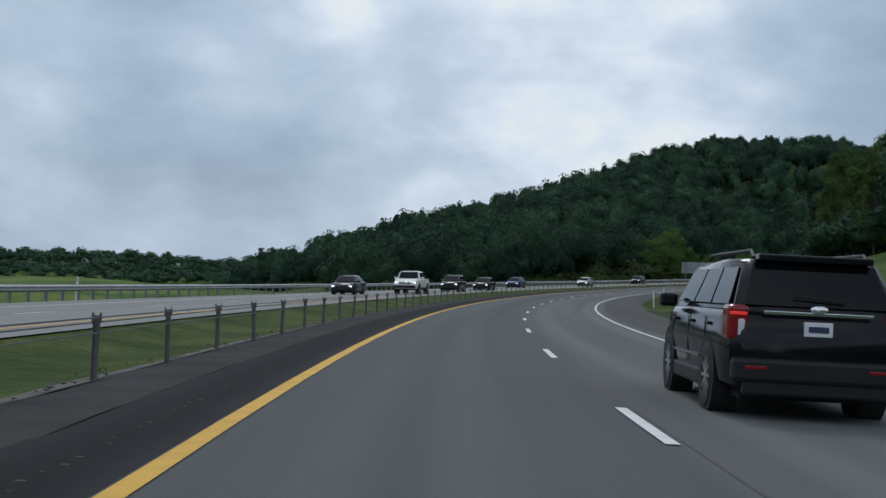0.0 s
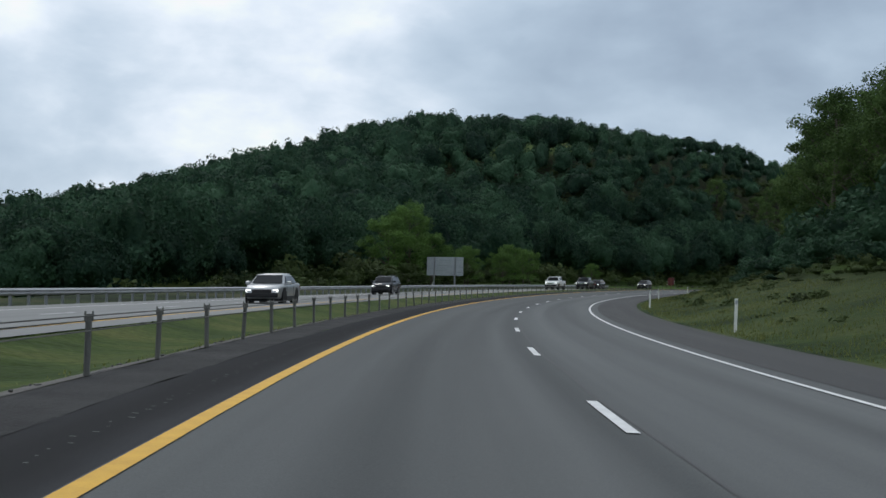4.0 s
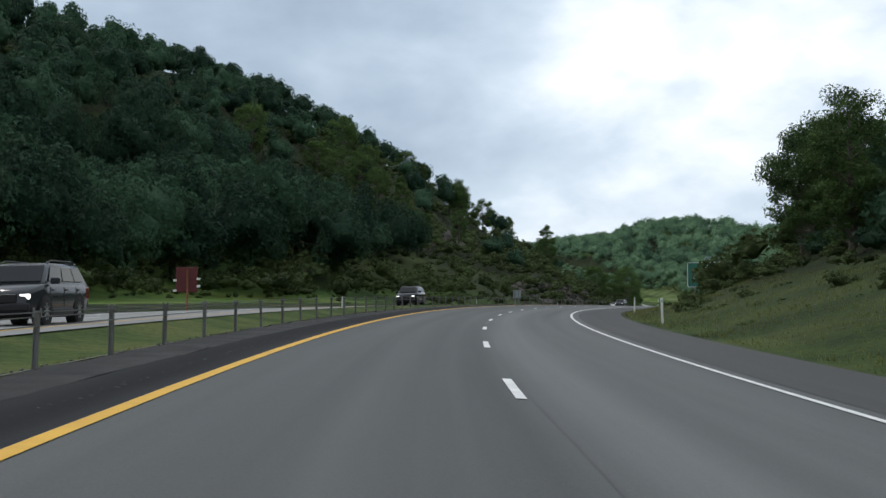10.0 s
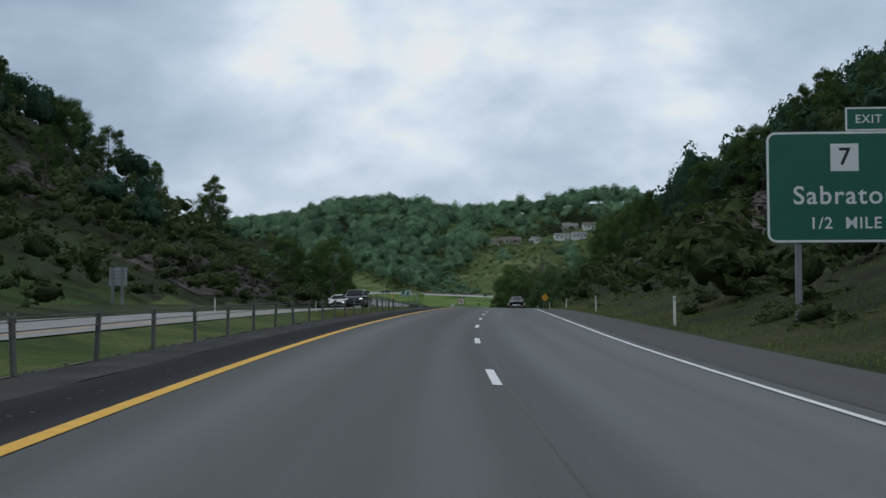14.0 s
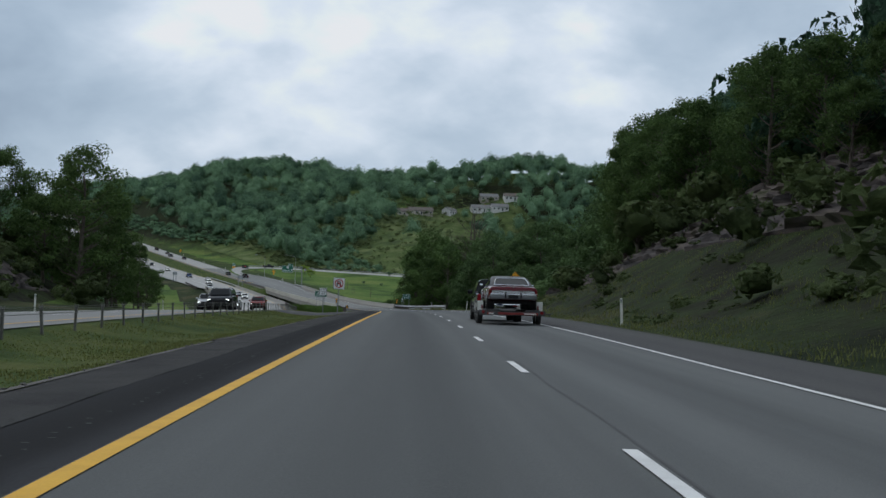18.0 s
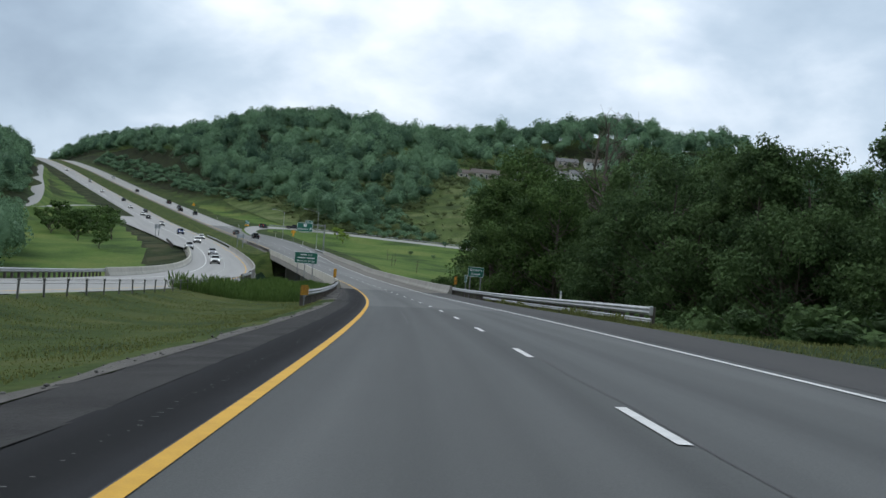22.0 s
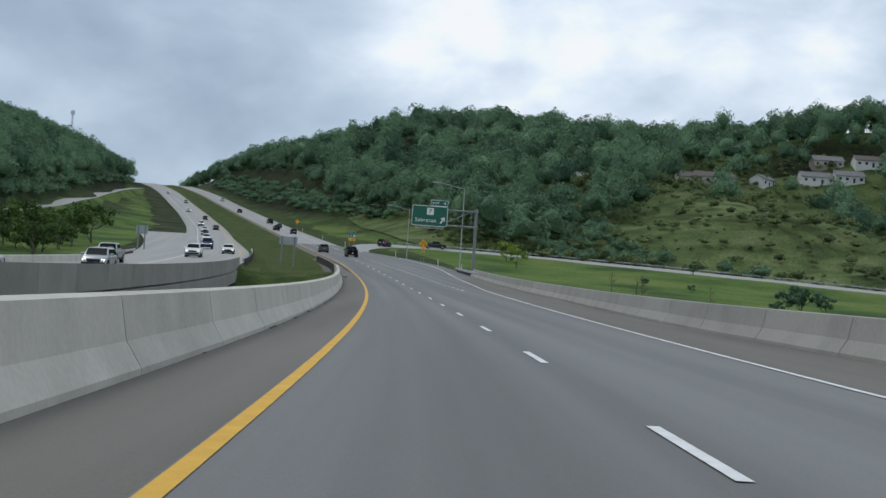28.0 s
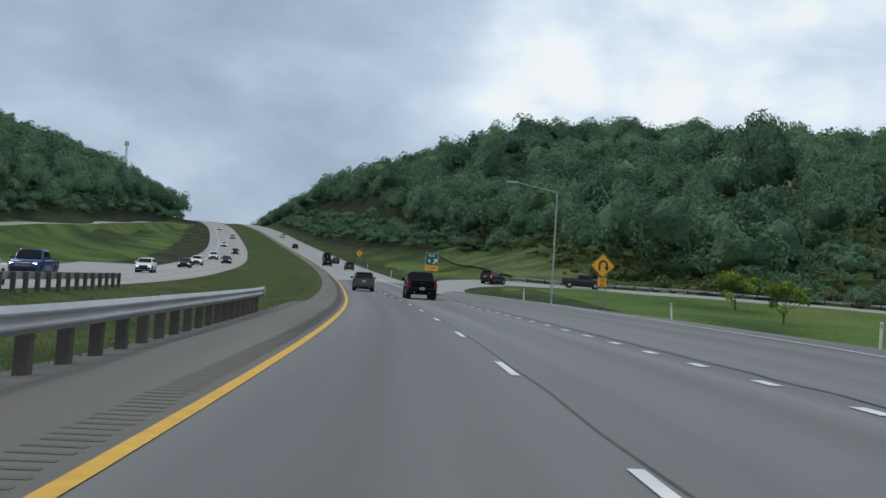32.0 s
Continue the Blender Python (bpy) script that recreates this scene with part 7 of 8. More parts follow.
tagged(strip("crossover", 753, 776, 1.0, [lambda s: inner(s) + 0.1, lambda s: (inner(s) - 2.0) / 2, -1.95], lambda s, u, i: np.where(i == 1, np.maximum(median_z(s, u, 0) + .12, road_z(s, -2) - .25), np.where(i == 0, west_z(s, u) + .01, road_z(s, u) + .012)) - 0.6 * np.clip((np.abs(s - 764.5) - 8.5) / 3, 0, 1) ** 2, M["shoulder"]), "worn asphalt crossover through the median", "road", kind="structure")


def lamp_post(s, u, tall, arm, label, turn=0):
    p = place(s, u, 0)
    root = thing("street_lamp", spot(s, u, float(ground_z(p[None, 0], p[None, 1])[0])) @ pose(0, 0, 0, 0, 0, turn), label, "street lamp", "street lamps")
    bm = bmesh.new()
    rod(bm, (0, 0, -.5), (0, 0, tall), 0.1, 0.05, 10)
    part("pole", bm, M["steel"], root)
    bm = bmesh.new()
    rod(bm, (0, 0, tall - .1), (arm, 0, tall + .5), 0.05, 0.035, 8)
    part("arm", bm, M["steel"], root)
    bm = bmesh.new()
    bevel_box(bm, min(arm, arm * 1.35), max(arm, arm * 1.35), -.17, .17, tall + .42, tall + .6, .06)
    part("lamp_head", bm, M["alu"], root)


lamp_post(1232.5, 17.6, 11.0, -3.3, "tall grey lamp post by the exit ramp")
lamp_post(1158, 15.95, 13.0, -3.3, "tall grey lamp post beside the sign gantry")

M.update(siding_a=surface("white_siding", (0.45, 0.45, 0.44), (0.6, 0.6, 0.59), 1, 6, 0.8), siding_b=surface("tan_siding", (0.32, 0.29, 0.25), (0.43, 0.4, 0.35), 1, 6, 0.8), siding_c=surface("brick_wall", (0.2, 0.09, 0.06), (0.33, 0.16, 0.11), 2, 10, 0.9),
         roof_a=surface("grey_shingle", (0.1, 0.1, 0.105), (0.2, 0.2, 0.2), 2, 8, 0.9), roof_b=surface("brown_shingle", (0.075, 0.062, 0.055), (0.14, 0.12, 0.108), 2, 8, 0.9), pane=plain("dark_pane", (0.02, 0.025, 0.03), 0.08), trim=plain("white_trim", (0.75, 0.75, 0.73), 0.6))


def house(s, u, w, dp, storeys, wall, roof, turn, label):
    p = place(s, u, 0)
    z = float(ground_z(p[None, 0], p[None, 1])[0])
    root = thing("house", spot(s, u, z - 0.7) @ pose(0, 0, 0, 0, 0, turn), label, "house", "houses on the terrace")
    hh = 2.8 * storeys + 0.3
    bm = bmesh.new()
    bevel_box(bm, -w / 2, w / 2, -dp / 2, dp / 2, -2.5, hh)
    for q in (-1, 1):
        a = [bm.verts.new((q * w / 2, -dp / 2, hh)), bm.verts.new((q * w / 2, dp / 2, hh)), bm.verts.new((q * w / 2, 0, hh + dp * .28))]
        bm.faces.new(a if q > 0 else a[::-1])
    part("wall", bm, wall, root)
    bm = bmesh.new()
    e, t = 0.45, 0.16
    for q in (-1, 1):
        v = [bm.verts.new(c) for c in ((-w / 2 - e, q * (dp / 2 + e), hh - e * .56), (w / 2 + e, q * (dp / 2 + e), hh - e * .56), (w / 2 + e, 0, hh + dp * .28 + .02), (-w / 2 - e, 0, hh + dp * .28 + .02))]
        v2 = [bm.verts.new(k.co + Vector((0, 0, t))) for k in v]
        for f in (v[::-1], v2, (v[0], v[1], v2[1], v2[0]), (v[1], v[2], v2[2], v2[1]), (v[3], v[0], v2[0], v2[3])):
            bm.faces.new(f)
    bmesh.ops.recalc_face_normals(bm, faces=bm.faces[:])
    part("roof", bm, roof, root)
    bm = bmesh.new()
    bevel_box(bm, w * .2, w * .2 + .55, -.3, .3, hh, hh + dp * .28 + 0.55, .03)
    part("chimney", bm, M["siding_c"], root)
    n = max(2, int(w / 3))
    for fl in range(storeys):
        for k in range(n):
            x = -w / 2 + w * (k + .5) / n
            for side in (-1, 1):
                door = fl == 0 and k == n // 2 and side < 0
                ww, wh, zc = (1.0, 2.1, 1.1) if door else (1.3, 1.25, 1.7 + fl * 2.8)
                bm = bmesh.new()
                bevel_box(bm, x - ww / 2 - .08, x + ww / 2 + .08, side * (dp / 2 + .02) - .04, side * (dp / 2 + .02) + .04, zc - wh / 2 - .08, zc + wh / 2 + .08)
                fr = part("door" if door else "window", bm, M["trim"], root)
                bm = bmesh.new()
                bevel_box(bm, x - ww / 2, x + ww / 2, side * (dp / 2 + .05) - .02, side * (dp / 2 + .05) + .02, zc - wh / 2, zc + wh / 2)
                part("pane", bm, M["pane"], fr)
    return root


for k, (s, u, w, dp, st, wall, roof, turn, lab) in enumerate((
        (1467, 130, 10, 7, 1, "siding_a", "roof_a", -6, "white bungalow beside the wood's edge"), (1468, 173, 9, 7, 1, "siding_b", "roof_b", -10, "small tan house with a brown roof"),
        (1476, 189, 17, 8, 1, "siding_b", "roof_b", -10, "long tan ranch house with a brown roof"), (1477, 212, 9, 7, 1, "siding_a", "roof_a", 30, "small white bungalow with a grey gable"),
        (1474, 235, 14, 8, 1, "siding_a", "roof_a", -12, "long white single-storey house with a grey roof"), (1469, 247, 12, 8, 1, "siding_a", "roof_a", -12, "white single-storey house at the terrace's end"),
        (1487, 248, 13, 8, 1, "siding_b", "roof_a", -14, "pale house up the slope behind the bungalows"), (1478, 262, 12, 8, 1, "siding_a", "roof_b", -15, "white house among the trees"))):
    house(s, u, w, dp, st, M[wall], M[roof], turn, lab)

# lattice mast on the left hill
p = np.array([1055.0, 1621.0])
z = float(ground_z(p[None, 0], p[None, 1])[0])
root = thing("radio_mast", pose(p[0], p[1], z) @ Matrix.Diagonal((1, 1, max(0.5, (133 - z) / 44), 1)), "slim lattice radio mast on the wooded hill", "mast")
for k in range(3):
    a = 2 * math.pi * k / 3
    bm = bmesh.new()
    rod(bm, (math.cos(a) * 1.6, math.sin(a) * 1.6, -1), (math.cos(a) * .5, math.sin(a) * .5, 44), .14, .1, 6)
    part("leg", bm, M["grey_steel"], root)
    for j in range(11):
        z0, z1 = j * 4, j * 4 + 4
        r0, r1 = 1.6 - 1.1 * z0 / 44, 1.6 - 1.1 * z1 / 44
        b = 2 * math.pi * (k + 1) / 3
        bm = bmesh.new()
        rod(bm, (math.cos(a) * r0, math.sin(a) * r0, z0), (math.cos(b) * r1, math.sin(b) * r1, z1), .07, .07, 4)
        part("brace", bm, M["grey_steel"], root)
for k in range(6):
    bm = bmesh.new()
    a = k * math.pi / 3
    bevel_box(bm, math.cos(a) * 1.3 - .25, math.cos(a) * 1.3 + .25, math.sin(a) * 1.3 - .25, math.sin(a) * 1.3 + .25, 40, 43, .05)
    part("antenna", bm, M["alu"], root)


# bare shale faces in the cuttings
def shale_face(name, s0, s1, cols, uf, zf, side, label):
    """A cut face of layered rock: each bed juts out over the weaker one below it."""
    s = np.arange(s0, s1, 1.0)
    n = len(cols)
    v = []
    for c in cols:
        u, z = uf(s, c), zf(s, c)
        e = np.clip(np.minimum((s - s0) / 25, (s1 - s) / 25), 0, 1) * min(1, c / .08, (1 - c) / .08)
        bed = (z - road_z(s, 7)) / (1.9 + 0.5 * np.sin(s * .013)) + 0.035 * s * .4 + 0.35 * lumps(s, 0 * s + c * 9, 9.0)
        f = bed - np.floor(bed)
        jut = np.where(f > .25, (f - .25) / .75, 0) ** 1.6 * (0.9 + 0.5 * np.sin(np.floor(bed) * 2.4)) + lumps(s, c * 60 + 0 * s, 3.0) * 0.35 + rng.normal(0, 0.12, len(s))
        v.append(place(s, u - side * jut * e, z + np.where(e > 0, 0.35 * e + 0.3 * jut * e, -1.2)))
    v = np.stack(v, 1).reshape(-1, 3)
    r = np.arange(len(s) - 1)[:, None] * n + np.arange(n - 1)
    f = np.stack([r, r + 1, r + n + 1, r + n], -1).reshape(-1, 4)
    return tagged(obj(name, v, f, M["strata"]), label, "rock", kind="structure")


def strata(name):
    """Thin tilted beds of dark shale, with pale scree and moss on the ledges."""
    m, t, b = nodes_of(name)
    co, mp, n1, n2, mx = t.nodes.new("ShaderNodeTexCoord"), t.nodes.new("ShaderNodeMapping"), t.nodes.new("ShaderNodeTexNoise"), t.nodes.new("ShaderNodeTexNoise"), t.nodes.new("ShaderNodeMath")
    mp.inputs["Scale"].default_value, mp.inputs["Rotation"].default_value = (0.1, 0.1, 1.6), (0.03, 0.03, 0)
    t.links.new(co.outputs["Object"], mp.inputs[0])
    t.links.new(mp.outputs[0], n1.inputs["Vector"])
    t.links.new(co.outputs["Object"], n2.inputs["Vector"])
    n1.inputs["Scale"].default_value, n1.inputs["Detail"].default_value = 1.0, 8
    n2.inputs["Scale"].default_value, n2.inputs["Detail"].default_value = 0.45, 9
    mx.operation = "MULTIPLY_ADD"; mx.inputs[1].default_value = 0.55
    half = t.nodes.new("ShaderNodeMath"); half.operation = "MULTIPLY"; half.inputs[1].default_value = 0.45
    t.links.new(n2.outputs["Fac"], half.inputs[0])
    t.links.new(n1.outputs["Fac"], mx.inputs[0]); t.links.new(half.outputs[0], mx.inputs[2])
    r = t.nodes.new("ShaderNodeValToRGB")
    r.color_ramp.elements.new(0.5); r.color_ramp.elements.new(0.6)
    for e, (p, c) in zip(r.color_ramp.elements, ((0.38, (0.02, 0.018, 0.018)), (0.47, (0.06, 0.052, 0.05)), (0.55, (0.095, 0.08, 0.072)), (0.66, (0.05, 0.056, 0.026)))):
        e.position, e.color = p, (*c, 1)
    t.links.new(mx.outputs[0], r.inputs[0]); t.links.new(r.outputs[0], b.inputs["Base Color"])
    b.inputs["Roughness"].default_value, b.inputs["Specular IOR Level"].default_value = 0.95, 0.15
    bp = t.nodes.new("ShaderNodeBump"); bp.inputs["Strength"].default_value, bp.inputs["Distance"].default_value = 1.0, 0.35
    t.links.new(mx.outputs[0], bp.inputs["Height"]); t.links.new(bp.outputs[0], b.inputs["Normal"])
    return m


M["strata"] = strata("layered_shale")


CF = np.linspace(0, 1, 46)


def face_u(s, c):
    return np.interp(s, [505, 600, 680, 740, 782], [27, 24, 21, 18.5, 17.5]) + c * np.interp(s, [505, 600, 700, 782], [8, 10, 12, 9])


shale_face("shale_face_right", 505, 786, CF, face_u, lambda s, c: right_z(s, face_u(s, c)), 1, "bare dark brown shale face of the road cutting")
shale_face("shale_face_left", 640, 775, CF, lambda s, c: inner(s) - WB - 12 - c * 11, lambda s, c: left_z(s, 12 + c * 11), -1, "bare dark shale face on the slope across the road")
shale_face("shale_ledge_left", 560, 690, CF[::2], lambda s, c: inner(s) - WB - 40 - c * 9, lambda s, c: left_z(s, 40 + c * 9), -1, "bare shale ledge high on the slope across the road")

# ---- vehicles ----
def paint(name, col, rough=0.14, metal=0.0):
    m, t, b = nodes_of(name)
    n = t.nodes.new("ShaderNodeTexNoise")
    n.inputs["Scale"].default_value, n.inputs["Detail"].default_value = 2.5, 6
    co = t.nodes.new("ShaderNodeTexCoord")
    t.links.new(co.outputs["Object"], n.inputs["Vector"])
    r = t.nodes.new("ShaderNodeMapRange")
    r.inputs["To Min"].default_value, r.inputs["To Max"].default_value = rough * 0.8, rough * 1.5
    t.links.new(n.outputs["Fac"], r.inputs[0])
    t.links.new(r.outputs[0], b.inputs["Roughness"])
    b.inputs["Base Color"].default_value, b.inputs["Metallic"].default_value = (*col, 1), metal
    b.inputs["Coat Weight"].default_value, b.inputs["Coat Roughness"].default_value = 0.0, 0.05
    b.inputs["Specular IOR Level"].default_value = 0.28
    return m


M.update(
    car_black=paint("black_paint", (0.003, 0.004, 0.007), 0.1), car_dark=paint("dark_grey_paint", (0.03, 0.033, 0.038)), car_grey=paint("grey_green_paint", (0.07, 0.08, 0.08)),
    car_silver=paint("silver_paint", (0.4, 0.41, 0.42), 0.3, 0.6), car_white=paint("white_paint_gloss", (0.72, 0.72, 0.7), 0.3, 0.0), car_blue=paint("blue_paint", (0.02, 0.05, 0.16)),
    car_red=paint("red_paint", (0.16, 0.018, 0.018)), car_maroon=paint("maroon_paint", (0.085, 0.006, 0.012), 0.16, 0.15), vinyl=surface("black_vinyl", (0.007, 0.007, 0.008), (0.016, 0.016, 0.017), 3, 60, 0.45, bump=0.15, depth=0.003),
    glass=plain("tinted_glass", (0.004, 0.005, 0.006), 0.03, 0.0, spec=0.2), rubber=surface("tyre_rubber", (0.012, 0.012, 0.012), (0.03, 0.03, 0.03), 4, 30, 0.85, bump=0.2, depth=0.004),
    rim=plain("alloy_rim", (0.5, 0.51, 0.52), 0.3, 0.9), chrome=plain("chrome", (0.72, 0.73, 0.74), 0.08, 1.0), black_trim=plain("black_plastic", (0.012, 0.012, 0.013), 0.5, spec=0.3),
    lamp_red=plain("red_lens", (0.2, 0.006, 0.01), 0.12, coat=0.3), lamp_clear=plain("clear_lens", (0.6, 0.62, 0.63), 0.12, coat=0.5), head_on=plain("lit_headlamp", (0.95, 0.95, 0.9), 0.2, emit=2.0),
    tail_on=plain("lit_tail_lamp", (0.8, 0.03, 0.02), 0.3, emit=0.35), under=plain("underbody", (0.012, 0.012, 0.012), 0.9), trailer_red=surface("red_trailer_strip", (0.16, 0.012, 0.01), (0.25, 0.025, 0.02), 3, 20, 0.6), trailer_grey=surface("grey_trailer_steel", (0.045, 0.045, 0.048), (0.11, 0.11, 0.11), 3, 20, 0.6, metal=0.4),
    dull_steel=plain("dull_dark_chrome", (0.16, 0.165, 0.17), 0.3, 0.8),
    plate_white=plain("plate_white", (0.66, 0.68, 0.7), 0.5), plate_ink=plain("plate_ink", (0.02, 0.03, 0.08), 0.5),
)


def wheel_meshes(r, w, spokes):
    prof = [(r * .62, -w / 2 * .9), (r * .9, -w / 2), (r * .975, -w / 2 * .86), (r, -w / 2 * .55), (r, w / 2 * .55), (r * .975, w / 2 * .86), (r * .9, w / 2), (r * .62, w / 2 * .9)]
    n = 24
    v, f = [], []
    for k in range(n):
        a = 2 * math.pi * k / n
        v += [(x, math.cos(a) * q, math.sin(a) * q) for q, x in prof]
    m = len(prof)
    f = [(k * m + j, k * m + j + 1, ((k + 1) % n) * m + j + 1, ((k + 1) % n) * m + j) for k in range(n) for j in range(m - 1)]
    ty = bpy.data.meshes.new("tyre")
    ty.from_pydata(v, [], f)
    ty.materials.append(M["rubber"])
    ty.shade_smooth()
    bm = bmesh.new()
    for x in (-1, 1):
        rod(bm, (x * w * .2, 0, 0), (x * w * .28, 0, 0), r * .63, r * .63, 24)
    rod(bm, (-w * .46, 0, 0), (w * .46, 0, 0), r * .11, r * .11, 10)
    for k in range(spokes):
        a = 2 * math.pi * k / spokes
        for x in (-1, 1):
            g = bmesh.ops.create_cube(bm, size=1, matrix=pose(x * w * .4, 0, 0) @ Matrix.Rotation(a, 4, "X") @ Matrix.Translation((0, r * .36, 0)) @ Matrix.Diagonal((w * .1, r * .52, r * (.16 if spokes < 8 else .09), 1)))
    bmesh.ops.recalc_face_normals(bm, faces=bm.faces[:])
    rm = bpy.data.meshes.new("rim")
    bm.to_mesh(rm)
    bm.free()
    rm.materials.append(M["rim"])
    bm = bmesh.new()
    for x in (-1, 1):
        rod(bm, (x * w * .16, 0, 0), (x * w * .19, 0, 0), r * .62, r * .62, 20)
    dk = bpy.data.meshes.new("brake_disc")
    bm.to_mesh(dk)
    bm.free()
    dk.materials.append(M["under"])
    return ty, rm, dk


WHEELS = {"suv": wheel_meshes(0.38, 0.25, 10), "truck": wheel_meshes(0.41, 0.27, 6), "car": wheel_meshes(0.33, 0.21, 7), "trailer": wheel_meshes(0.33, 0.2, 5)}


def wheel(root, kind, x, y, r):
    hub = new("wheel")
    hub.parent = root
    hub.matrix_basis = pose(x, y, r)
    hub.empty_display_size = 0.1
    for nm, me in zip(("tyre", "rim", "brake_disc"), WHEELS[kind]):
        o = new(nm, me)
        o.parent = hub


def loft(name, secs, mat, root, cap=True, label=""):
    """secs: rows of (y, ring of (x, z))."""
    m = len(secs[0][1])
    v = [(x, y, z) for y, ring_ in secs for x, z in ring_]
    f = [(i * m + k, i * m + (k + 1) % m, (i + 1) * m + (k + 1) % m, (i + 1) * m + k) for i in range(len(secs) - 1) for k in range(m)]
    f += [tuple(range(m))[::-1], tuple((len(secs) - 1) * m + k for k in range(m))]
    o = obj(name, v, f, mat, root, label)
    bm = bmesh.new()
    bm.from_mesh(o.data)
    bmesh.ops.recalc_face_normals(bm, faces=bm.faces[:])
    for e in bm.edges:
        e.smooth = e.calc_face_angle(0) < 0.75
    for q in bm.faces:
        q.smooth = True
    bm.to_mesh(o.data)
    bm.free()
    return o


def body_ring(w, zb, zt, zm=None, top=0.9, shoulder=0.07):
    zm = zm if zm is not None else zb + (zt - zb) * 0.55
    half = [(w * .86, zb), (w * .97, zb + .1), (w, zm), (w * .985, zt - shoulder * 1.6), (w * (top + .05), zt - shoulder * .35), (w * top, zt)]
    return half + [(-x, z) for x, z in half[::-1]]


def quad_part(name, pts, mat, root, thick=0.012, label=""):
    """A thin plate on four or more corners, with its own thickness along the normal."""
    p = [Vector(q) for q in pts]
    n = (p[1] - p[0]).cross(p[2] - p[1]).normalized() * thick
    k = len(p)
    v = [q - n * .3 for q in p] + [q + n for q in p]
    f = [tuple(range(k))[::-1], tuple(range(k, 2 * k))] + [(i, (i + 1) % k, (i + 1) % k + k, i + k) for i in range(k)]
    return obj(name, v, f, mat, root, label)


def box_part(name, root, mat, x0, x1, y0, y1, z0, z1, bevel=0.015, label=""):
    bm = bmesh.new()
    bevel_box(bm, x0, x1, y0, y1, z0, z1, bevel)
    return part(name, bm, mat, root, label)


SPEC = {
    # length, width, wheelbase, tyre radius, belt, roof, hood z, hood y, windscreen base/top y, rear roof/base y, rear deck z
    "suv": dict(L=5.0, W=1.0, wb=2.86, off=0.02, r=.38, kind="suv", belt=1.16, roof=1.75, nose=.98, cowl=1.45, wt=.72, rr=-2.12, rb=-2.44, deck=1.16, zb=.27, top=.74),
    "crossover": dict(L=4.5, W=.92, wb=2.65, off=0.02, r=.35, kind="suv", belt=1.08, roof=1.63, nose=.92, cowl=1.3, wt=.55, rr=-1.75, rb=-2.16, deck=1.08, zb=.25, top=.72),
    "sedan": dict(L=4.8, W=.92, wb=2.78, off=0.05, r=.33, kind="car", belt=.93, roof=1.44, nose=.8, cowl=1.25, wt=.42, rr=-1.05, rb=-1.85, deck=.98, zb=.2, top=.68),
    "pickup": dict(L=5.85, W=1.01, wb=3.65, off=0.0, r=.41, kind="truck", belt=1.24, roof=1.88, nose=1.12, cowl=1.52, wt=.92, rr=-.62, rb=-.72, deck=1.26, zb=.4, top=.78),
}


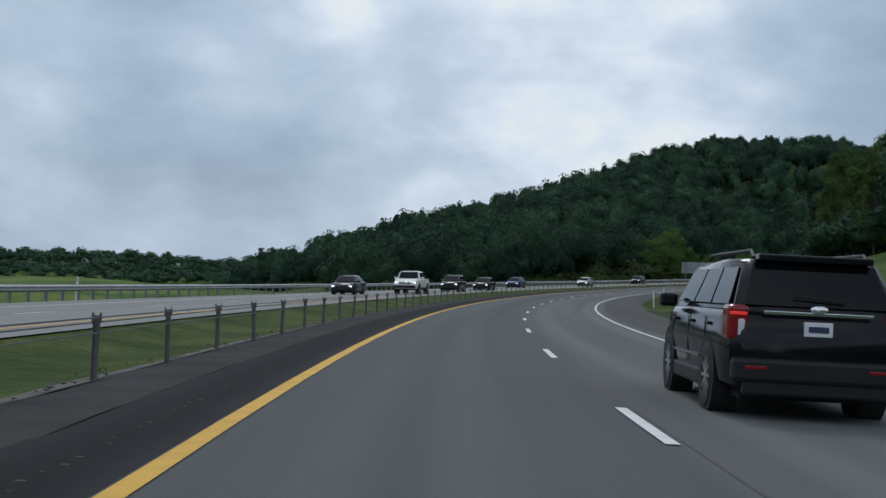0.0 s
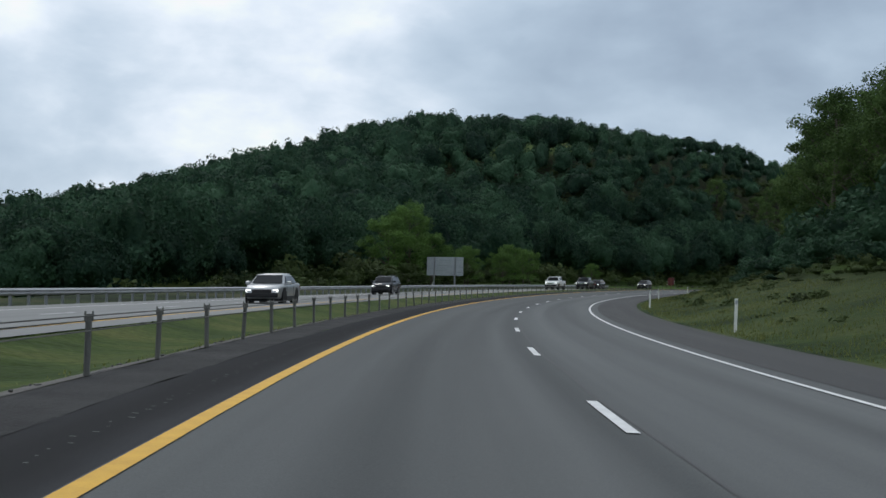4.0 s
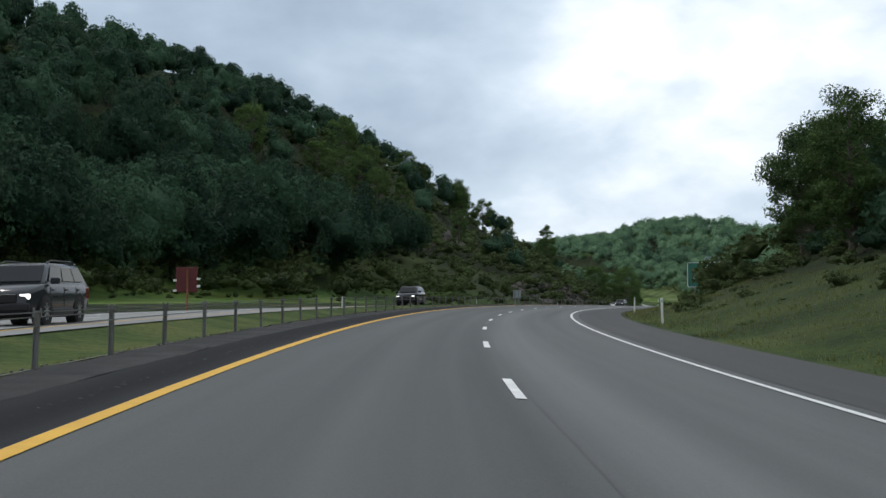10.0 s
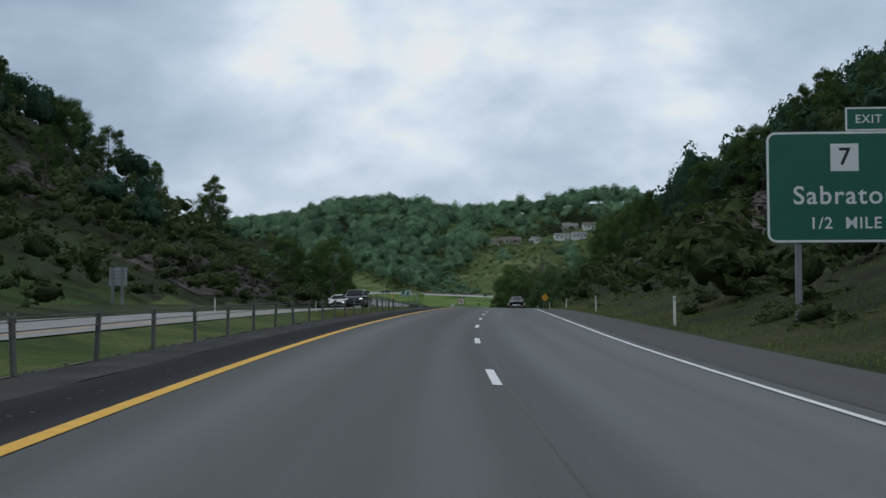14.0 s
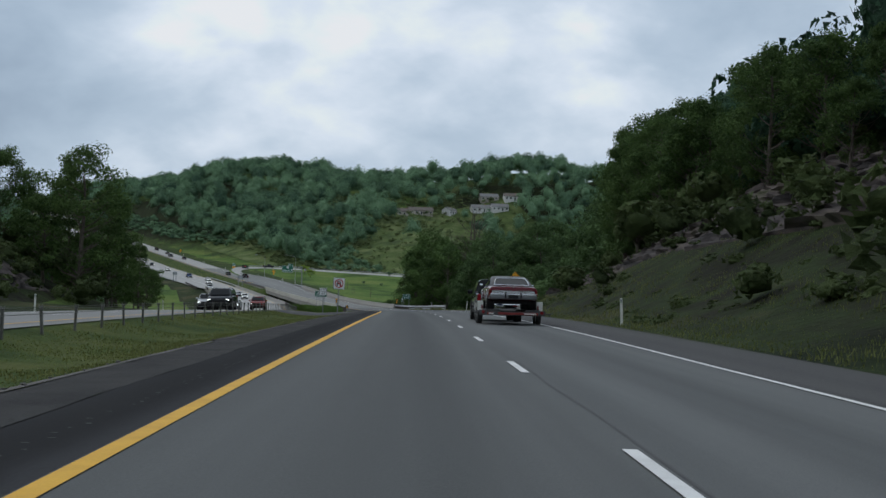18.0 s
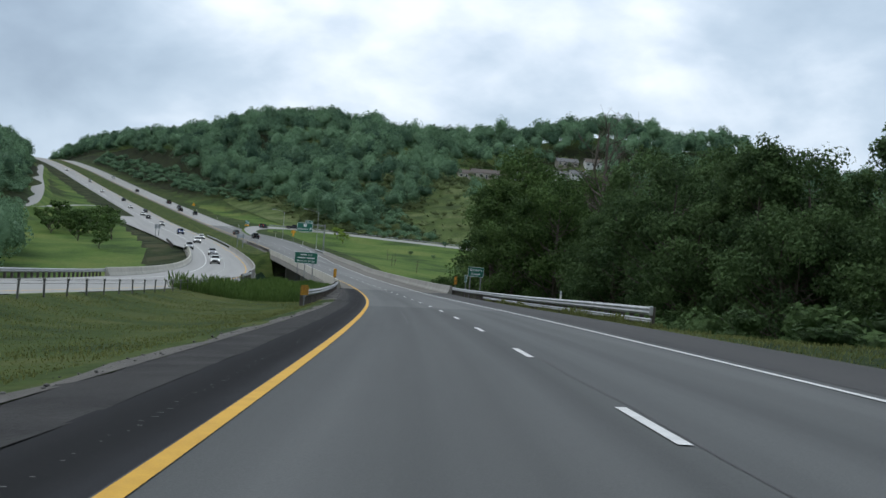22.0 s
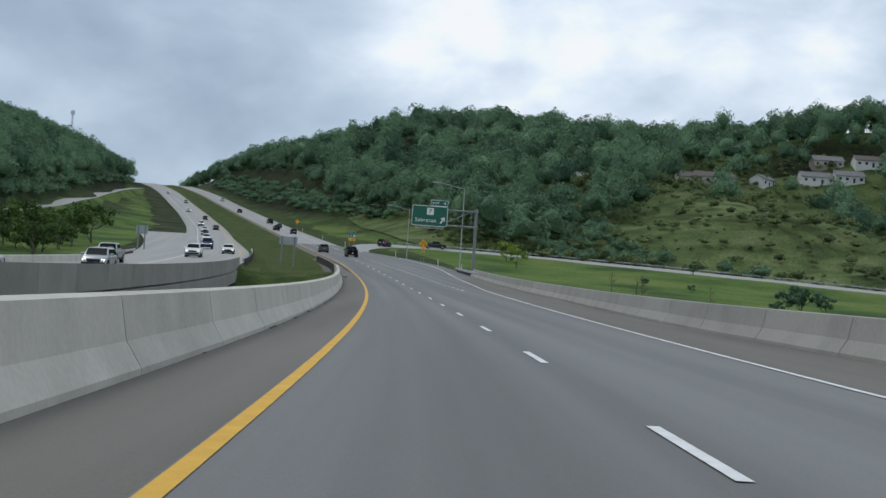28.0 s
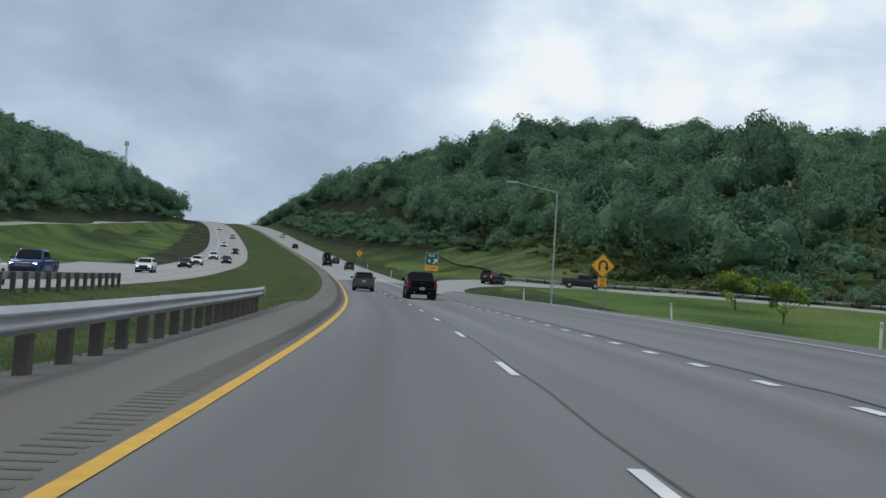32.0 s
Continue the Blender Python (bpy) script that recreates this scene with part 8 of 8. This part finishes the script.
def vehicle(kind, mat, label, m, facing_us=False, lit=False, category="car", group="traffic", fine=False):
    q = SPEC[kind]
    L, W = q["L"], q["W"]
    root = thing({"suv": "suv", "crossover": "crossover_suv", "sedan": "sedan_car", "pickup": "pickup_truck"}[kind], m, label, category, group)
    f, b = L / 2, -L / 2
    zb, belt, deck, nose = q["zb"], q["belt"], q["deck"], q["nose"]
    cow, rb = q["cowl"], q["rb"]
    ys = [(b, .86, zb + .16, deck - .22), (b + .06, .95, zb + .08, deck - .06), (b + .25, .985, zb + .03, deck), (rb - .02 if rb > b + .5 else b + .5, 1, zb, deck if rb > b + .5 else belt), (-.4, 1, zb, belt), (cow - .1, 1, zb, belt - .01),
          (cow + .15, .99, zb, belt - .03), (f - .65, .96, zb, nose + .09), (f - .22, .9, zb + .04, nose), (f - .05, .82, zb + .1, nose - .12), (f, .74, zb + .16, nose - .3)]
    loft("body", [(y, body_ring(W * w, lo, hi)) for y, w, lo, hi in ys], mat, root)
    # cabin
    roof, top, wt, rr = q["roof"], q["top"], q["wt"], q["rr"]
    def cab(y, z, wd):
        half = [(W * .93, belt - .08), (W * .93 + (wd - W * .93) * .9, z - .07), (wd * .93, z - .015), (wd * .6, z + .012)]
        return y, half + [(-x, zz) for x, zz in half[::-1]]
    def low(y):
        half = [(W * .93, belt - .08), (W * .925, belt - .02), (W * .9, belt), (W * .6, belt + .005)]
        return y, half + [(-x, zz) for x, zz in half[::-1]]
    loft("cabin", [low(rb), cab(rr, roof - .03, top), cab((wt + rr) / 2, roof, top + .02), cab(wt, roof - .02, top), low(cow)], mat, root)
    def sx(z):
        return W * .93 + (top * 1.0 - W * .93) * min(1, max(0, (z - belt) / (roof - .05 - belt))) + .012
    # side windows between pillars
    z0, z1 = belt + .05, roof - .13
    def line(y0, ya, zz):
        return y0 + (ya - y0) * (zz - belt) / (roof - belt)
    ends = [line(cow, wt, 0 + z0), line(cow, wt, z1), line(rb, rr, z0), line(rb, rr, z1)]
    span_lo, span_hi = (ends[2] + .18, ends[0] - .22), (ends[3] + .16, ends[1] - .1)
    n = 3 if kind in ("suv", "crossover") else 2
    cuts = [0, .3, .64, 1] if n == 3 else ([0, .42, 1] if kind != "pickup" else [0, .46, 1])
    for side in (-1, 1):
        for k in range(n):
            a0, a1 = cuts[k] + .015 * (k > 0), cuts[k + 1] - .015 * (k < n - 1)
            lo0, lo1 = span_lo[0] + (span_lo[1] - span_lo[0]) * a0, span_lo[0] + (span_lo[1] - span_lo[0]) * a1
            hi0, hi1 = span_hi[0] + (span_hi[1] - span_hi[0]) * a0, span_hi[0] + (span_hi[1] - span_hi[0]) * a1
            pts = [(side * sx(z0), lo0, z0), (side * sx(z0), lo1, z0), (side * sx(z1), hi1, z1), (side * sx(z1), hi0, z1)]
            quad_part("side_window", pts if side > 0 else pts[::-1], M["glass"], root)
        # door gaps and handles
        doors = [span_lo[0] + (span_lo[1] - span_lo[0]) * c for c in cuts[1:]] if kind != "pickup" else [span_lo[0], (span_lo[0] + span_lo[1]) / 2, span_lo[1]]
        for y in doors:
            box_part("door_gap", root, M["black_trim"], side * (W * .992), side * (W * 1.002), y - .006, y + .006, zb + .2, belt - .1, 0)
            box_part("door_handle", root, M["black_trim"] if fine else mat, side * W * .985, side * W * 1.03, y - .3, y - .12, belt - .2, belt - .16, .012)
        box_part("wing_mirror", root, mat, side * (W * .97), side * (W * .97 + .24), cow - .42, cow - .28, belt - .03, belt + .15, .04)
        ya, yb = q["off"] - q["wb"] / 2, q["off"] + q["wb"] / 2
        for y in (ya, yb):
            bm = bmesh.new()
            rod(bm, (side * (W * .7), y, q["r"] + .02), (side * (W * 1.001), y, q["r"] + .02), q["r"] + .085, q["r"] + .085, 28)
            part("wheel_arch", bm, M["under"], root)
            wheel(root, q["kind"], side * (W - .105), y, q["r"])
        box_part("sill", root, M["black_trim"], side * W * .86, side * W * 1.0, ya + q["r"] + .1, yb - q["r"] - .1, zb - .04, zb + .16, .03)
    # glass front and rear
    def slant(y0, ya, zz, wf):
        t_ = (zz - belt) / (roof - belt)
        return y0 + (ya - y0) * t_, (W * .9 + (top - W * .9) * t_) * wf
    for nm, y0, ya, sgn in (("windscreen", cow, wt, 1), ("rear_window", rb, rr, -1)):
        (yl, xl), (yh, xh) = slant(y0, ya, belt + .04, .9), slant(y0, ya, roof - .09, .88)
        o = .03 * sgn
        pts = [(-xl, yl + o, belt + .05), (xl, yl + o, belt + .05), (xh, yh + o, roof - .08), (-xh, yh + o, roof - .08)]
        quad_part(nm, pts if sgn < 0 else pts[::-1], M["glass"], root)
    # rear
    lamp = M["tail_on"] if lit else M["lamp_red"]
    hi = deck - .1 if kind != "suv" else deck + .03
    for side in (-1, 1):
        if kind == "pickup":
            box_part("tail_lamp", root, lamp, side * W * .8, side * W * .985, b - .015, b + .14, hi - .52, hi + .02, .03)
        else:
            box_part("tail_lamp", root, lamp, side * W * .74, side * W * .985, b + .02, b + .34, hi - .36, hi + .02, .05)
            box_part("tail_lamp_bar", root, M["tail_on"] if fine else lamp, side * W * .77, side * W * .96, b + .012, b + .2, hi - .09, hi - .055, .008)
            box_part("reversing_lamp", root, M["lamp_clear"], side * W * .79, side * W * .87, b + .008, b + .1, hi - .32, hi - .13, .02)
        box_part("head_lamp", root, M["head_on"] if facing_us else M["lamp_clear"], side * W * .56, side * W * .84, f - .2, f - .035, nose - .26, nose - .12, .03)
        box_part("exhaust" if side > 0 else "tow_eye", root, M["grey_steel"], side * W * .5 - .05, side * W * .5 + .05, b - .02, b + .2, zb + .03, zb + .11, .02)
    box_part("rear_bumper", root, M["chrome"] if kind == "pickup" and fine else M["black_trim"] if fine else mat, -W * .93, W * .93, b - .07, b + .12, zb + .12, zb + .38, .05)
    box_part("front_bumper", root, M["black_trim"], -W * .84, W * .84, f - .12, f + .05, zb + .1, zb + .32, .05)
    box_part("grille", root, M["chrome"] if kind == "pickup" else M["black_trim"], -W * .5, W * .5, f - .1, f + .03, nose - .34, nose - .12, .03)
    pz = .9 if kind == "suv" else zb + .52 if kind != "sedan" else zb + .42
    if kind == "pickup":
        pz = zb + .25
    box_part("number_plate", root, M["plate_white"], -.155, .155, b - (.09 if kind == "pickup" else .03), b + .1, pz, pz + .155, .008)
    box_part("plate_bar", root, M["plate_ink"], -.11, .11, b - (.095 if kind == "pickup" else .035), b + .1, pz + .045, pz + .11, 0)
    box_part("underbody", root, M["under"], -W * .78, W * .78, b + .3, f - .35, zb - .08, zb + .12, .02)
    if kind == "pickup":
        # dark plate at rail height stands in for the shaded inside of the bed
        box_part("bed_floor", root, M["black_trim"], -W * .84, W * .84, b + .12, rb - .06, deck - .02, deck + .012, 0)
        for side in (-1, 1):
            box_part("bed_rail", root, M["black_trim"], side * W * .82, side * W * .97, b + .05, rb - .04, deck - .01, deck + .04, .01)
        box_part("tailgate", root, mat, -W * .78, W * .78, b - .01, b + .06, zb + .42, deck + .03, .02)
        box_part("brake_light", root, lamp, -.2, .2, rb - .06, rb + .02, roof - .1, roof - .03, .01)
        box_part("tailgate_handle", root, M["black_trim"], -.14, .14, b - .025, b + .02, deck - .2, deck - .08, .015)
    else:
        box_part("rear_spoiler", root, mat, -top * .86, top * .86, rr - .2, rr + .1, roof - .055, roof + .02, .02)
        box_part("trim_strip", root, M["chrome"] if fine else M["black_trim"], -W * .6, W * .6, b - .02, b + .1, hi - .07, hi - .03, .01)
    if kind in ("suv", "crossover"):
        for side in (-1, 1):
            bm = bmesh.new()
            ps = [(side * top * .86, rr + .05, roof - .02), (side * top * .86, rr + .2, roof + .06), (side * top * .86, wt - .35, roof + .06), (side * top * .86, wt - .1, roof - .02)]
            for a, c in zip(ps, ps[1:]):
                rod(bm, a, c, .022, .022, 8)
            part("roof_rail", bm, M["black_trim"], root)
        bm = bmesh.new()
        rod(bm, (.3, rb - .02, belt + .12), (-.25, rb - .01, belt + .16), .012, .008, 6)
        part("rear_wiper", bm, M["black_trim"], root)
        bm = bmesh.new()
        rod(bm, (0, rr + .5, roof), (0, rr + .4, roof + .1), .03, .01, 6)
        part("roof_antenna", bm, M["black_trim"], root)
    if fine:
        bm = bmesh.new()
        bmesh.ops.create_uvsphere(bm, u_segments=16, v_segments=8, radius=1, matrix=Matrix.Translation((0, b - .025 if kind == "suv" else b - .012, hi - .0)) @ Matrix.Diagonal((.1, .012, .04, 1)))
        part("badge", bm, M["chrome"], root)
        box_part("lower_valance", root, M["black_trim"], -W * .8, W * .8, b - .03, b + .1, zb - .02, zb + .16, .03)
        for side in (-1, 1):
            box_part("bumper_reflector", root, M["lamp_red"], side * W * .55, side * W * .8, b - .078, b, zb + .26, zb + .3, .008)
            box_part("lower_chrome_strip", root, M["chrome"], side * W * .995, side * W * 1.008, -.9, 1.0, zb + .3, zb + .325, 0)
    return root


def on_lane(s, u, turn=0.0, west=False):
    z = float(west_z(s, u) if west else road_z(s, u)) + 0.012
    slope = math.degrees(math.atan(float(lerp(s, GRAD))))
    p = place(s, u, z)
    roll = 0 if west else math.degrees(float(lerp(s, BANK)))
    return pose(float(p[0]), float(p[1]), float(p[2]), 0, 0, yaw_at(s) + turn + (180 if west else 0)) @ pose(0, 0, 0, -slope if west else slope, roll if not west else 1.2, 0)


vehicle("suv", M["car_black"], "black family SUV with red tail lamps and roof rails", on_lane(14.55, 5.26, -1) @ Matrix.Diagonal((0.88, 0.9, 0.905, 1)), lit=False, fine=True)
vehicle("pickup", M["car_black"], "black crew-cab pickup truck towing a car trailer", on_lane(696.6, 5.88), lit=False, category="truck", fine=True)
vehicle("crossover", M["car_grey"], "grey-green crossover SUV driving ahead on the highway", on_lane(1238, 1.7))
vehicle("pickup", M["car_black"], "black pickup truck driving ahead on the highway", on_lane(1214, 5.1), category="truck")


def on_ramp(k):
    """A pose on the exit ramp, k of the way along it."""
    i = int(k * (len(exit_line) - 2))
    a, b = exit_line[i], exit_line[i + 1]
    return pose(float(a[0]), float(a[1]), float(exit_z[i]) + 0.02, 0, 0, math.degrees(math.atan2(-(b[0] - a[0]), b[1] - a[1])))


vehicle("crossover", M["car_dark"], "dark grey SUV turning onto the exit ramp", on_ramp(0.22), lit=True)
vehicle("pickup", M["car_dark"], "dark grey pickup truck leaving on the exit ramp", on_ramp(0.32), category="truck")

# car trailer with a maroon coupe strapped on it
def trailer(m):
    root = thing("car_trailer", m, "grey and red tandem-axle car-hauling trailer hitched to a pickup", "trailer")
    for side in (-1, 1):
        box_part("track_ramp", root, M["trailer_grey"], side * .5, side * 1.02, -2.1, 2.5, .5, .58, .015)
        box_part("side_rail", root, M["trailer_grey"], side * .98, side * 1.06, -2.1, 2.6, .42, .6, .015)
        o = box_part("mudguard", root, M["white_plastic"], side * 1.06, side * 1.3, -.95, -.88, .52, .9, .02)
        box_part("mudguard", root, M["trailer_grey"], side * 1.06, side * 1.3, -.9, .95, .84, .9, .02)
        box_part("mudguard", root, M["white_plastic"], side * 1.06, side * 1.3, .88, .95, .5, .88, .02)
        box_part("mudguard_reflector", root, M["lamp_red"], side * 1.08, side * 1.14, -.965, -.94, .6, .75, .005)
        for y in (-.42, .42):
            wheel(root, "trailer", side * 1.17, y, .33)
        bm = bmesh.new()
        rod(bm, (side * 1.13, -2.26, .48), (side * 1.13, -2.2, .48), .065, .065, 14)
        part("tail_lamp", bm, M["lamp_red"], root)
        box_part("lamp_box", root, M["trailer_grey"], side * 1.0, side * 1.28, -2.2, -2.0, .38, .56, .02)
        box_part("reflector_bar", root, M["white_plastic"], side * .72, side * .92, -2.215, -2.19, .4, .45, .005)
        bm = bmesh.new()
        rod(bm, (side * .7, 2.5, .5), (0, 4.3, .5), .06, .06, 8)
        part("drawbar", bm, M["trailer_grey"], root)
    box_part("rear_beam", root, M["trailer_grey"], -1.28, 1.28, -2.19, -2.08, .36, .5, .015)
    box_part("red_strip", root, M["trailer_red"], -.55, 1.0, -2.205, -2.18, .385, .475, .005)
    box_part("lettering_bar", root, M["white_plastic"], .45, .8, -2.212, -2.2, .41, .45, 0)
    box_part("red_strip", root, M["trailer_red"], -.98, -.75, -2.205, -2.18, .385, .475, .005)
    box_part("ramp_latch", root, M["trailer_grey"], 1.28, 1.5, -2.2, -2.1, .4, .46, .01)
    box_part("deck_plate", root, M["under"], -.5, .5, -2.05, 2.4, .47, .5, .01)
    for y in (-1.2, 0, 1.3):
        box_part("cross_member", root, M["under"], -1.0, 1.0, y - .05, y + .05, .4, .5, .01)
    return root


def coupe(m):
    root = thing("classic_coupe", m, "classic maroon coupe with a black vinyl roof and chrome bumper", "car")
    W, f, b = .96, 2.6, -2.6
    zb = .3
    secs = [(b, .9, zb + .24, .84), (b + .05, .97, zb + .14, .9), (b + .35, 1.0, zb + .06, .93), (-1.55, 1.0, zb, .95), (-.9, .985, zb, .95), (.0, .97, zb, .93), (1.0, .975, zb, .95), (1.9, .97, zb, .92), (2.45, .94, zb + .05, .88), (f, .9, zb + .15, .8)]
    loft("body", [(y, body_ring(W * w, lo, hi, top=.84, shoulder=.05)) for y, w, lo, hi in secs], M["car_maroon"], root)
    def cab(y, z, wd):
        half = [(W * .9, .88), (W * .9 + (wd - W * .9) * .9, z - .08), (wd * .92, z - .015), (wd * .6, z + .015)]
        return y, half + [(-x, zz) for x, zz in half[::-1]]
    def low(y):
        half = [(W * .9, .88), (W * .895, .92), (W * .86, .95), (W * .6, .955)]
        return y, half + [(-x, zz) for x, zz in half[::-1]]
    loft("vinyl_roof", [low(-1.75), cab(-1.0, 1.29, .7), cab(-.2, 1.345, .73), cab(.35, 1.32, .7), low(1.0)], M["vinyl"], root)
    pts = [(-.68, -1.72, .965), (.68, -1.72, .965), (.66, -1.5, 1.065), (.58, -1.16, 1.22), (.5, -1.11, 1.245), (-.5, -1.11, 1.245), (-.58, -1.16, 1.22), (-.66, -1.5, 1.065)]
    quad_part("rear_window", pts, M["glass"], root, .03)
    for a, c in zip(pts, pts[1:] + pts[:1]):
        bm = bmesh.new()
        rod(bm, Vector(a) + Vector((0, -.03, .02)), Vector(c) + Vector((0, -.03, .02)), .017, .017, 8)
        part("window_trim", bm, M["chrome"], root)
    quad_part("windscreen", [(.74, .98, .98), (-.74, .98, .98), (-.6, .42, 1.26), (.6, .42, 1.26)], M["glass"], root, .03)
    for side in (-1, 1):
        pp = [(side * .862, -.75, .98), (side * .862, .72, .98), (side * .735, .3, 1.2), (side * .735, -.5, 1.2)]
        quad_part("side_window", pp if side > 0 else pp[::-1], M["glass"], root, .02)
        for y in (-1.5, 1.45):
            bm = bmesh.new()
            rod(bm, (side * W * .7, y, .37), (side * W * .992, y, .37), .42, .42, 28)
            part("wheel_arch", bm, M["under"], root)
            bm = bmesh.new()
            for k in range(12):
                a0, a1 = math.pi * k / 12, math.pi * (k + 1) / 12
                rod(bm, (side * W * 1.006, y + math.cos(a0) * .43, .37 + math.sin(a0) * .43), (side * W * 1.006, y + math.cos(a1) * .43, .37 + math.sin(a1) * .43), .014, .014, 6)
            part("arch_trim", bm, M["chrome"], root)
            wheel(root, "car", side * (W - .085), y, .33)
        box_part("tail_lamp", root, M["lamp_red"], side * W * .9, side * W * .985, b - .035, b + .12, .54, .8, .03)
        bm = bmesh.new()
        for z0, z1 in ((.53, .81),):
            rod(bm, (side * W * .945, b - .05, z0), (side * W * .945, b - .05, z1), .012, .012, 6)
        part("lamp_trim", bm, M["chrome"], root)
        box_part("bumper_guard", root, M["black_trim"], side * .3 - .03, side * .3 + .03, b - .17, b - .05, .47, .69, .02)
        box_part("rocker_trim", root, M["chrome"], side * W * .99, side * W * 1.005, -1.0, 1.0, zb + .07, zb + .1, 0)
        box_part("wing_mirror", root, M["chrome"], side * W, side * (W + .16), .55, .65, .95, 1.04, .03)
    for k in range(5):
        box_part("tail_panel_rib", root, M["chrome"] if k % 2 == 0 else M["lamp_clear"], -W * .86, W * .86, b - .03, b + .05, .655 + k * .022, .672 + k * .022, .004)
    box_part("chrome_bumper", root, M["chrome"], -W * .93, W * .93, b - .13, b + .03, .575, .64, .025)
    box_part("lower_bumper", root, M["dull_steel"], -W * .95, W * .95, b - .11, b + .05, .42, .58, .04)
    box_part("plate_recess", root, M["under"], -.19, .19, b - .118, b, .46, .58, .01)
    box_part("boot_badge", root, M["chrome"], -.025, .025, b - .03, b + .06, .86, .93, .01)
    box_part("underbody", root, M["under"], -W * .75, W * .75, b + .3, f - .3, zb - .06, zb + .12, .02)
    box_part("front_bumper", root, M["chrome"], -W * .93, W * .93, f - .05, f + .1, .45, .62, .03)
    return root


tm = on_lane(689.1, 5.87)
trailer(tm)
coupe(tm @ Matrix.Translation((0, .25, .555)) @ pose(0, 0, 0, 0, 0, 0))

# oncoming traffic: station, lane, kind, colour
NAMES = {"car_black": "black", "car_dark": "dark grey", "car_grey": "grey-green", "car_silver": "silver", "car_white": "white", "car_blue": "dark blue", "car_red": "dark red"}
WORDS = {"suv": "SUV", "crossover": "compact SUV", "sedan": "sedan", "pickup": "pickup truck"}
made = {}


def traffic(s, u, kind, col, west, extra=""):
    key = (kind, col, west)
    m = on_lane(s, u, 0, west)
    if key in made:
        return copy_thing(made[key], m)
    made[key] = vehicle(kind, M[col], f"{NAMES[col]} {WORDS[kind]} {'oncoming with lit headlamps' if west else 'driving ahead up the hill'}", m, facing_us=west, category="truck" if kind == "pickup" else "car", group="oncoming traffic" if west else "traffic ahead")
    return made[key]


for s, lane, kind, col in ((97, 1, "sedan", "car_dark"), (104, 0, "pickup", "car_white"), (124, 0, "crossover", "car_dark"), (141, 0, "sedan", "car_black"), (176, 1, "sedan", "car_blue"), (205, 0, "sedan", "car_silver"),
                           (256, 1, "crossover", "car_dark"), (330, 0, "pickup", "car_white"), (350, 0, "pickup", "car_dark"), (372, 1, "crossover", "car_black"), (391, 0, "crossover", "car_dark"), (468, 0, "crossover", "car_black"),
                           (616, 0, "crossover", "car_dark"), (633, 1, "sedan", "car_white"), (742, 0, "suv", "car_black"), (768, 1, "crossover", "car_silver"), (797, 0, "crossover", "car_red"), (806, 1, "sedan", "car_silver"),
                           (1020, 1, "crossover", "car_white"), (1048, 1, "sedan", "car_silver"), (1078, 1, "crossover", "car_silver"), (1153, 1, "suv", "car_white"), (1182, 0, "sedan", "car_white"), (1210, 1, "pickup", "car_blue"),
                           (1270, 1, "crossover", "car_white"), (1321, 1, "sedan", "car_dark"), (1345, 1, "crossover", "car_white"), (1372, 0, "sedan", "car_dark"), (1400, 1, "crossover", "car_white"), (1462, 0, "sedan", "car_black"), (1530, 1, "sedan", "car_white"), (1620, 0, "crossover", "car_silver"), (1720, 1, "sedan", "car_white")):
    traffic(s, float(inner(s)) - (3.2 if lane == 0 else 6.9), kind, col, True)
for s, off, kind, col in ((1109, -11.5, "pickup", "car_silver"),):
    traffic(s, float(inner(s)) + off, kind, col, True)
for s, u, kind, col in ((1385, 5.3, "crossover", "car_dark"), (1408, 1.8, "suv", "car_black"), (1436, 5.3, "sedan", "car_dark"), (1470, 5.3, "pickup", "car_black"), (1560, 1.8, "crossover", "car_dark"), (1680, 5.3, "suv", "car_white")):
    traffic(s, u, kind, col, False)
